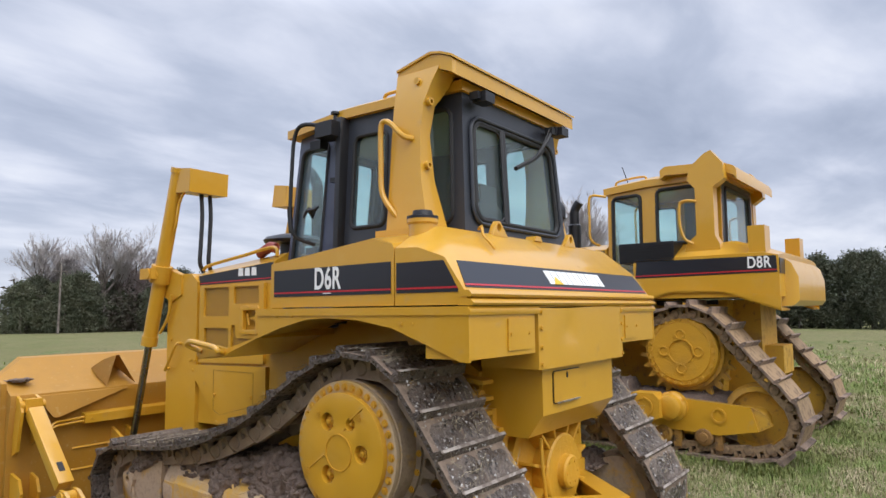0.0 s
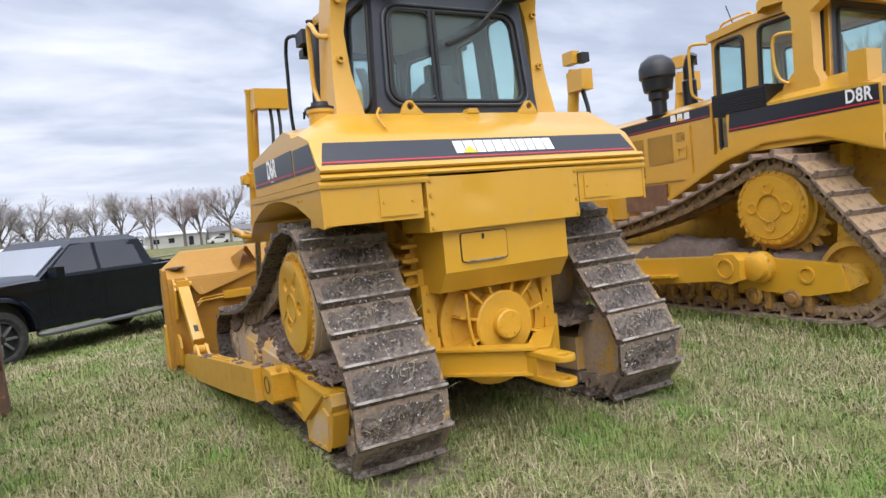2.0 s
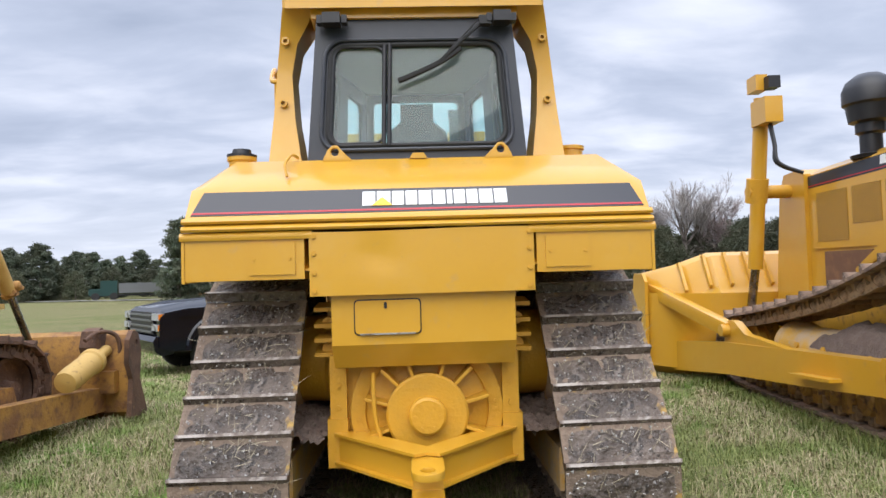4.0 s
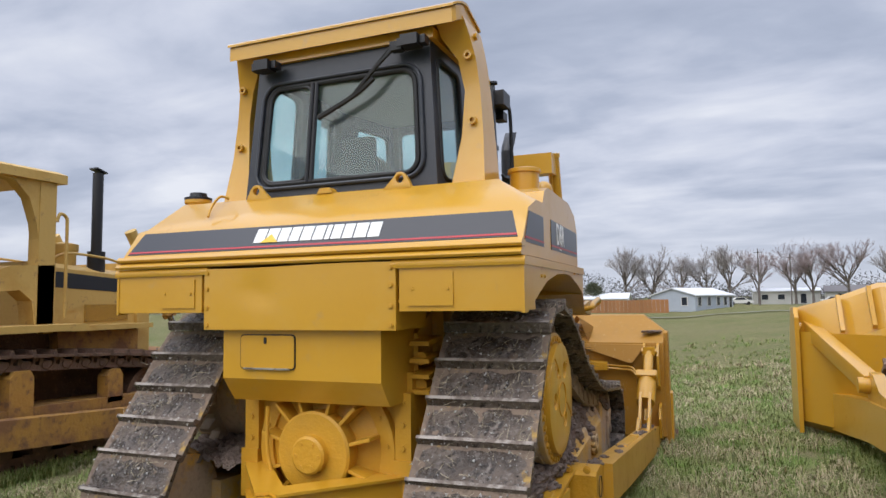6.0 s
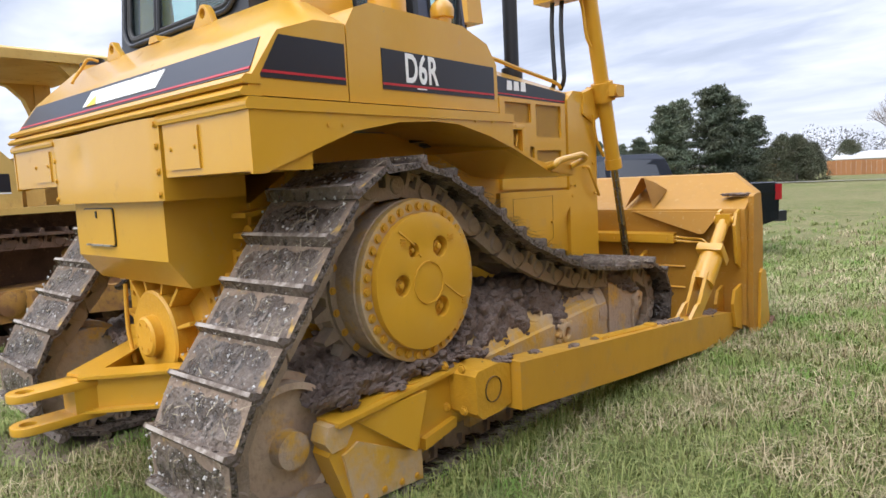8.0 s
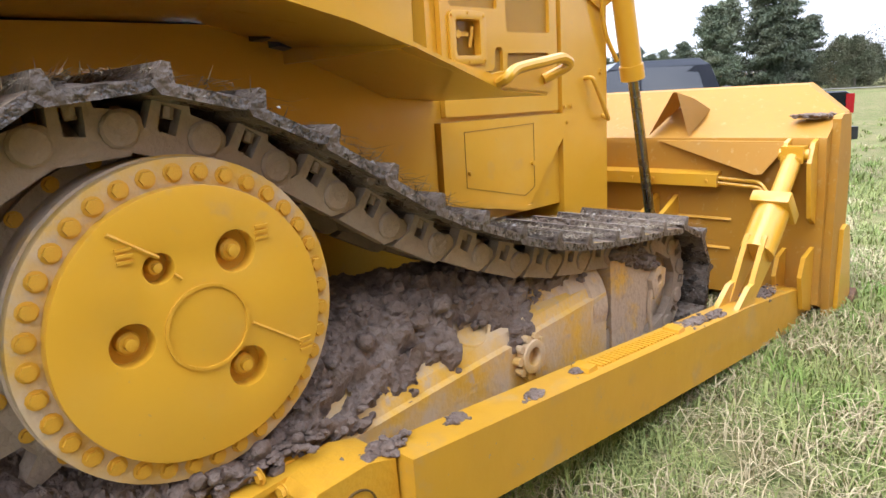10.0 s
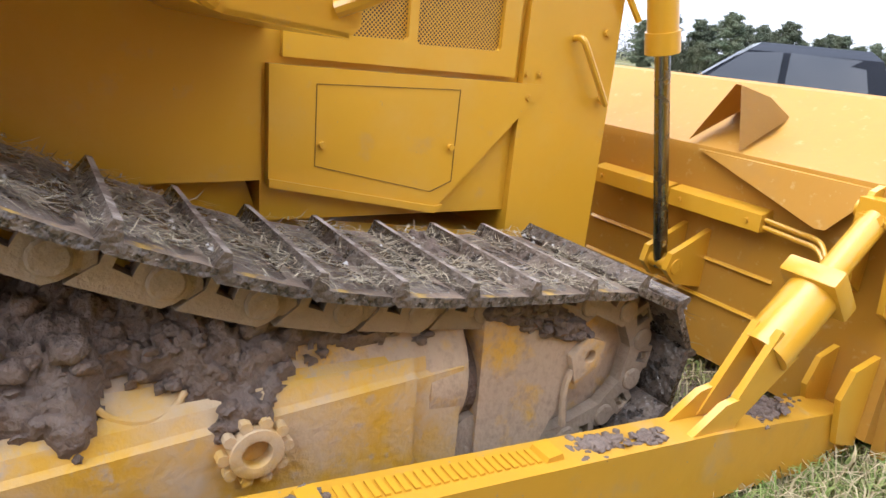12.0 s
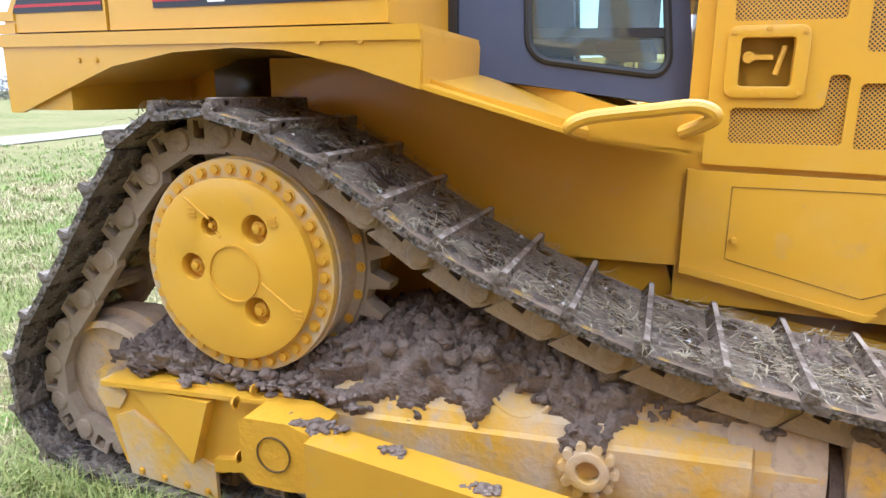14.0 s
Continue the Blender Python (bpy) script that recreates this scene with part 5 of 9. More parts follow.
    prism(bm, [(0.22, 0.40), (0.24, 0.46), (0.32, 0.465), (0.36, 0.42), (0.32, 0.36), (0.25, 0.355)], s * 1.10, s * 1.19)
    part("lug", bm, YELLOW_DUSTY, rf, bevel=0.012)
    # idlers and rollers
    for name, y, z, r in (("rear_idler", 0.155, 0.375, 0.255), ("front_idler", 3.07, 0.39, 0.252)):
        bm = bmesh.new()
        lathe(bm, [(-0.13, r * 0.86), (-0.125, r), (-0.05, r), (-0.045, r * 1.12), (0.045, r * 1.12), (0.05, r), (0.125, r), (0.13, r * 0.9), (0.10, r * 0.86), (0.098, r * 0.3), (0.15, r * 0.28), (0.155, r * 0.1)], (s * 0.935, y, z), seg=44)
        if s < 0:
            bmesh.ops.transform(bm, matrix=Matrix.Translation((2 * s * 0.935, 0, 0)) @ Matrix.Diagonal((-1, 1, 1, 1)), verts=bm.verts)
        part(name, bm, CLAY, rf, "idler wheel caked in clay")
    for i in range(7):
        bm = bmesh.new()
        lathe(bm, [(-0.16, 0.05), (-0.155, 0.085), (-0.10, 0.088), (-0.095, 0.105), (-0.06, 0.105), (-0.055, 0.088), (0.055, 0.088), (0.06, 0.105), (0.095, 0.105), (0.10, 0.088), (0.155, 0.085), (0.16, 0.05)], (s * 0.935, 0.62 + i * 0.34, 0.245), seg=20)
        part("track_roller", bm, LINK, rf)

# the machine stands turned by a hair
D6.matrix_world = Matrix.Rotation(-0.0131, 4, "Z")

# ---- cab of the near bulldozer ----
cab = new("cab")
cab.parent = D6
T = 0.045
zb, zt = 2.06, 2.93
B = {"rl": (-0.63, 0.41), "rr": (0.63, 0.41), "sl": (-0.625, 1.42), "sr": (0.625, 1.42), "fl": (-0.44, 2.13), "fr": (0.44, 2.13)}
TOPS = {"rl": (-0.57, 0.465), "rr": (0.57, 0.465), "sl": (-0.58, 1.40), "sr": (0.58, 1.40), "fl": (-0.42, 2.02), "fr": (0.42, 2.02)}


def cab_quad(a, b, z0=zb, z1=zt, t0=0.0, t1=1.0):
    """A strip of wall between two corners, from t0 to t1 along it."""
    k = lambda c, z: Vector((*B[c], zb)).lerp(Vector((*TOPS[c], zt)), (z - zb) / (zt - zb))
    p, q, r, u = k(a, z0), k(b, z0), k(b, z1), k(a, z1)
    return [p.lerp(q, t0), p.lerp(q, t1), u.lerp(r, t1), u.lerp(r, t0)]


# rear wall, sliding window in two panes
rear_q = cab_quad("rl", "rr")
rw = glazed(cab, rear_q, (0.085, 0.13, 0.915, 0.815), 0.09, T, CABGREY, GLASS, 0.016, "rear_wall", "dark grey rear wall with sliding window")
nrm = panel_normal(rear_q)
bm = bmesh.new()
loop_tube(bm, [p + nrm * 0.012 for p in round_hole(rear_q, (0.055, 0.10, 0.945, 0.845), 0.11, 6)[0]], 0.012)
part("window_surround", bm, CABGREY, rw)
bm = bmesh.new()
a, b = on_quad(rear_q, 0.355, 0.13) + nrm * 0.008, on_quad(rear_q, 0.36, 0.815) + nrm * 0.008
for dx in (-0.014, 0.016):
    rod(bm, a + Vector((dx, 0, 0)), b + Vector((dx, 0, 0)), 0.014, seg=8)
part("window_bar", bm, BLACK, rw)
bm = bmesh.new()
loop_tube(bm, [p + nrm * 0.004 for p in round_hole(rear_q, (0.10, 0.145, 0.35, 0.80), 0.07, 6)[0]], 0.009)
part("sash", bm, BLACK, rw)
# wiper
bm = bmesh.new()
w0, w1, w2 = Vector((0.40, 0.385, 2.88)), Vector((0.16, 0.375, 2.66)), Vector((-0.10, 0.385, 2.535))
tube(bm, [w0, Vector((0.30, 0.37, 2.79)), w1], 0.011, 6)
tube(bm, [Vector((0.26, 0.385, 2.72)), w1 + Vector((-0.02, 0.01, -0.02)), w2], 0.016, 6)
tube(bm, [w0 + Vector((-0.03, 0, 0.01)), Vector((0.24, 0.37, 2.75)), w1 + Vector((-0.04, 0, -0.03))], 0.005, 6)
box(bm, 0.37, 0.44, 0.365, 0.42, 2.855, 2.905)
part("wiper", bm, RUBBER, rw, "black window wiper")
for x in (-0.47, 0.50):
    bm = bmesh.new()
    box(bm, x - 0.05, x + 0.05, 0.33, 0.42, 2.86, 2.92)
    box(bm, x - 0.085, x - 0.055, 0.36, 0.42, 2.87, 2.915)
    box(bm, x + 0.055, x + 0.085, 0.36, 0.42, 2.87, 2.915)
    part("work_lamp", bm, BLACK, cab, "small black work lamp", bevel=0.008)
# side walls and doors
for s in SIDES:
    a, b = ("rr", "sr") if s > 0 else ("sl", "rl")
    t = (lambda u0, u1: (u0, u1)) if s > 0 else (lambda u0, u1: (1 - u1, 1 - u0))
    u0, u1 = t(0.0, 0.52)
    glazed(cab, cab_quad(a, b, t0=u0, t1=u1), (0.16, 0.10, 0.88, 0.90) if s > 0 else (0.12, 0.10, 0.84, 0.90), 0.07, T, CABGREY, GLASS, 0.014, "side_wall")
    u0, u1 = t(0.52, 1.0)
    glazed(cab, cab_quad(a, b, t0=u0, t1=u1), (0.18, 0.14, 0.80, 0.84) if s > 0 else (0.20, 0.14, 0.82, 0.84), 0.05, T, CABGREY, GLASS, 0.014, "side_wall")
    a, b = ("sr", "fr") if s > 0 else ("fl", "sl")
    q = cab_quad(a, b, 1.45, zt)
    off = panel_normal(q) * 0.012
    q = [p + off for p in q]
    q[0 if s > 0 else 1].z += 0.10
    door = glazed(cab, q, (0.30, 0.062, 0.90, 0.92) if s > 0 else (0.10, 0.062, 0.70, 0.92), 0.07, T, DOORGREY, GLASS, 0.014, "door", "blue-grey cab door with tall window")
    bm = bmesh.new()
    c0, c1 = Vector((s * 0.643, 1.405, 1.57)), Vector((s * 0.60, 1.40, 2.93))
    box(bm, -0.025, 0.025, -0.05, 0.05, 0, (c1 - c0).length, Matrix.Translation(c0) @ (c1 - c0).to_track_quat("Z", "Y").to_matrix().to_4x4())
    part("door_post", bm, BLACK, cab, bevel=0.006)
    bm = bmesh.new()
    box(bm, s * 0.625, s * 0.665, 1.43, 1.48, 1.6, 1.63)
    box(bm, s * 0.61, s * 0.655, 1.43, 1.48, 2.5, 2.53)
    part("hinge", bm, BLACK, door)
    # long black door rail and lamp block at the front corner
    bm = bmesh.new()
    rx = 0.67 if s > 0 else 0.75
    tube(bm, [(s * 0.62, 1.45, 2.86), (s * (rx - 0.01), 1.62, 2.90), (s * rx, 1.72, 2.84), (s * rx, 1.75, 2.6), (s * rx, 1.76, 2.3), (s * (rx - 0.02), 1.74, 2.16), (s * 0.62, 1.66, 2.10)], 0.014, 8)
    part("door_rail", bm, BLACK, cab, "black bent door rail")
    bm = bmesh.new()
    box(bm, s * 0.58, s * 0.72, 1.40, 1.56, 2.80, 2.90)
    box(bm, s * 0.60, s * 0.67, 1.56, 1.66, 2.74, 2.80)
    rod(bm, (s * 0.63, 1.46, 2.90), (s * 0.63, 1.46, 2.97), 0.012, seg=8)
    rod(bm, (s * 0.63, 1.46, 2.965), (s * 0.63, 1.46, 2.98), 0.03, seg=12)
    part("lamp_block", bm, BLACK, cab, "black lamp block", bevel=0.008)
    bm = bmesh.new()
    for k in range(5):
        y0 = 1.62 + 0.012 * k
        tube(bm, [(s * 0.63, y0, 2.36 - 0.02 * k), (s * (0.66 + 0.01 * (k % 2)), y0 + 0.02, 2.33), (s * 0.66, y0 + 0.06, 2.35 - 0.015 * k)], 0.010, 6)
    part("door_handle", bm, BLACK, door, "black door handle")
# front wall
glazed(cab, cab_quad("fr", "fl", 1.9, zt), (0.08, 0.10, 0.92, 0.92), 0.05, T, CABGREY, GLASS, 0.012, "front_wall")
# floor, dash, seat
bm = bmesh.new()
prism(bm, [(-0.60, 0.45), (0.60, 0.45), (0.60, 1.42), (0.48, 2.1), (-0.48, 2.1), (-0.60, 1.42)], 1.68, 1.71, "z")
part("floor", bm, BLACK, cab)
bm = bmesh.new()
box(bm, -0.36, 0.36, 1.86, 2.05, 1.64, 2.12)
part("dashboard", bm, BLACK, cab, bevel=0.03)
for s in SIDES:
    bm = bmesh.new()
    box(bm, s * 0.34, s * 0.56, 0.75, 1.35, 1.71, 2.02)
    part("armrest_console", bm, SEAT, cab, bevel=0.04)
seat = new("seat")
seat.parent = cab
bm = bmesh.new()
box(bm, -0.23, 0.23, 0.80, 1.30, 1.80, 1.97)
part("cushion", bm, SEAT, seat, bevel=0.05)
bm = bmesh.new()
loft(bm, [[(x * w, 0.80 - 0.07 * (z - 2.0) + dy, z) for x, dy in ((-1, 0), (1, 0), (1, -0.12), (-1, -0.12))] for z, w in ((1.92, 0.20), (2.15, 0.205), (2.30, 0.175), (2.36, 0.10))])
part("backrest", bm, SEAT, seat, bevel=0.03)
bm = bmesh.new()
box(bm, -0.10, 0.10, 0.655, 0.725, 2.36, 2.47)
part("headrest", bm, SEAT, seat, bevel=0.03)
bm = bmesh.new()
prism(bm, [(-0.54, 0.48), (0.54, 0.48), (0.55, 1.40), (0.39, 1.98), (-0.39, 1.98), (-0.55, 1.40)], 2.895, 2.918, "z")
part("headliner", bm, LINING, cab, "pale grey headliner")
# cab roof and the roll-over frame
bm = bmesh.new()
loft(bm, [[(-0.60, 0.44, z), (0.60, 0.44, z), (0.62, 1.42, z), (0.50, 2.10, z), (-0.50, 2.10, z), (-0.62, 1.42, z)] for z in (2.925, 2.985)] + [[(-0.54, 0.5, 3.02), (0.54, 0.5, 3.02), (0.55, 1.40, 3.02), (0.44, 2.0, 3.01), (-0.44, 2.0, 3.01), (-0.55, 1.40, 3.02)]])
part("cab_roof", bm, YELLOW, cab, "yellow cab roof", bevel=0.015)
for s in SIDES:
    bm = bmesh.new()
    tube(bm, [(s * 0.50, 0.84, 3.01), (s * 0.50, 0.86, 3.06), (s * 0.50, 1.0, 3.065), (s * 0.50, 1.12, 3.06), (s * 0.50, 1.13, 3.01)], 0.012, 8)
    part("roof_rail", bm, YELLOW, cab)
rops = new("roll_over_frame")
rops.parent = D6
bm = bmesh.new()
zl = lambda y: 3.05 + 0.062 * min(1.0, max(0.0, (y - 0.385) / 0.15)) ** 0.7 - 0.05 * max(0, (y - 0.56) / 0.24)
rows_ = []
for y, w in ((0.385, 0.735), (0.40, 0.752), (0.43, 0.758), (0.48, 0.76), (0.56, 0.755), (0.80, 0.75)):
    rows_.append([(-w, y, zl(y) - 0.085), (w, y, zl(y) - 0.085), (w, y, zl(y)), (-w, y, zl(y))])
loft(bm, rows_)
part("roof_beam", bm, YELLOW, rops, bevel=0.008)
bm = bmesh.new()
loft(bm, [[(-w - 0.012, y - 0.012, zl(y)), (w + 0.012, y - 0.012, zl(y)), (w + 0.012, y - 0.012, zl(y) + 0.014), (-w - 0.012, y - 0.012, zl(y) + 0.014)] for y, w in ((0.385, 0.735), (0.41, 0.752), (0.48, 0.758), (0.56, 0.755), (0.815, 0.748))])
part("roof_plate", bm, YELLOW, rops)
for s in SIDES:
    bm = bmesh.new()
    rings = []
    for z, x0, x1, y0, y1 in ((2.04, 0.665, 0.875, 0.48, 0.80), (2.12, 0.68, 0.865, 0.50, 0.79), (2.38, 0.72, 0.845, 0.555, 0.785), (2.64, 0.735, 0.825, 0.575, 0.785), (2.82, 0.70, 0.805, 0.565, 0.785), (2.94, 0.62, 0.785, 0.52, 0.785), (3.03, 0.60, 0.765, 0.48, 0.79)):
        rings.append([(s * x0, y0, z), (s * x1, y0, z), (s * x1, y1, z), (s * x0, y1, z)])
    loft(bm, rings)
    post = part("post", bm, YELLOW, rops, bevel=0.01)
    bm = bmesh.new()
    box(bm, s * 0.64, s * 0.905, 0.46, 0.84, 2.045, 2.10)
    part("foot", bm, YELLOW, post, bevel=0.008)
    for y in (0.49, 0.80):
        bolt(post, (s * 0.86, y, 2.09), (0, 0, 1), 0.018)
    for z, x in ((2.462, 0.785), (2.832, 0.765)):
        bm = bmesh.new()
        holed_plate(bm, circle(s * x, z, 0.024, 14), [circle(s * x, z, 0.012, 12)], 0.585, "y", -0.05)
        part("boss", bm, YELLOW, post)
    bm = bmesh.new()
    rod(bm, (s * 0.76, 0.62, 2.96), (s * 0.80, 0.62, 2.96), 0.02, seg=12)
    part("boss", bm, YELLOW, post)
bm = bmesh.new()
tube(bm, [(-0.79, 0.62, 2.62), (-0.87, 0.66, 2.63), (-0.88, 0.74, 2.71), (-0.88, 0.79, 2.735), (-0.88, 0.82, 2.70), (-0.88, 0.82, 2.5), (-0.88, 0.81, 2.32), (-0.86, 0.74, 2.2), (-0.80, 0.70, 2.12)], 0.016, 8)
part("grab_rail", bm, YELLOW, rops, "yellow bent grab rail")
D6.matrix_world = Matrix.Rotation(-0.0131, 4, "Z")

# ---- mud on the running gear ----
def mud_heap(s, parent_matrix):
    """Mud lying over the roller frame, thick inside and torn off in ragged tongues on the outer side."""
    rnd = random.Random(5 + s)
    bm = bmesh.new()
    ny, nx = 300, 80
    front = [(0.58, 0.60), (0.72, 0.64), (0.80, 0.672), (0.90, 0.684), (0.97, 0.67), (1.04, 0.628), (1.09, 0.572), (1.135, 0.50), (1.15, 0.44), (1.15, 0.30)]
    back = [(0.58, 0.54), (0.72, 0.55), (0.86, 0.55), (0.96, 0.54), (1.04, 0.525), (1.10, 0.515), (1.15, 0.505), (1.172, 0.46), (1.172, 0.38), (1.172, 0.28)]
    rows, bare = [], []
    for j in range(ny + 1):
        bare.append(set())
        y = 0.22 + 2.40 * j / ny
        mix = min(1.0, max(0.0, (y - 1.0) / 0.3))
        line = [(a[0] + (b[0] - a[0]) * mix, a[1] + (b[1] - a[1]) * mix) for a, b in zip(back, front)]
        ramp_ = lambda a, b: min(1.0, max(0.0, (y - a) / (b - a)))
        edge = 7.15 - 0.9 * (1 - ramp_(0.90, 1.15)) - 1.9 * ramp_(1.66, 1.72) + 2.2 * ramp_(1.86, 1.92) - 1.7 * ramp_(2.03, 2.12) - 0.4 * ramp_(2.2, 2.6)
        edge += 0.55 * noise.noise((y * 2.3, 1.7 * s, 0)) - 1.0 * math.exp(-((y - 1.57) / 0.07) ** 2)
        row = []
        for i in range(nx + 1):
            f = 8.6 * i / nx
            k = min(int(f), 8)
            t = f - k
            x, z = line[k][0] + (line[k + 1][0] - line[k][0]) * t, line[k][1] + (line[k + 1][1] - line[k][1]) * t
            p = Vector((x * 3, y * 3, z * 3 + s * 2.0))
            lumps = 0.6 + 0.7 * noise.noise(p * 1.6) + 0.5 * abs(noise.noise(p * 5.0)) + 0.5 * abs(noise.noise(p * 8.0)) + 0.32 * abs(noise.noise(p * 17.0)) + 0.16 * noise.noise(p * 38.0)
            gap = edge - f + 1.0 * noise.noise((y * 7, f * 1.1, 4.0 * s)) + 0.7 * noise.noise((y * 18, f * 2.6, 9.0)) + 0.45 * noise.noise((y * 42, f * 6.0, 1.0))
            body = min(1.0, max(0.0, gap * 0.5))
            th = -0.012 + 0.022 * min(1.0, max(0.0, gap * 2.4)) + body * (0.012 + 0.075 * lumps + 0.03 * math.exp(-((y - 1.5) / 0.4) ** 2) * max(0.0, 1 - f / 5))
            hole = noise.noise((y * 4.5, f * 0.9, 7.0 * s)) + 0.30 * noise.noise((y * 22, f * 3, 2.0)) + 0.15 * noise.noise((y * 60, f * 9, 2.0))
            if f > 5.5:
                th = min(th, -0.012 + 0.12 * max(0.0, 0.60 - hole))
            if y < 0.40:
                th -= (0.40 - y) * 0.35
            if th < 0.004:
                bare[j].add(i)
            d = Vector((x - 0.86, 0, z - 0.28)).normalized()
            crumb = (noise.noise_vector(p * 9.0) * 0.016 + noise.noise_vector(p * 21.0) * 0.008) * body
            row.append(bm.verts.new((s * (x + d.x * th + crumb.x), y + crumb.y, z + d.z * th + crumb.z)))
        rows.append(row)
    for j in range(ny):
        a, b = rows[j], rows[j + 1]
        for i in range(nx):
            if not all((i in bare[j], i + 1 in bare[j], i in bare[j + 1], i + 1 in bare[j + 1])):
                bm.faces.new((a[i], a[i + 1], b[i + 1], b[i]))
    places = []
    for _ in range(330):
        j, i = rnd.randrange(6, ny - 4), rnd.randrange(2, int(nx * 0.80))
        if i in bare[j]:
            continue
        c = rows[j][i].co
        places.append((c.x, c.y, c.z - 0.003))
    clods(bm, places, 0.015, 11 + s)
    big = []
    for _ in range(190):
        j, i = rnd.randrange(60, 250), rnd.randrange(4, int(nx * 0.62))
        if i not in bare[j]:
            c = rows[j][i].co
            big.append((c.x, c.y, c.z - 0.008))
    clods(bm, big, 0.027, 51 + s)
    ob = part("mud_heap", bm, MUD, None, smooth=75)
    ob.matrix_world = parent_matrix
    return tagged(ob, "heap of dark brown mud clods on the roller frame", "mud", kind="stuff")


for s in SIDES:
    mud_heap(s, D6.matrix_world)
    rnd = random.Random(70 + s)
    # small clumps left on arm, blade and fork
    for cx, cy, cz, rx, ry, k in ((1.38, 3.62, 0.275, 0.06, 0.14, 70), (1.375, 2.87, 0.354, 0.035, 0.085, 40), (1.40, 3.04, 0.338, 0.03, 0.05, 24), (1.34, 2.04, 0.430, 0.025, 0.05, 16),
                                  (1.31, 1.45, 0.482, 0.02, 0.04, 9), (1.29, 1.20, 0.507, 0.03, 0.07, 26), (1.36, 1.74, 0.456, 0.02, 0.05, 12), (1.42, 4.24, 1.13, 0.07, 0.05, 70), (1.13, 0.98, 0.55, 0.06, 0.14, 60)):
        bm = bmesh.new()
        size, flat, k = 0.0115, 0.7, k * 4
        clods(bm, [(s * (cx + rnd.gauss(0, rx * 0.5)), cy + rnd.gauss(0, ry * 0.5), cz + rnd.uniform(-0.012, 0.004)) for _ in range(k)], size, int(cy * 100), flat)
        ob = part("mud_clump", bm, MUD, None, smooth=60)
        ob.matrix_world = D6.matrix_world
        tagged(ob, "small clump of dark mud stuck on yellow steel", "mud", kind="stuff")
    # mud on the idler fork, hanging over its outer edge
    bm = bmesh.new()
    places = []
    for _ in range(520):
        y = rnd.uniform(2.66, 3.06)
        top = 0.675 if y < 2.86 else 0.675 - (y - 2.86) * 0.72
        if rnd.random() < 0.6:
            places.append((s * rnd.uniform(0.92, 1.105), y, top + rnd.uniform(-0.008, 0.022)))
        else:
            hang = 0.085 * math.exp(-((y - 2.86) / 0.13) ** 2) + 0.02 + 0.03 * noise.noise((y * 14, s, 0))
            places.append((s * rnd.uniform(1.098, 1.112), y, top - rnd.uniform(0.0, max(0.01, hang))))
    clods(bm, places, 0.019, 31 + s, 0.9)
    ob = part("mud_heap", bm, MUD, None, smooth=60)
    ob.matrix_world = D6.matrix_world
    tagged(ob, "crumbly brown mud lying over the idler fork", "mud", kind="stuff")


def trodden_soil(s, width):
    """Bare dark soil pressed out beside a track, with a ragged edge."""
    bm = bmesh.new()
    ny, nx = 190, 44
    rows = []
    for j in range(ny + 1):
        y = -0.45 + 4.75 * j / ny
        row = []
        for i in range(nx + 1):
            x = 0.52 + (width + 0.35) * i / nx
            w = Vector((s * x, y, 0.0))
            p = Vector((x, y, 6.0 * s))
            reach = 0.62 + width + 0.16 * noise.noise(p * 1.3) + 0.10 * noise.noise(p * 4.5) - 0.22 * max(0.0, -0.1 - y) - 0.15 * max(0.0, y - 3.6)
            body = min(1.0, max(0.0, (reach - x) * 6.0)) * min(1.0, max(0.0, (y + 0.38 + 0.1 * noise.noise((x * 5, 2.0, s))) * 5.0))
            th = -0.014 + body * (0.030 + 0.018 * noise.noise(p * 5.0) + 0.016 * abs(noise.noise(p * 13.0)) + 0.010 * noise.noise(p * 30.0))
            row.append(bm.verts.new((w.x, y, ground_height(w.x, y) + th)))
        rows.append(row)
    for a, b in zip(rows, rows[1:]):
        for i in range(nx):
            bm.faces.new((a[i], a[i + 1], b[i + 1], b[i]))
    ob = part("trodden_soil", bm, MUD, None, smooth=80)
    return tagged(ob, "bare dark soil pressed out beside the track", "soil", kind="stuff")


trodden_soil(-1, 0.95)
trodden_soil(1, 0.66)

# ---- the larger bulldozer beside it ----
D8 = empty("bulldozer", "larger yellow bulldozer with enclosed cab and rust-brown tracks on grass", "bulldozer", "bulldozers parked on the grass")
SHOE8 = material("rusty_clay_track_shoe", (0.27, 0.19, 0.14), 0.75, layers=((7.0, 0.45, 0.66, (0.10, 0.07, 0.055), 0.85), (40.0, 0.6, 0.72, (0.34, 0.27, 0.22), 0.7)), bump=0.5, bump_scale=60, random_tint=0.2)
LINK8 = material("clay_brown_chain", (0.30, 0.20, 0.11), 0.85, layers=((12.0, 0.5, 0.7, (0.11, 0.07, 0.045), 0.9),), bump=0.4, random_tint=0.12)
YDIRT = material("yellow_paint_with_brown_dirt", (0.55, 0.305, 0.03), 0.55, layers=((3.5, 0.50, 0.70, (0.34, 0.19, 0.05), 0.8), (14.0, 0.58, 0.74, (0.20, 0.11, 0.05), 0.9)), bump=0.2, bump_scale=40)
BROWN8 = material("brown_dirt_over_yellow_castings", (0.26, 0.135, 0.04), 0.8, layers=((5.0, 0.42, 0.62, (0.44, 0.235, 0.04), 0.65), (12.0, 0.52, 0.66, (0.11, 0.065, 0.04), 0.9)), bump=0.4, bump_scale=40)
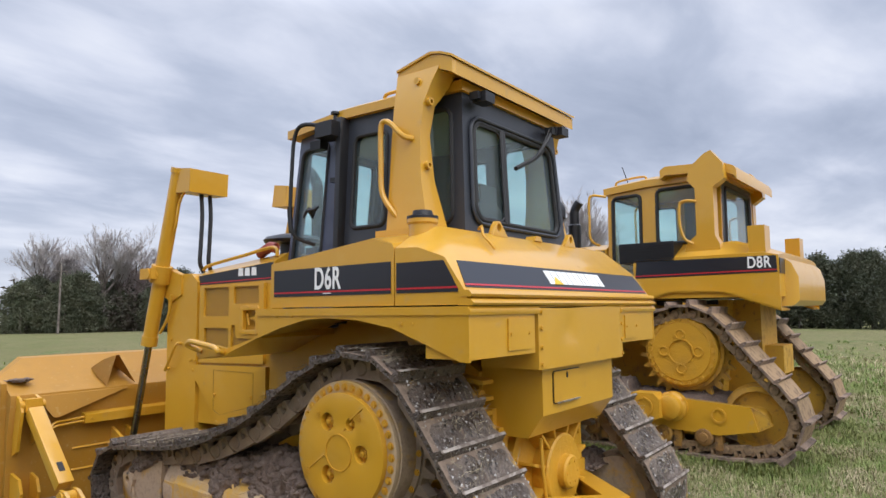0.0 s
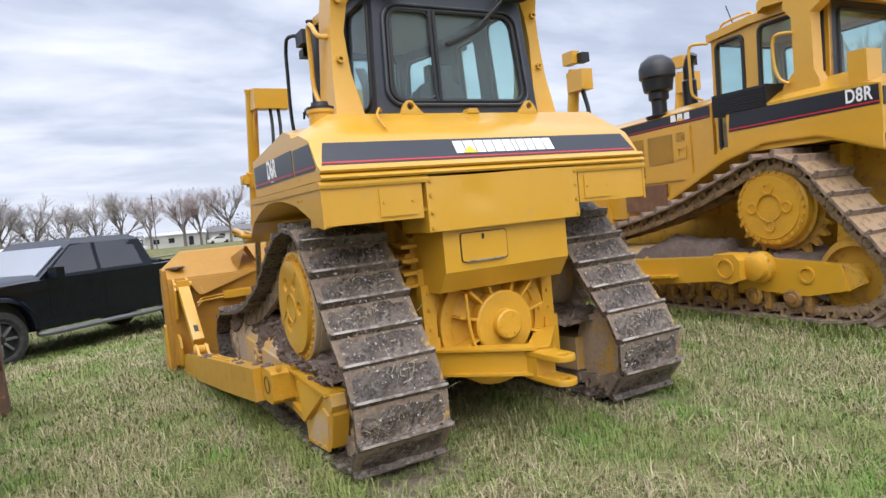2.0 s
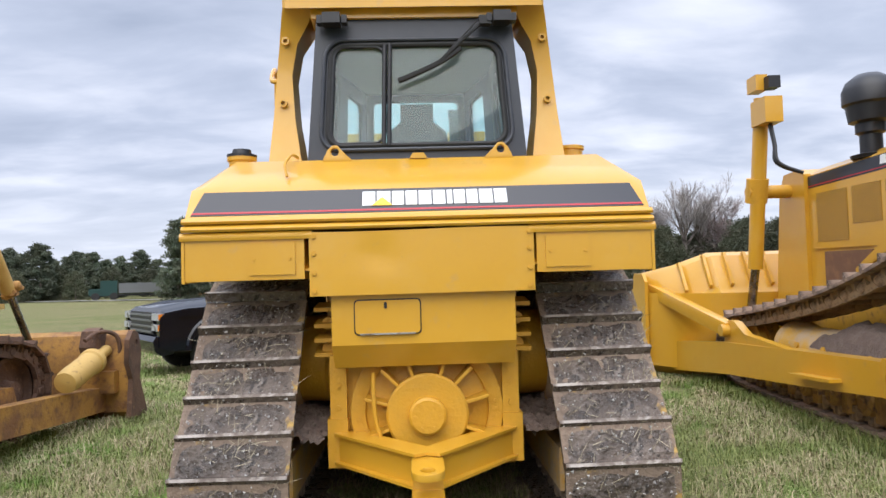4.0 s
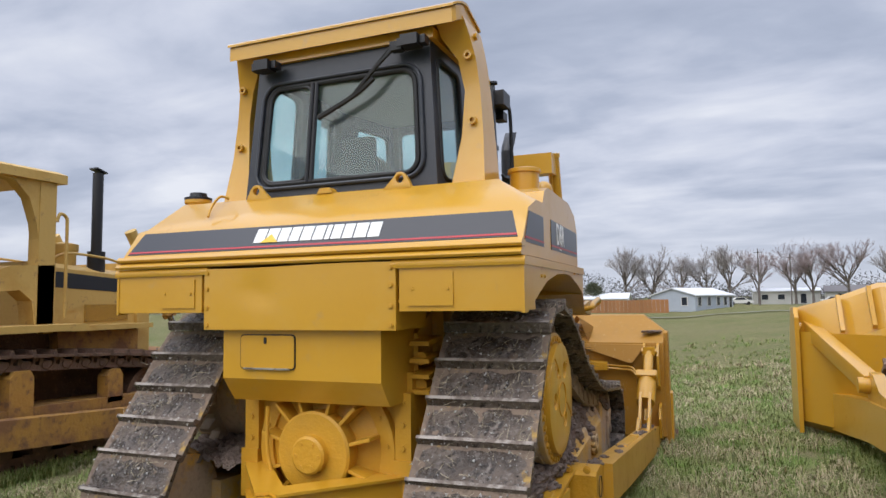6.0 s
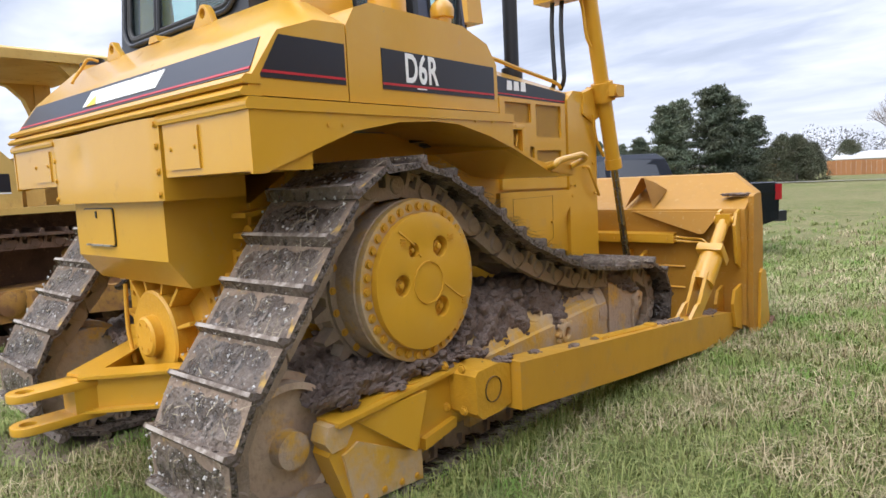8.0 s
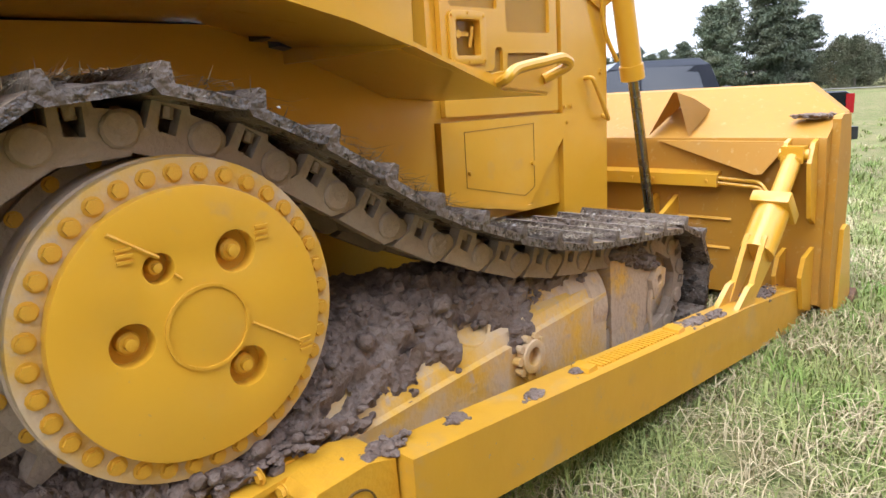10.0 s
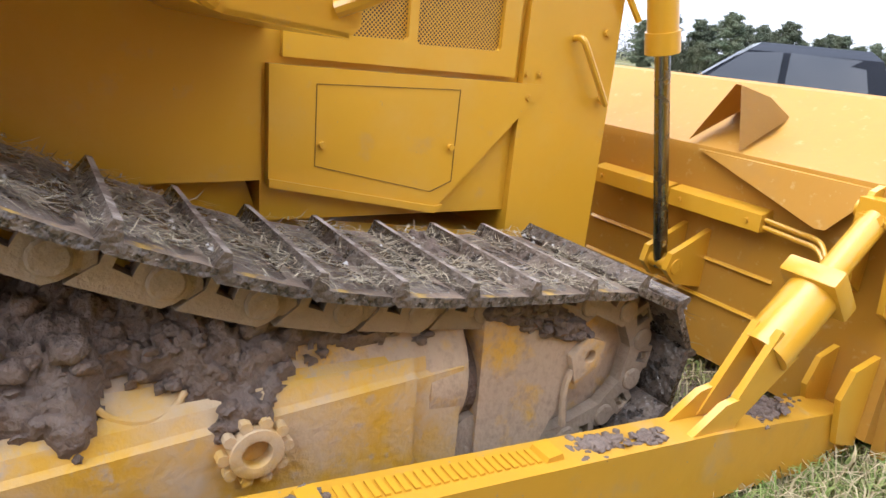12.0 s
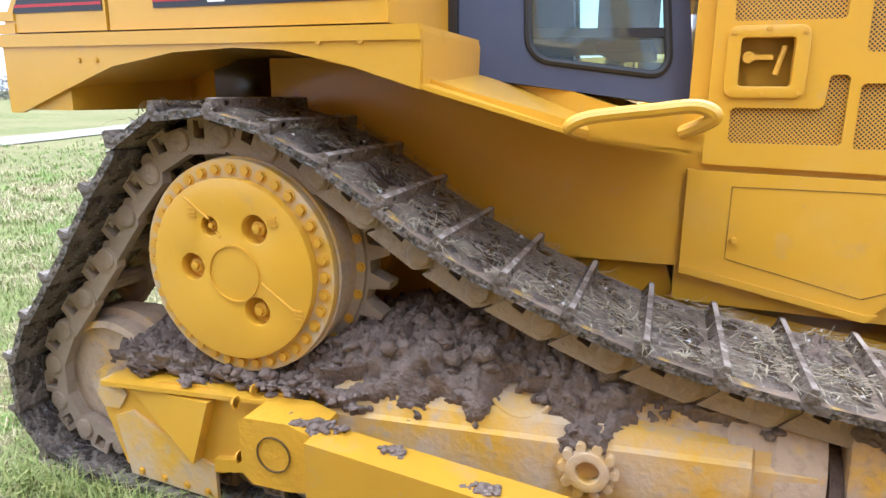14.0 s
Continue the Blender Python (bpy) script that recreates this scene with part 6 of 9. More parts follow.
LOOP8 = [(0.40, 1.535), (0.15, 1.51), (-0.05, 1.39), (-0.20, 1.20), (-0.45, 0.90), (-0.66, 0.66), (-0.74, 0.45), (-0.66, 0.21), (-0.42, 0.08), (0.0, 0.05), (1.0, 0.05), (2.0, 0.05), (3.0, 0.05), (3.5, 0.08), (3.76, 0.22), (3.84, 0.45),
         (3.74, 0.66), (3.5, 0.755), (3.0, 0.83), (2.4, 0.935), (1.84, 1.055), (1.5, 1.15), (1.13, 1.27), (0.75, 1.42)][::-1]
HUB8 = (0.36, 1.07)
for s in SIDES:
    crawler_track(D8, LOOP8, s * 1.03, 0.56, 0.216, 0.06, SHOE8, LINK8)
    fd = new("final_drive")
    fd.parent = D8
    bm = bmesh.new()
    lathe(bm, [(s * 0.80, 0.34), (s * 1.10, 0.37), (s * 1.12, 0.40), (s * 1.13, 0.40)], (0, *HUB8), seg=48)
    part("drum", bm, YDIRT, fd)
    bm = bmesh.new()
    lathe(bm, [(s * 1.12, 0.37), (s * 1.20, 0.36), (s * 1.22, 0.34), (s * 1.225, 0.30), (s * 1.235, 0.295), (s * 1.236, 0.13), (s * 1.228, 0.125), (s * 1.228, 0.01)], (0, *HUB8), seg=48)
    cv = part("cover", bm, YELLOW_SOFT, fd)
    for i in range(28):
        a = 2 * math.pi * i / 28
        bolt(cv, (s * 1.222, HUB8[0] + 0.325 * math.cos(a), HUB8[1] + 0.325 * math.sin(a)), (s, 0, 0), 0.017)
    for i in range(4):
        a = math.pi / 2 * i
        bm = bmesh.new()
        lathe(bm, [(s * 1.234, 0.055), (s * 1.248, 0.055), (s * 1.249, 0.042), (s * 1.238, 0.038), (s * 1.238, 0.005)], (0, HUB8[0] + 0.175 * math.cos(a), HUB8[1] + 0.175 * math.sin(a)), seg=16)
        part("boss", bm, YELLOW_SOFT, cv)
    bm = bmesh.new()
    holed_plate(bm, circle(*HUB8, 0.132, 32), [circle(*HUB8, 0.12, 32)], s * 1.235, "x", s * 0.012)
    part("ridge", bm, YELLOW_SOFT, cv)
    bm = bmesh.new()
    gear(bm, HUB8, 0.43, 0.50, 26, s * 0.99, s * 1.06)
    part("sprocket", bm, YDIRT, fd, "dirty toothed sprocket")
    rf = new("roller_frame")
    rf.parent = D8
    bm = bmesh.new()
    prism(bm, [(-0.2, 0.30), (-0.2, 0.50), (3.0, 0.52), (3.0, 0.24), (0.3, 0.24)], s * 0.85, s * 1.20)
    part("beam", bm, YDIRT, rf, bevel=0.02)
    bm = bmesh.new()
    prism(bm, [(-0.36, 0.34), (-0.30, 0.56), (0.66, 0.62), (0.70, 0.30), (0.0, 0.27)], s * 1.20, s * 1.29)
    pl = part("side_plate", bm, YELLOW, rf, bevel=0.012)
    bm = bmesh.new()
    holed_plate(bm, circle(0.0, 0.46, 0.075, 24), [circle(0.0, 0.46, 0.055, 24)], s * 1.29, "x", s * 0.015)
    part("ring", bm, YELLOW_SOFT, pl)
    bm = bmesh.new()
    lathe(bm, [(1.0, 0.18), (1.05, 0.20), (2.5, 0.20), (2.55, 0.23), (2.7, 0.23), (2.72, 0.18)], (s * 1.02, 0, 0.52), "y", 32)
    part("recoil_housing", bm, YELLOW_DUSTY, rf, "recoil housing under pale clay")
    for y in (1.35, 1.95, 2.35):
        bolt(rf, (s * 1.21, y, 0.56), (s, 0, 0.3), 0.03)
    for nm, y, z, r in (("rear_idler", -0.33, 0.44, 0.31), ("front_idler", 3.44, 0.45, 0.29)):
        bm = bmesh.new()
        lathe(bm, [(-0.12, r * 0.8), (-0.115, r), (-0.04, r), (-0.035, r * 1.1), (0.035, r * 1.1), (0.04, r), (0.115, r), (0.12, r * 0.85), (0.06, r * 0.80), (0.055, r * 0.35), (0.15, r * 0.3), (0.16, r * 0.1)], (s * 1.03, y, z), seg=40)
        if s < 0:
            bmesh.ops.transform(bm, matrix=Matrix.Translation((2 * s * 1.03, 0, 0)) @ Matrix.Diagonal((-1, 1, 1, 1)), verts=bm.verts)
        part(nm, bm, YDIRT, rf)
    bm = bmesh.new()
    prism(bm, [(-0.47, 0.40), (-0.35, 0.33), (-0.18, 0.38), (-0.16, 0.50), (-0.30, 0.56), (-0.42, 0.50)], s * 1.18, s * 1.27)
    part("idler_yoke", bm, YDIRT, rf, bevel=0.015)
    for i, y in enumerate((0.15, 0.55, 0.95, 1.35, 1.75, 2.15, 2.55, 2.95)):
        bm = bmesh.new()
        lathe(bm, [(-0.17, 0.05), (-0.16, 0.10), (-0.09, 0.10), (-0.085, 0.13), (-0.05, 0.13), (-0.045, 0.10), (0.045, 0.10), (0.05, 0.13), (0.085, 0.13), (0.09, 0.10), (0.16, 0.10), (0.17, 0.05)], (s * 1.03, y, 0.27), seg=18)
        part("track_roller", bm, YDIRT, rf)
        bm = bmesh.new()
        prism(bm, [(y - 0.14, 0.40), (y - 0.12, 0.27), (y - 0.05, 0.18), (y + 0.05, 0.18), (y + 0.12, 0.27), (y + 0.14, 0.40)], s * 1.19, s * 1.25)
        bk = part("roller_bracket", bm, BROWN8, rf, bevel=0.02)
        bm = bmesh.new()
        lathe(bm, [(s * 1.24, 0.095), (s * 1.285, 0.09), (s * 1.30, 0.07), (s * 1.30, 0.045), (s * 1.315, 0.04), (s * 1.315, 0.01)], (0, y, 0.24), seg=18)
        part("end_cap", bm, BROWN8, bk)
        bm = bmesh.new()
        box(bm, s * 1.17, s * 1.27, y - 0.17, y - 0.10, 0.12, 0.34)
        part("guide_guard", bm, BROWN8, bk, bevel=0.015)
    # push arm, trunnion, brace
    arm = new("push_arm")
    arm.parent = D8
    bm = bmesh.new()
    loft(bm, [[(s * x0, y, z0), (s * x1, y, z0), (s * x1, y, z1), (s * x0, y, z1)] for y, z0, z1, x0, x1 in ((0.80, 0.395, 0.63, 1.35, 1.50), (1.8, 0.30, 0.585, 1.35, 1.50), (3.1, 0.20, 0.52, 1.38, 1.53), (4.2, 0.08, 0.42, 1.48, 1.61), (4.72, 0.02, 0.36, 1.54, 1.66))])
    part("beam", bm, YELLOW, arm, bevel=0.02)
    bm = bmesh.new()
    prism(bm, [(0.50, 0.42), (0.50, 0.60), (0.56, 0.66), (0.78, 0.66), (0.82, 0.60), (0.80, 0.40), (0.60, 0.38)], s * 1.31, s * 1.52)
    cp = part("trunnion_cap", bm, YELLOW_SOFT, arm, bevel=0.025)
    bm = bmesh.new()
    holed_plate(bm, circle(0.66, 0.525, 0.095, 28), [circle(0.66, 0.525, 0.078, 28)], s * 1.52, "x", s * 0.015)
    part("cap_ring", bm, YELLOW_SOFT, cp)
    bm = bmesh.new()
    lathe(bm, [(s * 1.27, 0.15), (s * 1.35, 0.15), (s * 1.37, 0.125), (s * 1.43, 0.115), (s * 1.445, 0.09), (s * 1.445, 0.01)], (0, 0.44, 0.52), seg=28)
    ball = part("trunnion", bm, YELLOW_SOFT, arm)
    for i in range(6):
        a = math.pi * (i + 0.5) / 3
        bolt(ball, (s * 1.352, 0.44 + 0.135 * math.cos(a), 0.52 + 0.135 * math.sin(a)), (s, 0, 0), 0.016)
    bm = bmesh.new()
    prism(bm, [(1.80, 0.56), (2.75, 0.63), (2.96, 0.735), (3.08, 0.745), (3.18, 0.69), (3.20, 0.50)], s * 1.42, s * 1.50)
    part("brace_lug", bm, YELLOW, arm, bevel=0.015)
    bm = bmesh.new()
    prism(bm, [(1.25, 0.42), (1.25, 0.445), (1.80, 0.41), (1.80, 0.385)], s * 1.50, s * 1.60)
    part("step", bm, YELLOW, arm, bevel=0.008)
    bm = bmesh.new()
    p, q = Vector((s * 1.48, 3.10, 0.64)), Vector((s * 1.74, 4.74, 1.02))
    d = (q - p).normalized()
    box(bm, -0.06, 0.06, -0.075, 0.075, 0.0, (q - p).length, Matrix.Translation(p) @ d.to_track_quat("Z", "Y").to_matrix().to_4x4())
    rod(bm, p + Vector((-0.1, 0, 0)), p + Vector((0.1, 0, 0)), 0.06)
    rod(bm, q + Vector((-0.1, 0, 0)), q + Vector((0.1, 0, 0)), 0.055)
    part("brace", bm, YELLOW, arm, bevel=0.012)

def mud_bank(s):
    """Dark mud lying on the roller frame of the larger machine, below its sprocket."""
    bm = bmesh.new()
    ny, nx = 110, 26
    rows = []
    for j in range(ny + 1):
        y = -0.15 + 2.35 * j / ny
        row = []
        for i in range(nx + 1):
            f = i / nx
            x = 0.80 + 0.43 * f
            p = Vector((x * 4, y * 4, 3.0 * s))
            bed = 0.52 + math.sqrt(max(0.0, 0.050 - (x - 1.02) ** 2)) if y > 0.95 else 0.63 - 0.2 * max(0.0, f - 0.6)
            cover = min(1.0, max(0.0, (2.15 - y) / 0.5)) * min(1.0, max(0.0, (y + 0.15) / 0.3))
            top = bed - 0.05 + 0.07 * cover + 0.05 * noise.noise(p * 0.8) + 0.03 * noise.noise(p * 2.2) + 0.045 * cover * abs(noise.noise(p * 5.0)) + 0.015 * noise.noise(p * 11.0)
            row.append(bm.verts.new((s * x, y, top + (-0.25 if f > 0.97 else 0.0))))
        rows.append(row)
    for a, b in zip(rows, rows[1:]):
        for i in range(nx):
            bm.faces.new((a[i], a[i + 1], b[i + 1], b[i]))
    ob = part("mud_heap", bm, MUD, None, smooth=70)
    ob.matrix_world = pose(4.5, 0, 0.13, 0, 0, -2.5)
    tagged(ob, "bank of dark mud on the larger machine's roller frame", "mud", kind="stuff")


for s in SIDES:
    mud_bank(s)

# hull, tank, fenders
bm = bmesh.new()
prism(bm, [(0.15, 0.60), (0.05, 1.6), (1.2, 1.6), (1.8, 1.2), (3.4, 0.9), (3.4, 0.5)], -0.58, 0.58)
part("hull", bm, YDIRT, D8, bevel=0.02)
bm = bmesh.new()
loft(bm, [[(-1.02, y, 1.62), (1.02, y, 1.62), (1.02, y, z1), (0.72, y, z2), (-0.72, y, z2), (-1.02, y, z1)] for y, z1, z2 in ((-0.56, 2.03, 2.06), (-0.42, 2.06, 2.12), (-0.10, 2.06, 2.22), (0.92, 2.055, 2.20))])
tank8 = part("rear_tank", bm, YELLOW, D8, bevel=0.015)
for s in SIDES:
    bm = bmesh.new()
    prism(bm, [(-0.545, 1.86), (0.90, 1.845), (0.88, 2.03), (-0.54, 2.025)], s * 1.0205, s * 1.023)
    part("decal_band", bm, DECAL, tank8)
    bm = bmesh.new()
    prism(bm, [(-0.545, 1.878), (0.90, 1.863), (0.90, 1.876), (-0.545, 1.891)], s * 1.0225, s * 1.025)
    part("decal_line", bm, RED, tank8)
    tm = Matrix(((0, 0, s, s * 1.025), (s, 0, 0, -0.38), (0, 1, 0, 1.958), (0, 0, 0, 1)))
    lettering("D8R", 0.16, WHITE, tank8, tm, "model_lettering", "white condensed letters", squeeze=0.72, bold=0.003)
    bm = bmesh.new()
    box(bm, s * 0.46, s * 1.0, -0.568, -0.5605, 1.85, 2.0)
    part("decal_band", bm, DECAL, tank8)
    bm = bmesh.new()
    holed_plate(bm, [(-0.565, 1.63), (-0.565, 1.48), (-0.03, 1.665), (0.50, 1.675), (0.97, 1.55), (1.75, 1.18), (1.75, 1.24), (1.25, 1.55), (0.95, 1.70), (0.3, 1.72)], [], s * 1.01, "x", s * 0.03)
    part("fender_skirt", bm, YELLOW, D8)
    bm = bmesh.new()
    loft(bm, [[(s * 0.65, y, z), (s * 1.04, y, z), (s * 1.04, y, z + 0.02), (s * 0.65, y, z + 0.02)] for y, z in ((-0.565, 1.48), (-0.03, 1.665), (0.50, 1.675), (0.97, 1.55), (1.75, 1.18))])
    part("fender_under", bm, YELLOW, D8)
    bm = bmesh.new()
    box(bm, s * 0.76, s * 0.98, -0.44, -0.28, 2.07, 2.34)
    part("rear_box", bm, YELLOW, D8, bevel=0.012)
# rear block behind the tank
bm = bmesh.new()
loft(bm, [[(-0.80, -0.52, 1.52), (0.92, -0.52, 1.52), (0.92, -0.52, 2.04), (-0.80, -0.52, 2.04)], [(-0.76, -0.62, 1.53), (0.88, -0.62, 1.53), (0.88, -0.62, 1.96), (-0.76, -0.62, 1.96)], [(-0.70, -0.67, 1.58), (0.82, -0.67, 1.58), (0.82, -0.67, 1.82), (-0.70, -0.67, 1.82)]])
part("rear_bumper", bm, YELLOW, D8, bevel=0.015)
bm = bmesh.new()
box(bm, -0.36, 0.36, -0.22, 0.2, 0.60, 1.60)
part("rear_case", bm, YDIRT, D8, bevel=0.03)
bm = bmesh.new()
box(bm, -0.24, 0.24, -0.40, -0.2, 0.80, 1.10)
part("rear_bracket", bm, YDIRT, D8, bevel=0.03)

# cab: yellow frame
cab8 = new("cab")
cab8.parent = D8


def wall8(x0, y0, x1, y1, z0, z1, hole, mat=None, lean=0.05):
    q = [Vector((x0, y0, z0)), Vector((x1, y1, z0)), Vector((x1 * (1 - lean), y1, z1)), Vector((x0 * (1 - lean), y0, z1))]
    return glazed(cab8, q, hole, 0.06, 0.05, mat or YELLOW, GLASS, 0.022)


wall8(-0.66, 0.05, 0.66, 0.05, 2.10, 2.97, (0.10, 0.12, 0.90, 0.86), CABGREY)
for s in SIDES:
    if s > 0:
        wall8(0.68, 0.05, 0.68, 0.82, 2.05, 2.95, (0.08, 0.22, 0.92, 0.92))
        wall8(0.68, 0.82, 0.60, 1.40, 1.55, 2.95, (0.25, 0.10, 0.88, 0.93))
    else:
        wall8(-0.68, 0.82, -0.68, 0.05, 2.05, 2.95, (0.08, 0.22, 0.92, 0.92))
        wall8(-0.60, 1.40, -0.68, 0.82, 1.55, 2.95, (0.12, 0.10, 0.75, 0.93))
    bm = bmesh.new()
    prism(bm, [(0.0, 2.05), (0.02, 2.20), (0.06, 2.28), (0.06, 2.80), (-0.06, 2.88), (-0.05, 3.04), (0.07, 3.20), (0.14, 3.17), (0.30, 3.04), (0.33, 2.90), (0.25, 2.80), (0.25, 2.30), (0.36, 2.20), (0.40, 2.05)], s * 0.76, s * 0.90)
    part("post", bm, YELLOW, cab8, bevel=0.015)
    bm = bmesh.new()
    tube(bm, [(s * 0.90, 0.24, 2.66), (s * 0.96, 0.34, 2.67), (s * 0.96, 0.40, 2.62), (s * 0.96, 0.40, 2.4), (s * 0.95, 0.36, 2.26), (s * 0.93, 0.28, 2.20)], 0.016, 8)
    part("grab_rail", bm, YELLOW, cab8)
    bm = bmesh.new()
    tube(bm, [(s * 0.62, 1.40, 2.88), (s * 0.70, 1.54, 2.90), (s * 0.72, 1.58, 2.84), (s * 0.72, 1.58, 2.6), (s * 0.72, 1.57, 2.36), (s * 0.66, 1.48, 2.28)], 0.016, 8)
    part("grab_rail", bm, YELLOW, cab8)
    bm = bmesh.new()
    box(bm, s * 0.72, s * 1.02, 0.46, 1.08, 2.02, 2.24)
    vent = part("vent_box", bm, BLACK, cab8, "black louvred vent box", bevel=0.01)
    for k in range(7):
        bm = bmesh.new()
        box(bm, s * 1.018, s * 1.032, 0.48, 1.06, 2.04 + k * 0.028, 2.052 + k * 0.028)
        part("louvre", bm, BLACK, vent)
wall8(0.60, 1.40, -0.60, 1.40, 2.0, 2.95, (0.06, 0.10, 0.94, 0.92))
bm = bmesh.new()
box(bm, -0.62, 0.62, 0.15, 1.5, 1.55, 1.6)
part("floor", bm, BLACK, cab8)
bm = bmesh.new()
box(bm, -0.25, 0.25, 0.45, 0.58, 2.0, 2.75)
part("seat", bm, SEAT, cab8, bevel=0.05)
bm = bmesh.new()
loft(bm, [[(-0.68, 0.02, z), (0.68, 0.02, z), (0.68, 0.85, z), (0.60, 1.44, z - 0.03), (-0.60, 1.44, z - 0.03), (-0.68, 0.85, z)] for z in (2.93, 3.01)] + [[(-0.6, 0.1, 3.05), (0.6, 0.1, 3.05), (0.6, 0.8, 3.05), (0.5, 1.36, 3.02), (-0.5, 1.36, 3.02), (-0.6, 0.8, 3.05)]])
part("cab_roof", bm, YELLOW, cab8, bevel=0.02)
bm = bmesh.new()
loft(bm, [[(-0.80, y, z - 0.10), (0.80, y, z - 0.10), (0.80, y, z), (-0.80, y, z)] for y, z in ((-0.16, 2.97), (-0.13, 3.02), (-0.04, 3.06), (0.14, 3.09), (0.60, 3.11), (0.66, 3.07))])
part("roof_beam", bm, YELLOW, cab8, bevel=0.012)
for s in SIDES:
    bm = bmesh.new()
    tube(bm, [(s * 0.5, 0.95, 3.02), (s * 0.5, 0.96, 3.09), (s * 0.5, 1.28, 3.07), (s * 0.5, 1.32, 3.0)], 0.014, 8)
    part("roof_rail", bm, YELLOW, cab8)
bm = bmesh.new()
rod(bm, (-0.5, 1.15, 3.0), (-0.52, 1.22, 3.24), 0.006, seg=6)
part("antenna", bm, BLACK, cab8)

# engine hood, radiator guard, chimneys
eng8 = new("engine_housing")
eng8.parent = D8
bm = bmesh.new()
loft(bm, [[(-0.62, y, 1.0), (0.62, y, 1.0), (0.62, y, z), (0.5, y, z + 0.07), (-0.5, y, z + 0.07), (-0.62, y, z)] for y, z in ((1.42, 2.235), (3.1, 2.175))])
part("hood", bm, YELLOW, eng8, bevel=0.02)
for s in SIDES:
    bm = bmesh.new()
    prism(bm, [(1.44, 2.085), (3.09, 2.045), (3.09, 2.165), (1.44, 2.22)], s * 0.6205, s * 0.623)
    part("decal_band", bm, DECAL, eng8)
    bm = bmesh.new()
    prism(bm, [(1.44, 2.10), (3.09, 2.06), (3.09, 2.07), (1.44, 2.11)], s * 0.6225, s * 0.625)
    part("decal_line", bm, RED, eng8)
    for k, y in enumerate((1.72, 1.82, 1.92)):
        bm = bmesh.new()
        prism(bm, [(y, 2.12), (y + 0.08, 2.118), (y + 0.075, 2.195), (y + 0.005, 2.197)], s * 0.6225, s * 0.626)
        part("decal_block", bm, WHITE, eng8)
    bm = bmesh.new()
    prism(bm, [(1.80, 2.115), (1.92, 2.112), (1.86, 2.155)], s * 0.6265, s * 0.628)
    part("decal_triangle", bm, LOGO, eng8)
    bm = bmesh.new()
    box(bm, s * 0.615, s * 0.64, 1.72, 3.01, 1.43, 2.04)
    dr = part("service_door", bm, YELLOW, eng8, bevel=0.012)
    for y0, y1, z0, z1 in ((1.98, 2.37, 1.64, 1.98), (2.44, 2.92, 1.50, 1.98), (1.80, 1.92, 1.88, 1.98)):
        bm = bmesh.new()
        box(bm, s * 0.638, s * 0.645, y0, y1, z0, z1)
        part("grille", bm, GRILLE, dr, "perforated yellow mesh")
    bm = bmesh.new()
    holed_plate(bm, [(1.78, 1.68), (1.92, 1.68), (1.92, 1.82), (1.78, 1.82)], [[(1.81, 1.71), (1.89, 1.71), (1.89, 1.79), (1.81, 1.79)]], s * 0.64, "x", s * 0.015)
    part("latch_frame", bm, YELLOW, dr)
    bm = bmesh.new()
    box(bm, s * 0.60, s * 0.66, 2.12, 2.80, 1.08, 1.40)
    part("bare_panel", bm, material("bare_rusty_panel", (0.15, 0.07, 0.035), 0.6, layers=((8, 0.45, 0.65, (0.22, 0.11, 0.05), 0.7),)) if s < 0 else bpy.data.materials["bare_rusty_panel"], eng8, "brown rusty lower panel", bevel=0.008)
    # lift cylinder
    lift = new("lift_cylinder")
    lift.parent = D8
    x = s * 1.0
    bm = bmesh.new()
    rod(bm, (x, 3.20, 3.02), (x, 3.50, 1.25), 0.075, seg=24)
    part("barrel", bm, YELLOW, lift)
    bm = bmesh.new()
    rod(bm, (x, 3.50, 1.25), (x, 3.72, 0.55), 0.045, seg=16)
    part("piston_rod", bm, CHROME, lift, "dark chrome rod")
    bm = bmesh.new()
    rod(bm, (x, 3.36, 2.20), (x, 3.42, 1.95), 0.11, seg=20)
    rod(bm, (s * 0.55, 3.39, 2.06), (x + s * 0.10, 3.39, 2.06), 0.07)
    part("yoke", bm, YELLOW_SOFT, lift, bevel=0.01)
    bm = bmesh.new()
    box(bm, x - 0.09, x + 0.09, 2.96, 3.26, 2.72, 2.98)
    part("hose_box", bm, YELLOW, lift, bevel=0.015)
    lamp = new("work_lamp")
    lamp.parent = lift
    bm = bmesh.new()
    box(bm, x - 0.10, x + 0.02, 3.1, 3.3, 3.08, 3.24)
    part("housing", bm, YELLOW, lamp, bevel=0.015)
    bm = bmesh.new()
    box(bm, x - 0.02, x + 0.10, 3.0, 3.14, 3.08, 3.20)
    part("lens", bm, BLACK, lamp, "dark lamp lens", bevel=0.015)
    for k in range(2):
        bm = bmesh.new()
        tube(bm, [(x + 0.02 * k, 3.05 + 0.06 * k, 2.74), (x + 0.02 * k, 2.98 + 0.05 * k, 2.5), (x, 2.92 + 0.04 * k, 2.3), (x - s * 0.2, 2.85, 2.18)], 0.018, 8)
        part("hose", bm, HOSE, lift, "black hydraulic hose")
bm = bmesh.new()
prism(bm, [(3.10, 0.75), (3.10, 2.20), (3.2, 2.26), (3.48, 2.24), (3.58, 2.05), (3.74, 0.75)], -0.66, 0.66)
part("radiator_guard", bm, YELLOW, D8, bevel=0.025)
bm = bmesh.new()
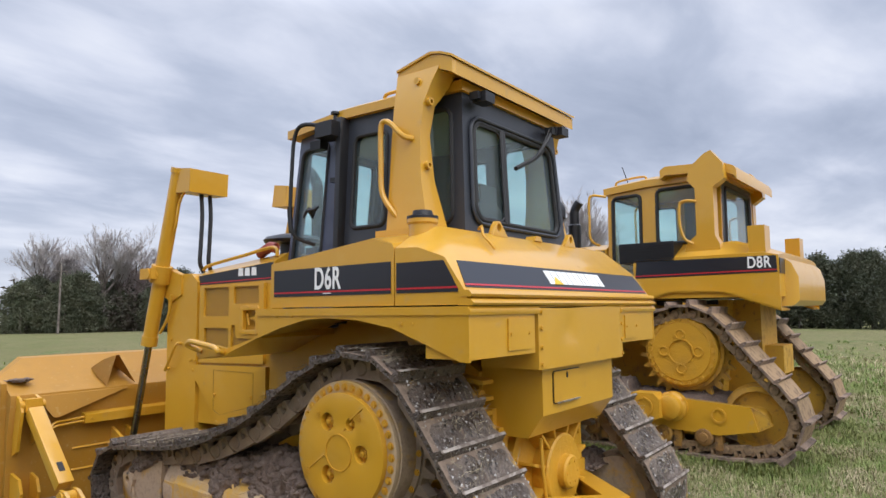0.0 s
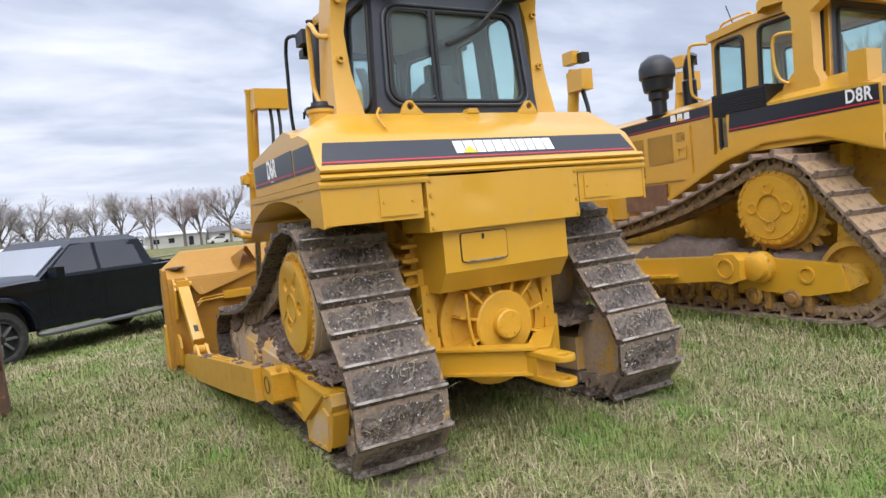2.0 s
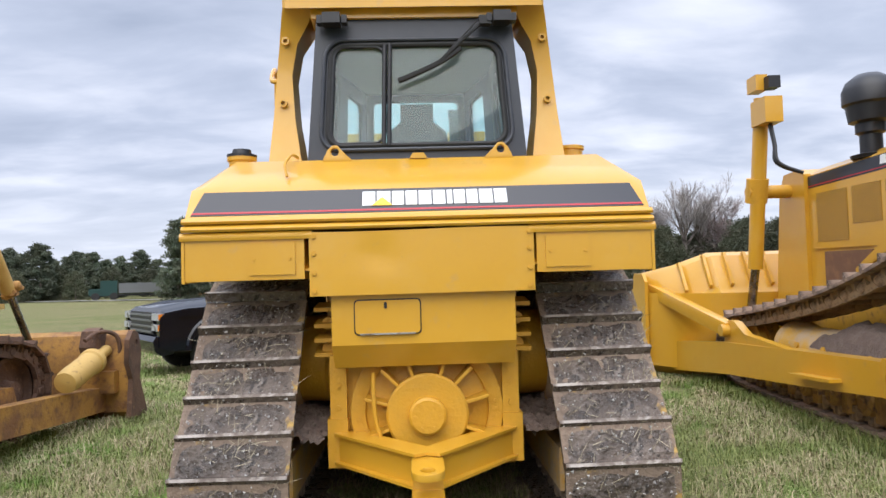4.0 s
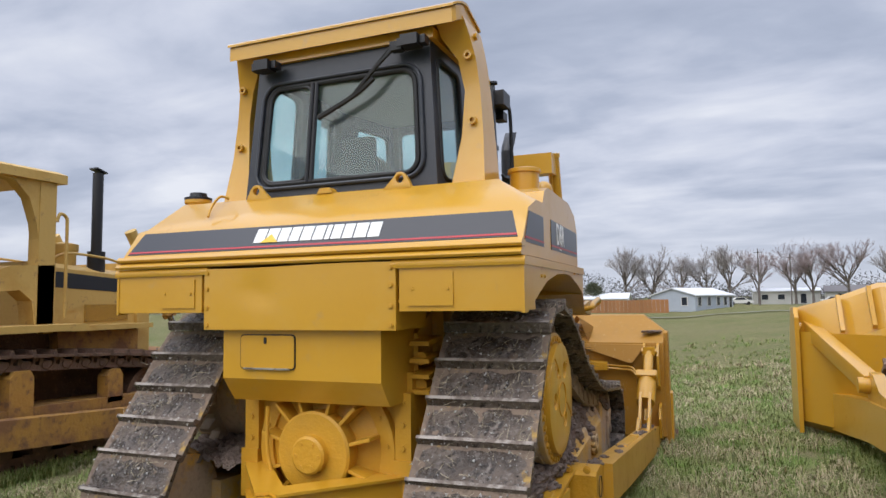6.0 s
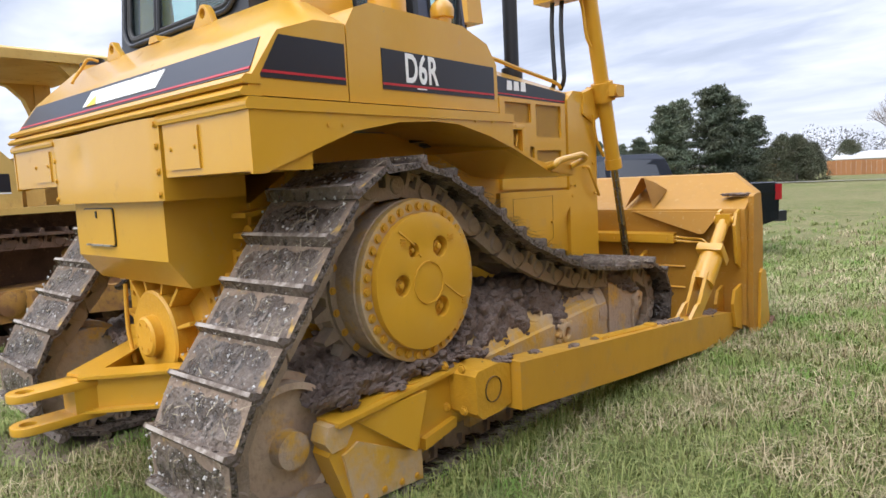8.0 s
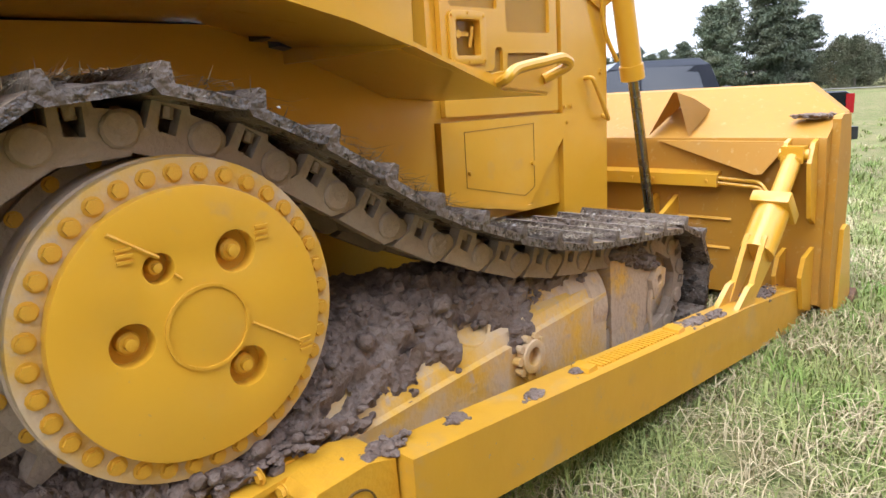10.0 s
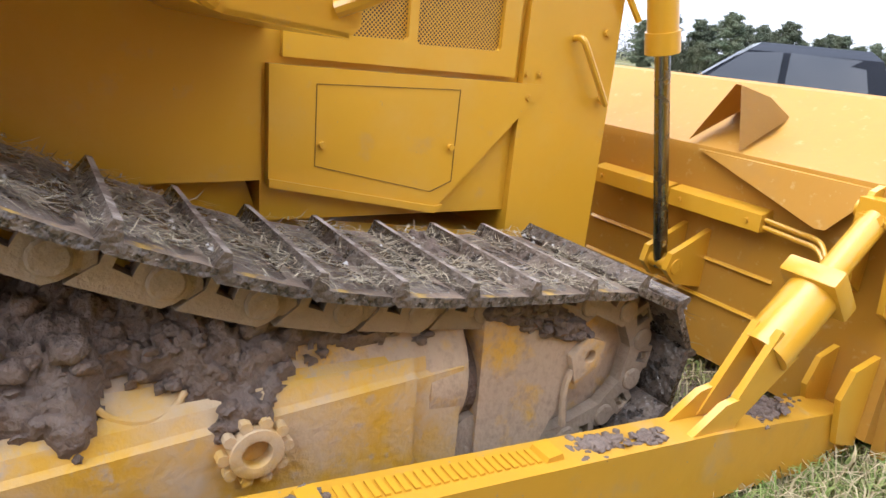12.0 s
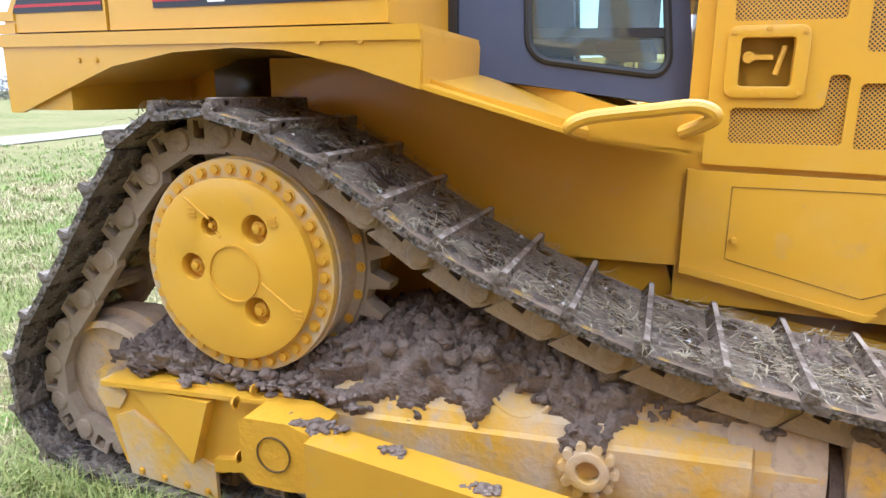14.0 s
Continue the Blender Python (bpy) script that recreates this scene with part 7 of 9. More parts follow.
lathe(bm, [(2.15, 0.16), (2.18, 0.17), (2.20, 0.09), (2.36, 0.09), (2.38, 0.12), (2.46, 0.12), (2.48, 0.17), (2.62, 0.19), (2.64, 0.215), (2.76, 0.215), (2.84, 0.18), (2.90, 0.10), (2.92, 0.01)], (-0.52, 2.25, 0.06), "z", 32)
part("air_cleaner", bm, BLACK, eng8, "black domed air cleaner")
bm = bmesh.new()
lathe(bm, [(2.15, 0.085), (2.62, 0.085), (2.64, 0.065), (2.80, 0.065), (2.81, 0.05)], (-0.20, 2.05, 0), "z", 20)
tube(bm, [(-0.20, 2.05, 2.78), (-0.20, 2.03, 2.85), (-0.20, 1.97, 2.93)], 0.06, 12)
part("exhaust_pipe", bm, BLACK, eng8, "black exhaust pipe with bent tip")

# blade
blade8 = new("blade")
blade8.parent = D8
bm = bmesh.new()
sec = [(3.92, 0.10), (3.90, 0.98), (3.96, 1.05), (4.16, 1.41), (4.28, 1.45), (4.22, 1.1), (4.18, 0.6), (4.30, 0.05), (4.2, 0.0)]
rings = []
for x, yy, zz in ((-1.84, 0.66, -0.24), (-1.54, 0.22, -0.14), (-1.2, 0.0, 0.0), (1.2, 0.0, 0.0), (1.54, 0.22, -0.14), (1.84, 0.66, -0.24)):
    rings.append([(x, y + yy, z + (zz if z > 1.0 else 0)) for y, z in sec])
loft(bm, rings)
part("mouldboard", bm, YELLOW, blade8)
for s in SIDES:
    bm = bmesh.new()
    prism(bm, [(4.56, -0.02), (4.52, 1.12), (4.62, 1.22), (4.94, 1.22), (5.18, 0.9), (5.30, -0.04)], s * 1.84, s * 1.88)
    part("end_plate", bm, YELLOW, blade8, bevel=0.01)
    for x in (0.35, 0.58, 0.81, 1.04, 1.27, 1.50):
        bm = bmesh.new()
        k = max(0.0, x - 1.2) / 0.48
        prism(bm, [(3.95 + 0.3 * k, 1.05 - 0.1 * k), (3.92 + 0.3 * k, 1.09 - 0.12 * k), (4.12 + 0.3 * k, 1.45 - 0.17 * k), (4.18 + 0.3 * k, 1.43 - 0.17 * k)], s * x, s * (x + 0.035))
        part("rib", bm, YELLOW, blade8)
D8.matrix_world = pose(4.5, 0, 0.13, 0, 0, -2.5)

# ---- the old bulldozer under a canopy ----
OLD = empty("bulldozer", "old faded yellow bulldozer with open canopy, rusty tracks and blade", "bulldozer", "bulldozers parked on the grass")
FADED = material("faded_pale_yellow_paint", (0.56, 0.36, 0.10), 0.6, layers=((2.5, 0.5, 0.7, (0.48, 0.28, 0.06), 0.65), (11.0, 0.60, 0.74, (0.28, 0.17, 0.08), 0.85)), bump=0.15, bump_scale=30)
RUST = material("brown_rusty_steel", (0.14, 0.075, 0.045), 0.8, layers=((5.0, 0.45, 0.65, (0.08, 0.045, 0.03), 0.85), (20.0, 0.55, 0.72, (0.25, 0.14, 0.075), 0.85)), bump=0.5, bump_scale=45, random_tint=0.15)
ORANGE = material("rust_stained_yellow_paint", (0.40, 0.205, 0.038), 0.65, layers=((4.0, 0.43, 0.62, (0.22, 0.105, 0.042), 0.8), (16.0, 0.55, 0.72, (0.16, 0.085, 0.045), 0.85)), bump=0.3, bump_scale=40)
LOOPO = [(-0.30, 1.06), (-0.55, 0.98), (-0.70, 0.78), (-0.73, 0.52), (-0.64, 0.26), (-0.40, 0.09), (0.0, 0.05), (1.0, 0.05), (2.0, 0.05), (2.5, 0.10), (2.78, 0.26), (2.88, 0.50), (2.80, 0.74), (2.60, 0.88), (2.2, 0.96), (1.4, 1.02), (0.5, 1.06)][::-1]
for s in SIDES:
    crawler_track(OLD, LOOPO, s * 0.88, 0.50, 0.20, 0.05, RUST, RUST)
    rf = new("roller_frame")
    rf.parent = OLD
    bm = bmesh.new()
    prism(bm, [(-0.1, 0.30), (-0.1, 0.56), (0.9, 0.60), (2.3, 0.56), (2.4, 0.30)], s * 0.72, s * 1.12)
    part("beam", bm, ORANGE, rf, bevel=0.02)
    bm = bmesh.new()
    prism(bm, [(0.80, 0.52), (0.80, 0.86), (0.86, 0.92), (0.98, 0.92), (1.02, 0.86), (1.02, 0.52)], s * 0.98, s * 1.13)
    part("bracket", bm, ORANGE, rf, bevel=0.02)
    bm = bmesh.new()
    lathe(bm, [(-0.12, 0.30), (-0.11, 0.34), (0.11, 0.34), (0.12, 0.30), (0.06, 0.27), (0.05, 0.12), (0.14, 0.10)], (s * 0.9, 2.46, 0.48), seg=36)
    part("front_idler", bm, RUST, rf, "rusty front idler")
    bm = bmesh.new()
    gear(bm, (-0.28, 0.56), 0.36, 0.42, 25, s * 0.86, s * 0.92)
    part("sprocket", bm, RUST, rf, "rusty toothed sprocket")
    bm = bmesh.new()
    lathe(bm, [(s * 0.80, 0.28), (s * 1.02, 0.27), (s * 1.08, 0.20), (s * 1.10, 0.10)], (0, -0.28, 0.56), seg=32)
    part("final_drive", bm, ORANGE, rf)
    for y in (0.05, 0.42, 0.79, 1.16, 1.53, 1.90):
        bm = bmesh.new()
        lathe(bm, [(-0.20, 0.05), (-0.18, 0.10), (-0.08, 0.12), (0.08, 0.12), (0.18, 0.10), (0.20, 0.05)], (s * 0.9, y, 0.24), seg=16)
        part("track_roller", bm, RUST, rf)
    bm = bmesh.new()
    prism(bm, [(-0.70, 1.24), (-0.70, 1.30), (1.55, 1.30), (1.60, 1.24)], s * 0.55, s * 1.12)
    part("fender", bm, FADED, OLD, bevel=0.01)
    bm = bmesh.new()
    prism(bm, [(-0.72, 1.30), (-0.72, 1.62), (-0.60, 1.78), (0.35, 1.82), (0.50, 1.66), (0.50, 1.30)], s * 0.58, s * 1.08)
    bx = part("side_box", bm, FADED, OLD, bevel=0.03)
    bm = bmesh.new()
    box(bm, s * 1.0805, s * 1.083, -0.5, 0.42, 1.44, 1.60)
    part("decal_band", bm, DECAL, bx)
    bm = bmesh.new()
    box(bm, s * 1.0825, s * 1.085, -0.5, 0.42, 1.425, 1.437)
    part("decal_line", bm, WHITE, bx)
    for y in (-0.02, 0.14):
        bm = bmesh.new()
        box(bm, s * 1.0825, s * 1.0855, y, y + 0.11, 1.465, 1.575)
        part("decal_block", bm, WHITE, bx)
    bm = bmesh.new()
    prism(bm, [(-0.02, 1.465), (0.25, 1.465), (0.115, 1.53)], s * 1.086, s * 1.088)
    part("decal_triangle", bm, LOGO, bx)
    bm = bmesh.new()
    prism(bm, [(0.62, 1.30), (0.62, 1.55), (0.72, 1.74), (1.02, 1.84), (1.45, 1.86), (1.45, 1.30), (1.25, 1.30), (1.22, 1.52), (1.10, 1.62), (0.86, 1.60), (0.78, 1.45), (0.78, 1.30)], s * 0.60, s * 0.80)
    part("dash_panel", bm, FADED, OLD, bevel=0.01)
    # canopy posts with curved corners
    for y0 in (1.27, -0.15):
        bm = bmesh.new()
        prism(bm, [(y0, 1.28), (y0, 2.72), (y0 + 0.17, 2.72), (y0 + 0.17, 1.28)], s * 0.66, s * 0.80)
        part("canopy_post", bm, FADED, OLD, bevel=0.02)
    bm = bmesh.new()
    prism(bm, [(1.29, 1.95), (1.25, 2.25), (1.17, 2.48), (1.03, 2.62), (0.83, 2.67), (1.29, 2.67)], s * 0.67, s * 0.79)
    part("canopy_corner", bm, FADED, OLD)
    bm = bmesh.new()
    prism(bm, [(0.0, 1.95), (0.04, 2.25), (0.12, 2.48), (0.26, 2.62), (0.46, 2.67), (0.0, 2.67)], s * 0.67, s * 0.79)
    part("canopy_corner", bm, FADED, OLD)
    bm = bmesh.new()
    tube(bm, [(s * 0.80, 1.56, 1.35), (s * 0.80, 1.56, 2.2), (s * 0.80, 1.55, 2.33), (s * 0.80, 1.48, 2.36), (s * 0.80, 1.45, 2.28)], 0.016, 8)
    part("grab_rail", bm, FADED, OLD)
    bm = bmesh.new()
    p, q = Vector((s * 0.60, 2.52, 2.30)), Vector((s * 0.62, 3.10, 1.36))
    rod(bm, p, q, 0.065, seg=18)
    part("lift_barrel", bm, FADED, OLD)
    bm = bmesh.new()
    rod(bm, q, (s * 0.63, 3.50, 0.70), 0.035, seg=14)
    part("lift_rod", bm, CHROME, OLD, "dull chrome rod")
    bm = bmesh.new()
    clods(bm, [q + Vector((0.02 * k, 0.02 * k, 0.03 * k)) for k in (-1, 0, 1, 2)], 0.07, 4)
    part("hose_knot", bm, ORANGE, OLD)
    bm = bmesh.new()
    loft(bm, [[(s * 1.20, y, z0), (s * 1.36, y, z0), (s * 1.36, y, z1), (s * 1.20, y, z1)] for y, z0, z1 in ((0.4, 0.34, 0.58), (2.6, 0.16, 0.42), (3.5, 0.10, 0.34))])
    part("push_arm", bm, ORANGE, OLD, bevel=0.02)
    bm = bmesh.new()
    lathe(bm, [(2.62, 0.02), (2.64, 0.10), (2.72, 0.115), (3.12, 0.115), (3.14, 0.13), (3.20, 0.13), (3.22, 0.055), (3.50, 0.055)], (s * 1.38, 0, 0), "y", 22)
    bmesh.ops.transform(bm, matrix=Matrix.Translation((0, 2.62, 0.52)) @ Matrix.Rotation(radians(14), 4, "X") @ Matrix.Translation((0, -2.62, 0)), verts=bm.verts)
    part("brace_cylinder", bm, FADED, OLD, "pale yellow brace cylinder")
for s in SIDES:
    # sill with scalloped edge, hand rail on the hood, hinges, hoses
    bm = bmesh.new()
    prism(bm, [(1.60, 1.22), (1.60, 1.27), (2.62, 1.27), (2.62, 1.22)], s * 0.58, s * 0.86)
    part("sill", bm, FADED, OLD, bevel=0.008)
    bm = bmesh.new()
    tube(bm, [(s * 0.58, 1.60, 1.95), (s * 0.62, 1.75, 2.0), (s * 0.62, 2.2, 1.97), (s * 0.58, 2.5, 1.90)], 0.014, 8)
    part("hood_rail", bm, FADED, OLD)
    bm = bmesh.new()
    prism(bm, [(1.64, 0.86), (1.60, 1.22), (2.60, 1.20), (2.60, 0.98), (2.0, 0.92)], s * 0.54, s * 0.66)
    part("side_frame", bm, ORANGE, OLD, bevel=0.02)
    bm = bmesh.new()
    prism(bm, [(1.80, 0.52), (1.80, 0.78), (1.86, 0.84), (1.94, 0.84), (1.98, 0.78), (1.98, 0.52)], s * 0.98, s * 1.12)
    part("bracket", bm, ORANGE, OLD, bevel=0.02)
    bm = bmesh.new()
    lathe(bm, [(s * 1.10, 0.11), (s * 1.15, 0.11), (s * 1.16, 0.08), (s * 1.16, 0.01)], (0, 0.30, 0.46), seg=22)
    part("roller_cap", bm, ORANGE, OLD)
    for k in range(3):
        bm = bmesh.new()
        tube(bm, [(s * (0.30 + 0.06 * k), 0.45, 1.86), (s * (0.34 + 0.06 * k), 0.30 - 0.05 * k, 2.02), (s * (0.40 + 0.05 * k), 0.05, 1.98), (s * (0.44 + 0.05 * k), -0.10, 1.78)], 0.016, 8)
        part("hose", bm, HOSE, OLD, "black hydraulic hose")
    bm = bmesh.new()
    prism(bm, [(-0.62, 1.80), (-0.30, 2.16), (-0.02, 2.12), (0.12, 1.96), (0.10, 1.88), (-0.1, 1.98), (-0.28, 1.98), (-0.46, 1.80)], s * 0.42, s * 0.50)
    part("rear_arm", bm, FADED, OLD, bevel=0.015)
bm = bmesh.new()
box(bm, -0.52, 0.52, -0.85, 2.6, 0.40, 1.26)
part("hull", bm, RUST, OLD, bevel=0.03)
bm = bmesh.new()
loft(bm, [[(-0.60, y, 1.20), (0.60, y, 1.20), (0.60, y, z), (0.45, y, z + 0.06), (-0.45, y, z + 0.06), (-0.60, y, z)] for y, z in ((1.5, 1.86), (2.62, 1.78))])
hd = part("engine_hood", bm, FADED, OLD, bevel=0.02)
for s in SIDES:
    bm = bmesh.new()
    prism(bm, [(1.52, 1.66), (2.60, 1.60), (2.60, 1.74), (1.52, 1.82)], s * 0.6005, s * 0.603)
    part("decal_band", bm, DECAL, hd)
    bm = bmesh.new()
    box(bm, s * 0.59, s * 0.61, 1.95, 2.5, 1.30, 1.48)
    part("grille", bm, GRILLE, hd)
    bm = bmesh.new()
    box(bm, s * 0.59, s * 0.615, 1.74, 1.86, 1.42, 1.52)
    part("latch_frame", bm, FADED, hd, bevel=0.006)
bm = bmesh.new()
box(bm, -0.64, 0.64, 2.60, 2.78, 0.70, 1.95)
part("radiator_guard", bm, FADED, OLD, bevel=0.02)
bm = bmesh.new()
rod(bm, (0.47, 2.19, 1.80), (0.47, 2.19, 2.05), 0.09, seg=20)
rod(bm, (0.47, 2.19, 2.05), (0.47, 2.19, 2.91), 0.055, seg=20)
prism(bm, [(2.12, 2.95), (2.26, 2.91), (2.265, 2.925), (2.125, 2.965)], 0.41, 0.53)
part("exhaust_pipe", bm, BLACK, OLD, "black exhaust pipe with flap")
bm = bmesh.new()
lathe(bm, [(1.85, 0.12), (2.02, 0.12), (2.05, 0.14), (2.12, 0.14), (2.14, 0.05)], (0.28, 1.95, 0), "z", 20)
part("air_cleaner", bm, FADED, OLD)
bm = bmesh.new()
loft(bm, [[(-0.84, -0.30, z), (0.84, -0.30, z), (0.84, 1.52, z), (-0.84, 1.52, z)] for z in (2.65, 2.735)] + [[(-0.78, -0.24, 2.765), (0.78, -0.24, 2.765), (0.78, 1.46, 2.765), (-0.78, 1.46, 2.765)]])
part("canopy_roof", bm, FADED, OLD, bevel=0.015)
bm = bmesh.new()
lathe(bm, [(2.60, 0.07), (2.66, 0.08)], (0.66, 1.25, 0), "z", 16)
part("canopy_lamp", bm, WHITE, OLD, "small white lamp")
bm = bmesh.new()
box(bm, -0.28, 0.28, 0.05, 0.55, 1.40, 1.62)
box(bm, -0.28, 0.28, -0.05, 0.10, 1.60, 2.1)
part("seat", bm, SEAT, OLD, bevel=0.05)
bm = bmesh.new()
rod(bm, (0.40, 1.0, 1.7), (0.46, 0.92, 2.05), 0.010, seg=8)
rod(bm, (0.46, 0.92, 2.04), (0.465, 0.915, 2.09), 0.025, seg=10)
part("lever", bm, BLACK, OLD, "black control lever")
# blade, rusty
bladeo = new("blade")
bladeo.parent = OLD
bm = bmesh.new()
prism(bm, [(3.50, 0.08), (3.46, 0.60), (3.56, 0.88), (3.66, 0.92), (3.60, 0.66), (3.60, 0.30), (3.72, 0.0), (3.64, -0.02)], -1.60, 1.60)
part("mouldboard", bm, ORANGE, bladeo)
for s in SIDES:
    bm = bmesh.new()
    holed_plate(bm, [(3.40, 0.03), (3.46, 0.42), (3.36, 0.60), (3.38, 0.84), (3.48, 0.93), (3.60, 0.90), (3.68, 0.72), (3.64, 0.40), (3.84, 0.0)], [circle(3.56, 0.80, 0.03, 14)], s * 1.60, "x", s * 0.05)
    part("end_plate", bm, RUST, bladeo, "brown rusty end plate with a lifting hole")
    bm = bmesh.new()
    prism(bm, [(3.36, 0.66), (3.30, 0.78), (3.36, 0.94), (3.46, 0.97), (3.56, 0.92), (3.56, 0.66)], s * 1.18, s * 1.34)
    part("top_lug", bm, RUST, bladeo, bevel=0.02)
    bm = bmesh.new()
    tube(bm, [(s * 1.30, 3.18, 0.86), (s * 1.36, 3.34, 0.93), (s * 1.46, 3.46, 0.90), (s * 1.50, 3.50, 0.78), (s * 1.48, 3.52, 0.62)], 0.022, 8)
    part("pipe", bm, RUST, bladeo)
    bm = bmesh.new()
    box(bm, s * 1.36, s * 1.50, 3.36, 3.50, 0.30, 0.52)
    part("bracket", bm, ORANGE, bladeo, bevel=0.02)
OLD.matrix_world = pose(-4.62, 0.25, 0.0)

# ---- pickup truck ----
TRUCK = empty("pickup_truck", "dark blue-black crew-cab pickup truck with black wheels on grass", "pickup truck")
NAVY = material("glossy_blue_black_paint", (0.003, 0.0045, 0.009), 0.10, layers=((2.0, 0.5, 0.8, (0.006, 0.007, 0.012), 0.2),), spec=0.42)
TYRE = material("dusty_black_tyre", (0.022, 0.021, 0.020), 0.85, layers=((14.0, 0.5, 0.75, (0.06, 0.052, 0.045), 0.9),), bump=0.3)
LAMP = material("clear_headlamp", (0.36, 0.37, 0.39), 0.10, layers=((9.0, 0.5, 0.6, (0.12, 0.12, 0.13), 0.1),), spec=0.8)
AMBER = material("amber_marker", (0.75, 0.22, 0.02), 0.25)
TAIL = material("red_tail_lamp", (0.28, 0.008, 0.012), 0.2)
DULL = material("dull_grey_trim", (0.20, 0.205, 0.21), 0.4, 0.6)


def arch(y, r, z, k=8):
    return [(y + r * math.cos(math.pi * i / k), z + r * math.sin(math.pi * i / k)) for i in range(k + 1)]


WB = 1.83
lower = [(-2.86, 0.62), (-2.88, 1.22), (-2.80, 1.27), (-1.22, 1.27), (1.10, 1.25), (1.30, 1.25), (2.40, 1.215), (2.74, 1.16), (2.83, 1.06), (2.84, 0.58), (2.68, 0.50)]
lower += arch(WB, 0.50, 0.50) + [(WB - 0.52, 0.46), (-WB + 0.52, 0.46)] + arch(-WB, 0.50, 0.50) + [(-2.5, 0.50)]
for s in SIDES:
    bm = bmesh.new()
    rings = []
    for x, ins in ((0.86, 0.0), (0.97, 0.0), (1.0, 0.03)):
        rings.append([(s * x, y * (1 - ins * 0.02), z - ins * (0.5 if z > 1.0 else 0)) for y, z in lower])
    loft(bm, rings)
    part("body_side", bm, NAVY, TRUCK, bevel=0.012)
    # flared arches and the crease along the flank
    for y in (WB, -WB):
        bm = bmesh.new()
        loft(bm, [[(s * 0.985, a[0], a[1]), (s * 1.035, b[0], b[1]), (s * 1.03, c[0], c[1]), (s * 0.985, d[0], d[1])] for a, b, c, d in zip(arch(y, 0.49, 0.50, 14), arch(y, 0.495, 0.50, 14), arch(y, 0.55, 0.50, 14), arch(y, 0.60, 0.50, 14))])
        part("arch_flare", bm, NAVY, TRUCK)
    bm = bmesh.new()
    prism(bm, [(-2.80, 1.10), (-1.05, 1.12), (1.15, 1.12), (2.55, 1.08), (2.55, 1.06), (1.15, 1.085), (-1.05, 1.085), (-2.80, 1.07)], s * 0.998, s * 1.022)
    part("crease", bm, NAVY, TRUCK, bevel=0.01)
    bm = bmesh.new()
    prism(bm, [(-1.25, 0.47), (1.28, 0.47), (1.28, 0.60), (-1.25, 0.60)], s * 0.998, s * 1.03)
    part("sill", bm, NAVY, TRUCK, bevel=0.02)
    # doors and windows
    for nm, y0, y1 in (("front_door", 0.02, 1.02), ("rear_door", -0.98, -0.02)):
        bm = bmesh.new()
        prism(bm, [(y0, 0.50), (y1 - (0.12 if nm == "front_door" else 0), 0.50), (y1, 0.66), (y1, 1.215), (y0, 1.225)], s * 0.99, s * 1.006)
        d = part(nm, bm, NAVY, TRUCK, bevel=0.006)
        bm = bmesh.new()
        box(bm, s * 1.005, s * 1.03, y0 + 0.08, y0 + 0.24, 1.06, 1.09)
        part("handle", bm, NAVY, d, bevel=0.008)
    bm = bmesh.new()
    loft(bm, [[(s * 0.955, 0.06, 1.30), (s * 0.955, 1.02, 1.29), (s * 0.855, 0.46, 1.74), (s * 0.845, 0.06, 1.77)], [(s * 0.965, 0.06, 1.30), (s * 0.965, 1.02, 1.29), (s * 0.865, 0.46, 1.74), (s * 0.855, 0.06, 1.77)]])
    part("side_window", bm, DARKGLASS, TRUCK, "dark tinted side window")
    bm = bmesh.new()
    loft(bm, [[(s * 0.955, -0.92, 1.30), (s * 0.955, -0.02, 1.30), (s * 0.845, -0.02, 1.77), (s * 0.85, -0.80, 1.75)], [(s * 0.965, -0.92, 1.30), (s * 0.965, -0.02, 1.30), (s * 0.855, -0.02, 1.77), (s * 0.86, -0.80, 1.75)]])
    part("side_window", bm, DARKGLASS, TRUCK, "dark tinted side window")
    bm = bmesh.new()
    box(bm, s * 1.0, s * 1.20, 0.86, 1.0, 1.24, 1.42)
    rod(bm, (s * 0.95, 0.95, 1.24), (s * 1.05, 0.95, 1.28), 0.03)
    part("mirror", bm, NAVY, TRUCK, "dark door mirror", bevel=0.03)
    bm = bmesh.new()
    tube(bm, [(s * 0.92, -1.25, 0.42), (s * 1.02, -1.1, 0.40), (s * 1.02, 0, 0.40), (s * 1.02, 1.1, 0.40), (s * 0.92, 1.22, 0.42)], 0.045, 10)
    part("side_step", bm, DULL, TRUCK, "dull grey side step")
    bm = bmesh.new()
    box(bm, s * 0.64, s * 0.975, 2.68, 2.85, 1.02, 1.14)
    hl = part("headlamp", bm, LAMP, TRUCK, "clear headlamp", bevel=0.02)
    bm = bmesh.new()
    box(bm, s * 0.86, s * 0.99, 2.62, 2.84, 1.035, 1.125)
    part("marker", bm, AMBER, hl, "amber marker lamp", bevel=0.01)
    bm = bmesh.new()
    box(bm, s * 0.66, s * 0.97, 2.72, 2.86, 0.85, 0.96)
    hl2 = part("headlamp", bm, LAMP, TRUCK, "clear headlamp", bevel=0.02)
    bm = bmesh.new()
    box(bm, s * 0.86, s * 0.985, 2.66, 2.85, 0.86, 0.95)
    part("marker", bm, AMBER, hl2, "amber marker lamp", bevel=0.01)
    bm = bmesh.new()
    box(bm, s * 0.84, s * 1.012, -2.91, -2.80, 0.96, 1.23)
    part("tail_lamp", bm, TAIL, TRUCK, "red tail lamp", bevel=0.015)
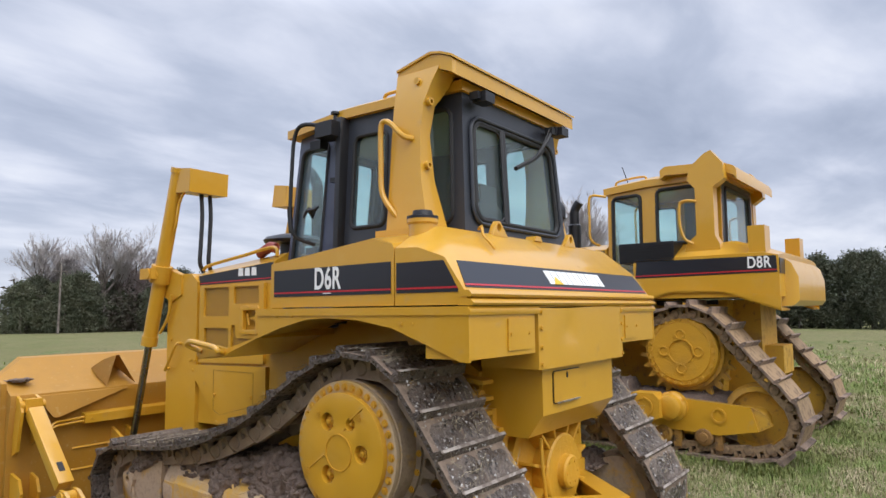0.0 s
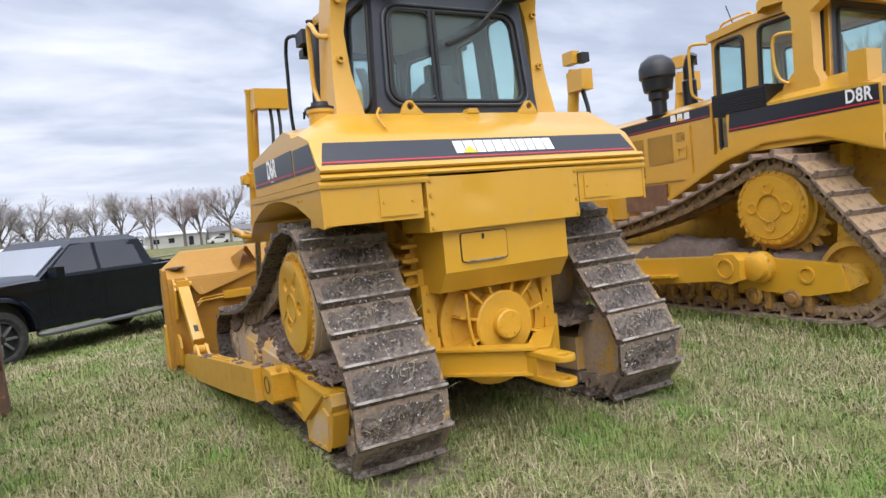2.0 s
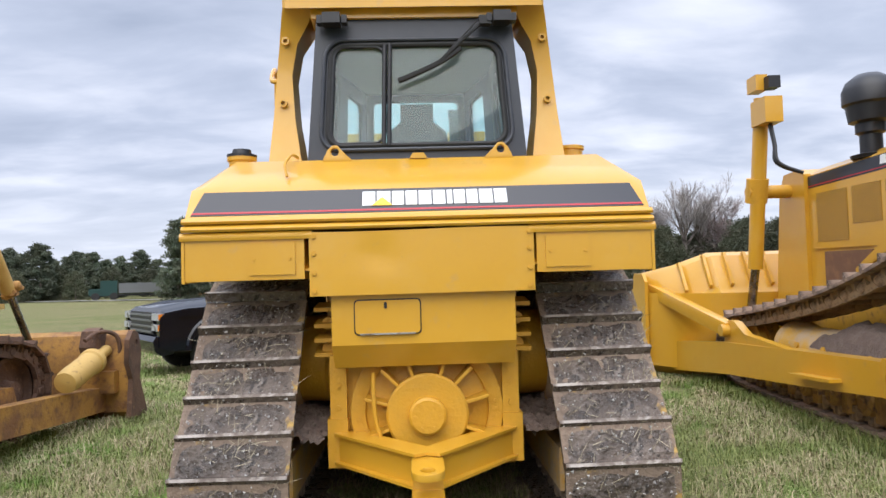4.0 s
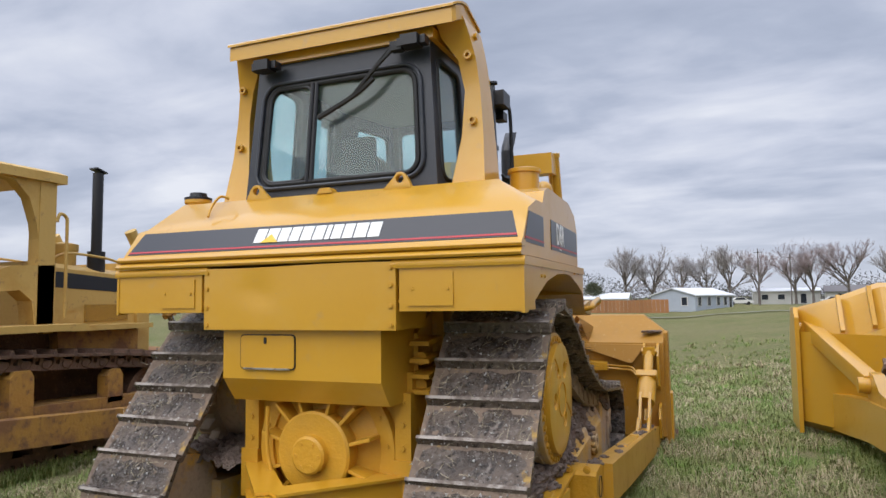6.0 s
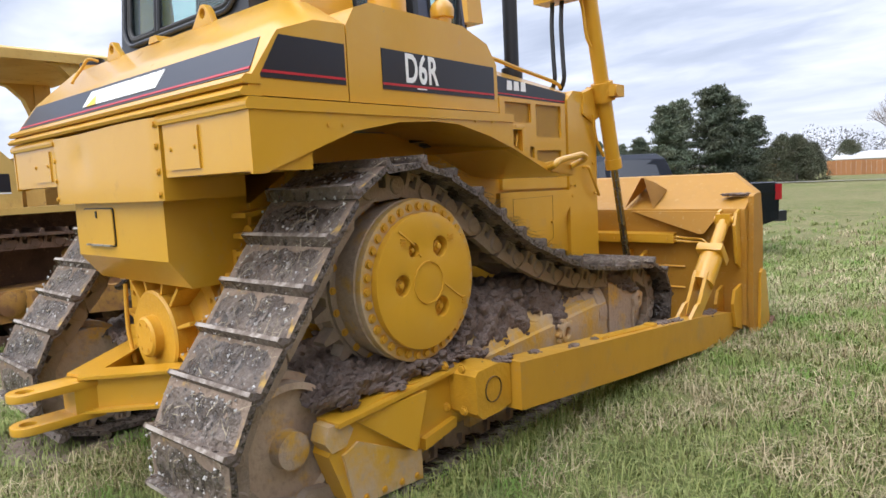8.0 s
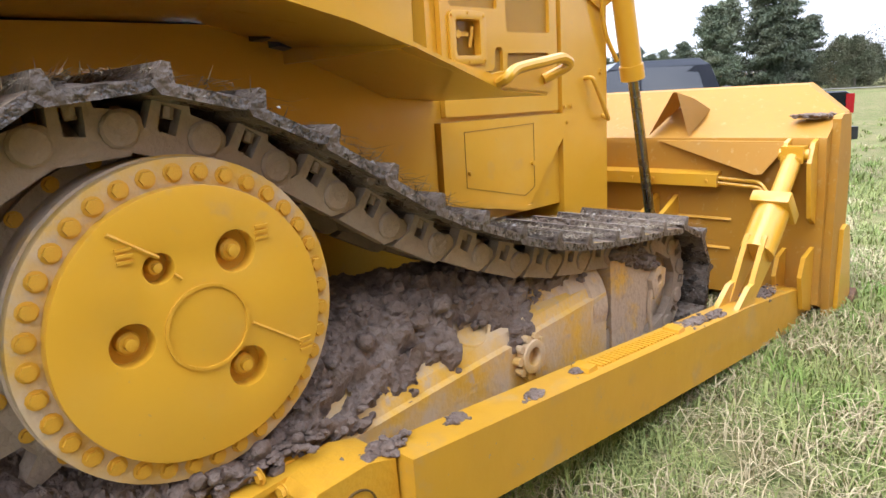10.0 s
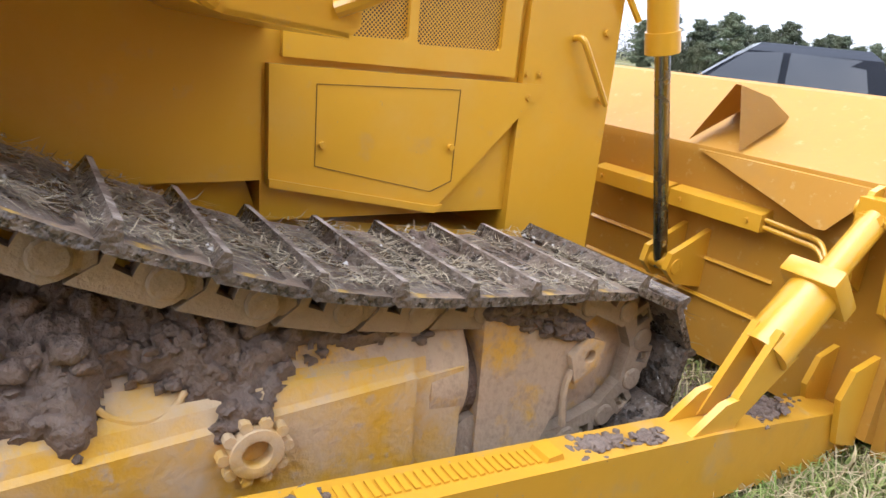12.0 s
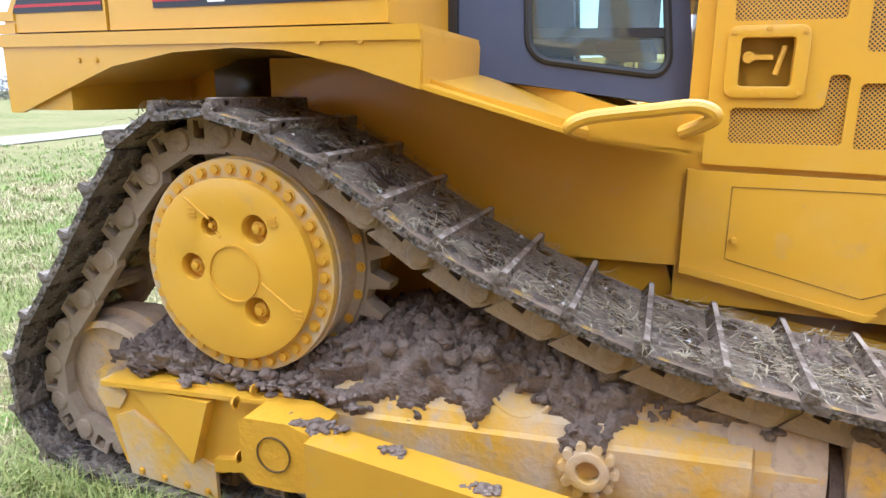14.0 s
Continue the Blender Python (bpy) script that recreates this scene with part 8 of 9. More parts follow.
    for y in (WB, -WB):
        wheel = new("wheel")
        wheel.parent = TRUCK
        bm = bmesh.new()
        lathe(bm, [(s * 0.70, 0.27), (s * 0.71, 0.38), (s * 0.75, 0.43), (s * 0.93, 0.43), (s * 0.97, 0.41), (s * 0.985, 0.32), (s * 0.955, 0.275)], (0, y, 0.43), seg=44, cap=False)
        part("tyre", bm, TYRE, wheel)
        bm = bmesh.new()
        lathe(bm, [(s * 0.86, 0.26), (s * 0.955, 0.275), (s * 0.96, 0.255), (s * 0.90, 0.24), (s * 0.885, 0.05)], (0, y, 0.43), seg=40)
        rim = part("rim", bm, BLACK, wheel, "gloss black rim")
        for i in range(8):
            a = 2 * math.pi * i / 8
            bm = bmesh.new()
            box(bm, s * 0.90, s * 0.950, -0.020, 0.020, 0.05, 0.258)
            bmesh.ops.transform(bm, matrix=Matrix.Translation((0, y, 0.43)) @ Matrix.Rotation(a, 4, "X"), verts=bm.verts)
            part("spoke", bm, DULL, rim, bevel=0.006)
        bm = bmesh.new()
        lathe(bm, [(s * 0.88, 0.07), (s * 0.95, 0.065), (s * 0.955, 0.02)], (0, y, 0.43), seg=18)
        part("hub_cap", bm, BLACK, rim)
bm = bmesh.new()
loft(bm, [[(-0.95, 1.10, 1.245), (0.95, 1.10, 1.245), (0.96, 2.3, 1.205), (0.90, 2.78, 1.14), (-0.90, 2.78, 1.14), (-0.96, 2.3, 1.205)], [(-0.82, 1.12, 1.335), (0.82, 1.12, 1.335), (0.82, 2.2, 1.30), (0.76, 2.72, 1.215), (-0.76, 2.72, 1.215), (-0.82, 2.2, 1.30)]])
part("bonnet", bm, NAVY, TRUCK, bevel=0.02)
bm = bmesh.new()
loft(bm, [[(-0.97, -1.18, 1.25), (0.97, -1.18, 1.25), (0.97, 1.18, 1.22), (-0.97, 1.18, 1.22)], [(-0.86, -0.98, 1.76), (0.86, -0.98, 1.76), (0.84, 0.44, 1.77), (-0.84, 0.44, 1.77)], [(-0.74, -0.86, 1.86), (0.74, -0.86, 1.86), (0.72, 0.30, 1.87), (-0.72, 0.30, 1.87)]])
part("cabin", bm, NAVY, TRUCK, bevel=0.03, seg=3)
bm = bmesh.new()
loft(bm, [[(-0.84, 1.13, 1.265), (0.84, 1.13, 1.265), (0.76, 0.50, 1.74), (-0.76, 0.50, 1.74)], [(-0.84, 1.155, 1.275), (0.84, 1.155, 1.275), (0.76, 0.525, 1.75), (-0.76, 0.525, 1.75)]])
part("windscreen", bm, SCREEN, TRUCK, "windscreen reflecting the sky")
bm = bmesh.new()
loft(bm, [[(-0.78, -1.15, 1.36), (0.78, -1.15, 1.36), (0.72, -1.03, 1.70), (-0.72, -1.03, 1.70)], [(-0.78, -1.175, 1.36), (0.78, -1.175, 1.36), (0.72, -1.055, 1.70), (-0.72, -1.055, 1.70)]])
part("rear_window", bm, DARKGLASS, TRUCK, "dark rear window")
bm = bmesh.new()
box(bm, -0.66, 0.66, 2.76, 2.83, 0.78, 1.15)
gr = part("grille", bm, BLACK, TRUCK, "black front grille", bevel=0.01)
for z in (0.82, 0.91, 1.01, 1.10):
    bm = bmesh.new()
    box(bm, -0.62, 0.62, 2.82, 2.855, z - 0.016, z + 0.016)
    part("grille_bar", bm, DULL, gr, bevel=0.005)
bm = bmesh.new()
prism(bm, [(2.60, 0.46), (2.60, 0.76), (2.88, 0.76), (2.93, 0.68), (2.90, 0.52), (2.80, 0.44)], -0.97, 0.97)
part("front_bumper", bm, NAVY, TRUCK, bevel=0.03)
bm = bmesh.new()
box(bm, -0.95, 0.95, -3.02, -2.84, 0.58, 0.76)
part("rear_bumper", bm, BLACK, TRUCK, bevel=0.03)
bm = bmesh.new()
box(bm, -0.80, 0.80, -2.89, -2.84, 0.66, 1.26)
part("tailgate", bm, NAVY, TRUCK, bevel=0.015)
bm = bmesh.new()
box(bm, -0.86, 0.86, -2.85, -1.2, 0.78, 0.82)
part("bed_floor", bm, BLACK, TRUCK)
bm = bmesh.new()
box(bm, -0.86, 0.86, -1.25, 2.7, 0.45, 1.15)
part("inner_body", bm, BLACK, TRUCK)
bm = bmesh.new()
tube(bm, [(-0.8, -1.5, 1.28), (-0.3, -1.45, 1.36), (0.3, -1.55, 1.36), (0.8, -1.5, 1.28)], 0.06, 8)
part("tarp_roll", bm, RUBBER, TRUCK, "rolled black bed cover")
TRUCK.matrix_world = pose(-2.43, 9.56, -0.16, 0, 0, 127.5) @ Matrix.Scale(0.95, 4)

# ---- trees, houses and road in the distance ----
NEEDLES = material("dark_green_needles", (0.075, 0.100, 0.060), 0.75, layers=((0.6, 0.42, 0.62, (0.115, 0.125, 0.078), 0.8),), random_tint=0.25)
CEDAR = material("olive_cedar_foliage", (0.058, 0.070, 0.036), 0.8, layers=((0.8, 0.42, 0.62, (0.088, 0.088, 0.050), 0.85),), random_tint=0.25)
BARK = material("grey_brown_bark", (0.20, 0.17, 0.15), 0.9, layers=((3.0, 0.45, 0.65, (0.07, 0.055, 0.045), 0.9),))
TWIGS = material("grey_bare_twigs", (0.42, 0.385, 0.375), 0.9)
REDTWIGS = material("reddish_bare_twigs", (0.38, 0.31, 0.30), 0.9)


def soup(name, tris, mat):
    """A mesh of loose triangles (n, 3, 3)."""
    tris = np.asarray(tris, dtype=np.float32)
    n = len(tris)
    me = bpy.data.meshes.new(name)
    me.vertices.add(3 * n)
    me.vertices.foreach_set("co", tris.reshape(-1))
    me.loops.add(3 * n)
    me.loops.foreach_set("vertex_index", np.arange(3 * n, dtype=np.int32))
    me.polygons.add(n)
    me.polygons.foreach_set("loop_start", np.arange(0, 3 * n, 3, dtype=np.int32))
    me.polygons.foreach_set("loop_total", np.full(n, 3, dtype=np.int32))
    me.update(calc_edges=True)
    me.validate()
    me.materials.append(mat)
    return me


def sprays(rng, centres, spread, size, k):
    """k small leaf triangles round each centre."""
    c = np.repeat(np.asarray(centres), k, axis=0)
    n = len(c)
    p = c + rng.normal(0, 1, (n, 3)) * spread
    d = rng.normal(0, 1, (n, 3))
    d /= np.linalg.norm(d, axis=1, keepdims=True)
    e = np.cross(d, rng.normal(0, 1, (n, 3)))
    e /= np.linalg.norm(e, axis=1, keepdims=True)
    s = size * rng.uniform(0.5, 1.4, (n, 1))
    return np.stack([p - e * s * 0.2, p + e * s * 0.2, p + d * s], axis=1)


def pine_meshes(seed, h):
    """A pine: bare lower trunk, whorls of limbs with clumped needles, a ragged outline."""
    rng = np.random.default_rng(seed)
    bm = bmesh.new()
    rod(bm, (0, 0, 0), (0.1, 0.05, h * 0.95), 0.026 * h, 0.004 * h, 8)
    cents = []
    lop = rng.uniform(0, 2 * math.pi)
    tiers = 15 + seed % 3
    for tier in range(tiers):
        f = 0.05 + 0.95 * (tier + rng.uniform(-0.3, 0.3)) / tiers
        for _ in range(7):
            a = rng.uniform(0, 2 * math.pi)
            reach = h * (0.29 * max(0.0, 1 - f) ** 0.62 * min(1.0, 0.6 + 2.2 * f) + 0.025) * rng.uniform(0.55, 1.3) * (1 + 0.25 * math.cos(a - lop))
            z = h * min(f, 0.97)
            tip = Vector((math.cos(a) * reach, math.sin(a) * reach, z + rng.uniform(-0.015, 0.05) * h))
            rod(bm, (0, 0, z - 0.03 * h), tip, 0.005 * h, 0.0015 * h, 4)
            for t in np.linspace(0.3, 1.05, 5):
                cents.append((tip.x * t + rng.normal(0, 0.018 * h), tip.y * t + rng.normal(0, 0.018 * h), z + (tip.z - z) * t + rng.normal(0, 0.012 * h)))
    trunk = bpy.data.meshes.new("trunk")
    bm.to_mesh(trunk)
    bm.free()
    trunk.materials.append(BARK)
    return trunk, soup("crown", sprays(rng, cents, np.array((0.026, 0.026, 0.011)) * h, 0.034 * h, 46), NEEDLES)


def cedar_meshes(seed, h, w):
    """A dense evergreen bush to the ground."""
    rng = np.random.default_rng(seed)
    cents = []
    for i in range(330):
        f, a = rng.uniform(0, 1) ** 0.85, rng.uniform(0, 2 * math.pi)
        lump = 1 + 0.22 * math.sin(2 * a + seed) * math.sin(6 * f + seed) + 0.14 * math.sin(5 * a + 3 * f)
        r = w * math.sqrt(max(0.0, 1 - f ** 1.7)) * lump * rng.uniform(0.45, 1.05)
        cents.append((math.cos(a) * r, math.sin(a) * r, 0.1 + h * f * 0.97))
    bm = bmesh.new()
    rod(bm, (0, 0, 0), (0, 0, h * 0.9), 0.03 * h, 0.006 * h, 6)
    trunk = bpy.data.meshes.new("trunk")
    bm.to_mesh(trunk)
    bm.free()
    trunk.materials.append(BARK)
    return trunk, soup("crown", sprays(rng, cents, 0.040 * h, 0.038 * h, 46), CEDAR)


def bare_meshes(seed, h, mat):
    """A leafless tree: forking limbs down to fine twigs."""
    rnd = random.Random(seed)
    bm = bmesh.new()
    twigs = []

    def grow(p, d, length, r, level):
        q = p + d * length
        if level < 3:
            rod(bm, p, q, r, r * 0.65, 5)
        else:
            u = d.orthogonal().normalized() * r
            v = d.cross(u).normalized() * r
            for w in (u, v):
                twigs.append([p - w * 1.2, p + w * 1.2, q])
        if level == 6:
            return
        for k in range(rnd.choice((3, 4, 4)) if level else 6):
            t = rnd.uniform(0.45, 1.0) if k else 1.0
            turn = Vector((rnd.gauss(0, 1), rnd.gauss(0, 1), rnd.gauss(0, 0.6)))
            nd = (d + turn * (0.36 if level else 0.42) + Vector((0, 0, 0.13))).normalized()
            grow(p + d * length * t, nd, length * rnd.uniform(0.55, 0.82), r * 0.58, level + 1)

    grow(Vector((0, 0, 0)), Vector((0, 0, 1)), h * 0.30, 0.022 * h, 0)
    trunk = bpy.data.meshes.new("trunk")
    bm.to_mesh(trunk)
    bm.free()
    trunk.materials.append(BARK)
    return trunk, soup("crown", np.array([[tuple(v) for v in t] for t in twigs]), mat)


def plant(name, meshes, x, y, s, turn, label, category, group, z=None):
    e = empty(name, label, category, group, m=Matrix.Translation((x, y, (ground_height(x, y) if z is None else z) - 0.05)) @ Matrix.Rotation(turn, 4, "Z") @ Matrix.Scale(s, 4))
    for nm, me in zip(("trunk", "crown"), meshes):
        o = new(nm, me)
        o.parent = e
    return e


PINES = [pine_meshes(i, 10.0) for i in range(4)]
CEDARS = [cedar_meshes(i, 5.0, 2.2) for i in range(3)]
BARES = [bare_meshes(i, 11.0, TWIGS if i % 2 else REDTWIGS) for i in range(4)]
polar = lambda az, r: (r * math.cos(radians(az)), r * math.sin(radians(az)))
rnd = random.Random(41)
for az, r, h in ((108.8, 84, 10.2), (106.2, 80, 11.4), (104.7, 86, 10.2), (103.4, 92, 8.2), (109.9, 76, 9.0), (112.5, 110, 7.4), (114.0, 112, 6.5), (116.0, 108, 7.0), (117.6, 115, 6.6), (119.5, 106, 8.4), (121.5, 112, 8.0), (64.4, 75, 5.6), (62.4, 74, 6.6), (66.0, 76, 5.2), (61.2, 74, 6.2), (123.5, 104, 9.0), (126, 110, 8.0), (111.2, 118, 6.0), (113.2, 120, 5.6), (115.0, 116, 6.2), (116.9, 120, 7.6), (118.6, 112, 6.2), (120.6, 110, 7.0), (122.6, 116, 8.0), (125.0, 112, 7.2), (128, 108, 8.4), (130, 112, 7.4)):
    plant("pine_tree", PINES[rnd.randrange(4)], *polar(az, r), h / 10, rnd.uniform(0, 6), "dark green pine tree with ragged crown at the field edge", "pine tree", "trees round the field")
for az, r, h in ((101.2, 84, 5.2), (100.2, 82, 5.0), (99.3, 85, 4.2), (97.4, 118, 5.0), (71.3, 68, 4.6), (70.2, 70, 5.2), (68.4, 66, 5.0), (67.4, 66, 5.4), (61.0, 66, 5.6), (64.9, 72, 5.0), (66.0, 74, 4.8), (60.0, 60, 5.4), (58, 58, 5.0), (111.8, 104, 4.0), (114.6, 106, 4.4), (117.2, 104, 4.0), (118.2, 107, 4.6), (121.2, 103, 4.2), (123, 106, 4.8), (125.6, 104, 4.4), (127.4, 103, 4.6)):
    plant("cedar_bush", CEDARS[rnd.randrange(3)], *polar(az, r), h / 5, rnd.uniform(0, 6), "dense dark green cedar bush at the field edge", "bush", "trees round the field")
for k in range(34):
    az = 52 - 2.05 * k + rnd.uniform(-0.8, 0.8)
    r = 44 + 10 * rnd.random()
    plant("cedar_bush", CEDARS[k % 3], *polar(az, r), rnd.uniform(0.82, 1.08), rnd.uniform(0, 6), "dense olive cedar bush in a hedge line", "bush", "trees round the field")
for az, r, h, k in ((68.4, 72, 7.6, 1), (69.3, 74, 7.4, 3), (67.4, 78, 7.0, 1), (78.2, 135, 10.6, 2), (75.7, 140, 9.2, 1), (80.6, 140, 10.0, 0), (84.4, 145, 10.6, 2), (86.5, 140, 10.8, 1), (88.3, 150, 10.0, 3), (90.3, 150, 10.6, 1), (92.5, 140, 10.2, 3), (94.7, 135, 11.2, 1),
                   (81.8, 142, 10.2, 0), (65.6, 70, 9.3, 1), (64.2, 72, 8.8, 3), (62.9, 73, 7.4, 0), (24.2, 62, 12.0, 1), (25.6, 64, 10.0, 3), (22.6, 66, 10.5, 1), (73.4, 150, 8.0, 0), (70.0, 72, 8.5, 1), (27.5, 70, 9.0, 1)):
    plant("bare_tree", BARES[k], *polar(az, r), 1.3 * h / 11, rnd.uniform(0, 6), "leafless grey tree with fine twigs in the distance", "tree", "trees round the field")
# brushwood under the bare trees and the far woods all round, each one mass
rng = np.random.default_rng(8)
cents = []
for k in range(900):
    az, r = rng.uniform(58, 72), rng.uniform(68, 80)
    x, y = polar(az, r)
    cents.append((x, y, rng.uniform(0, 1) ** 1.6 * 3.6))
brush = tagged(new("brushwood", soup("brushwood", sprays(rng, cents, 0.5, 0.55, 12), material("brown_winter_brush", (0.075, 0.058, 0.045), 0.9, layers=((0.5, 0.4, 0.6, (0.05, 0.05, 0.032), 0.9),)))), "tangle of brown winter brushwood at the field edge", "bushes", kind="stuff")
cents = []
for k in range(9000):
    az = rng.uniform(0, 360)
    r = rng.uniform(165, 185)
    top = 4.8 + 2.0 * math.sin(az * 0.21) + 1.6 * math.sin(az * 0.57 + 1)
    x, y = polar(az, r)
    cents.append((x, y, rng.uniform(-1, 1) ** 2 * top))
# distance haze is put into the colour: paler and greyer than the near trees
tagged(new("far_woods", soup("far_woods", sprays(rng, cents, 0.9, 0.55, 26), material("haze_tinted_far_woods", (0.14, 0.125, 0.125), 0.95, layers=((0.05, 0.42, 0.6, (0.075, 0.085, 0.07), 0.95),)))), "hazy grey-brown woods on the horizon", "woods", kind="stuff")

# road across the field and a pale gravel drive
ROADSTONE = material("pale_gravel_road", (0.22, 0.205, 0.18), 0.9, layers=((0.8, 0.45, 0.65, (0.17, 0.16, 0.12), 0.9), (3.0, 0.50, 0.64, (0.15, 0.155, 0.09), 0.9)), bump=0.4, bump_scale=20)


def strip(name, pts, width, label, lift):
    bm = bmesh.new()
    P = smooth_path([(x, y, 0) for x, y in pts], n=14)
    rows = []
    for i, p in enumerate(P):
        d = (P[min(i + 1, len(P) - 1)] - P[max(i - 1, 0)]).normalized()
        s = Vector((-d.y, d.x, 0)) * width / 2
        rows.append([bm.verts.new((q.x, q.y, ground_height(q.x, q.y) + lift)) for q in (p - s, p, p + s)])
    for a, b in zip(rows, rows[1:]):
        for i in range(2):
            bm.faces.new((a[i], a[i + 1], b[i + 1], b[i]))
    return tagged(part(name, bm, ROADSTONE, None, smooth=180), label, "road", kind="structure")


strip("road", [(150, 40), (95, 52), (60, 60), (30, 65), (10, 69), (-10, 74), (-40, 84), (-110, 110)], 2.6, "narrow pale road across the field", 0.11)
strip("drive", [(6, -13), (-4, -14.6), (-11, -17), (-22, -22), (-40, -32), (-70, -50)], 2.6, "pale gravel drive through the grass", 0.035)

# fence, houses, poles
FENCE = material("orange_brown_fence_boards", (0.36, 0.165, 0.065), 0.85, layers=((0.7, 0.45, 0.65, (0.29, 0.13, 0.05), 0.85), (9.0, 0.5, 0.7, (0.24, 0.11, 0.045), 0.9)), random_tint=0.12)
SIDING = material("pale_blue_grey_siding", (0.42, 0.46, 0.52), 0.7, layers=((2.0, 0.45, 0.7, (0.38, 0.42, 0.48), 0.7),))
ROOFW = material("pale_metal_roof", (0.70, 0.71, 0.73), 0.5)
ROOFD = material("dark_shingle_roof", (0.16, 0.15, 0.15), 0.85)
CREAM = material("off_white_siding", (0.62, 0.61, 0.58), 0.7)
WINDOW = material("dark_window", (0.03, 0.035, 0.045), 0.15)


def fence(a, b, h, name="board_fence"):
    f = empty(name, "tall orange-brown wooden board fence", "fence")
    a, b = Vector((*a, 0)), Vector((*b, 0))
    n = int((b - a).length / 0.6)
    bm = bmesh.new()
    box(bm, -0.29, 0.29, -0.02, 0.02, 0, h)
    me = bpy.data.meshes.new("board")
    bm.to_mesh(me)
    bm.free()
    me.materials.append(FENCE)
    t = math.atan2((b - a).y, (b - a).x)
    for i in range(n):
        p = a.lerp(b, (i + 0.5) / n)
        share("board", me, f, Matrix.Translation((p.x, p.y, ground_height(p.x, p.y) - 0.1 + 0.04 * math.sin(i * 0.4))) @ Matrix.Rotation(t, 4, "Z"))
    return f


fence(polar(98.6, 104), polar(91.0, 100), 2.1)
fence(polar(110.5, 100), polar(101.0, 104), 2.0)


def house(az, r, w, d, h, roof_h, turn, wall_mat, roof_mat, label, windows):
    x, y = polar(az, r)
    e = empty("house", label, "house", "houses beyond the field", m=Matrix.Translation((x, y, ground_height(x, y))) @ Matrix.Rotation(radians(turn), 4, "Z"))
    bm = bmesh.new()
    prism(bm, [(-d / 2, 0), (d / 2, 0), (d / 2, h), (0, h + roof_h * 0.94), (-d / 2, h)], -w / 2, w / 2)
    part("wall", bm, wall_mat, e)
    for s in (-1, 1):
        bm = bmesh.new()
        prism(bm, [(0, h + roof_h), (s * (d / 2 + 0.35), h - 0.1), (s * (d / 2 + 0.35), h + 0.06), (0, h + roof_h + 0.16)], -w / 2 - 0.3, w / 2 + 0.3)
        part("roof", bm, roof_mat, e)
    for k, (wx, face, ww, wz, wh) in enumerate(windows):
        win = new("window")
        win.parent = e
        bm = bmesh.new()
        if face == "y":
            box(bm, wx - ww / 2, wx + ww / 2, -d / 2 - 0.06, -d / 2 + 0.02, wz, wz + wh)
        else:
            box(bm, -w / 2 - 0.06, -w / 2 + 0.02, wx - ww / 2, wx + ww / 2, wz, wz + wh)
        part("pane", bm, WINDOW, win)
        bm = bmesh.new()
        t = 0.09
        if face == "y":
            holed_plate(bm, [(wx - ww / 2 - t, wz - t), (wx + ww / 2 + t, wz - t), (wx + ww / 2 + t, wz + wh + t), (wx - ww / 2 - t, wz + wh + t)], [[(wx - ww / 2, wz), (wx + ww / 2, wz), (wx + ww / 2, wz + wh), (wx - ww / 2, wz + wh)]], -d / 2 - 0.02, "y", -0.07)
        else:
            holed_plate(bm, [(wx - ww / 2 - t, wz - t), (wx + ww / 2 + t, wz - t), (wx + ww / 2 + t, wz + wh + t), (wx - ww / 2 - t, wz + wh + t)], [[(wx - ww / 2, wz), (wx + ww / 2, wz), (wx + ww / 2, wz + wh), (wx - ww / 2, wz + wh)]], -w / 2 - 0.02, "x", -0.07)
        part("frame", bm, CREAM, win)
    return e


house(89.2, 112, 12.5, 7.5, 2.5, 1.1, 62, SIDING, ROOFW, "single-storey pale grey house with white gable", [(-2.0, "x", 0.9, 1.0, 1.2), (-5, "y", 1, 0.9, 1.3), (-2, "y", 1, 0.9, 1.3), (1, "y", 1, 0.9, 1.3), (3.4, "y", 1, 0.9, 1.3), (5.2, "y", 0.9, 0.2, 2.0)])
house(96.2, 118, 7.5, 6, 2.2, 0.9, 0, CREAM, ROOFW, "low shed with white metal roof behind the fence", [])
house(82.6, 150, 12, 5, 2.7, 0.5, 0, CREAM, ROOFW, "off-white mobile home in the distance", [(-4, "y", 1.2, 1.0, 1.0), (-1, "y", 1.2, 1.0, 1.0), (3, "y", 1.0, 0.2, 1.9)])
house(77.0, 150, 15, 6, 2.4, 1.1, -8, CREAM, ROOFD, "low white house in the distance", [(-5, "y", 1.2, 0.9, 1.1), (-2, "y", 1.2, 0.9, 1.1), (2, "y", 1.0, 0.2, 1.9), (5, "y", 1.2, 0.9, 1.1)])
house(73.6, 140, 10, 6, 2.4, 1.2, 10, CREAM, ROOFD, "low pale house beside a gravel drive", [(-2, "y", 1.2, 0.9, 1.1), (2, "y", 1.2, 0.9, 1.1)])
for az, r, h in ((84.2, 118, 9.5), (69.8, 86, 8.2), (82.0, 128, 9.0), (62.6, 72, 6.5), (5.0, 52, 5.6), (69.0, 62, 6.0)):
    x, y = polar(az, r)
    p = empty("utility_pole", "weathered wooden utility pole in the distance", "pole", "poles beyond the field", m=Matrix.Translation((x, y, ground_height(x, y))))
    bm = bmesh.new()
    rod(bm, (0, 0, 0), (0.05, 0, h), 0.10, 0.075, 8)
    part("shaft", bm, BARK, p)
    bm = bmesh.new()
    box(bm, -0.6, 0.6, -0.04, 0.04, h - 0.7, h - 0.62)
    part("crossarm", bm, BARK, p)
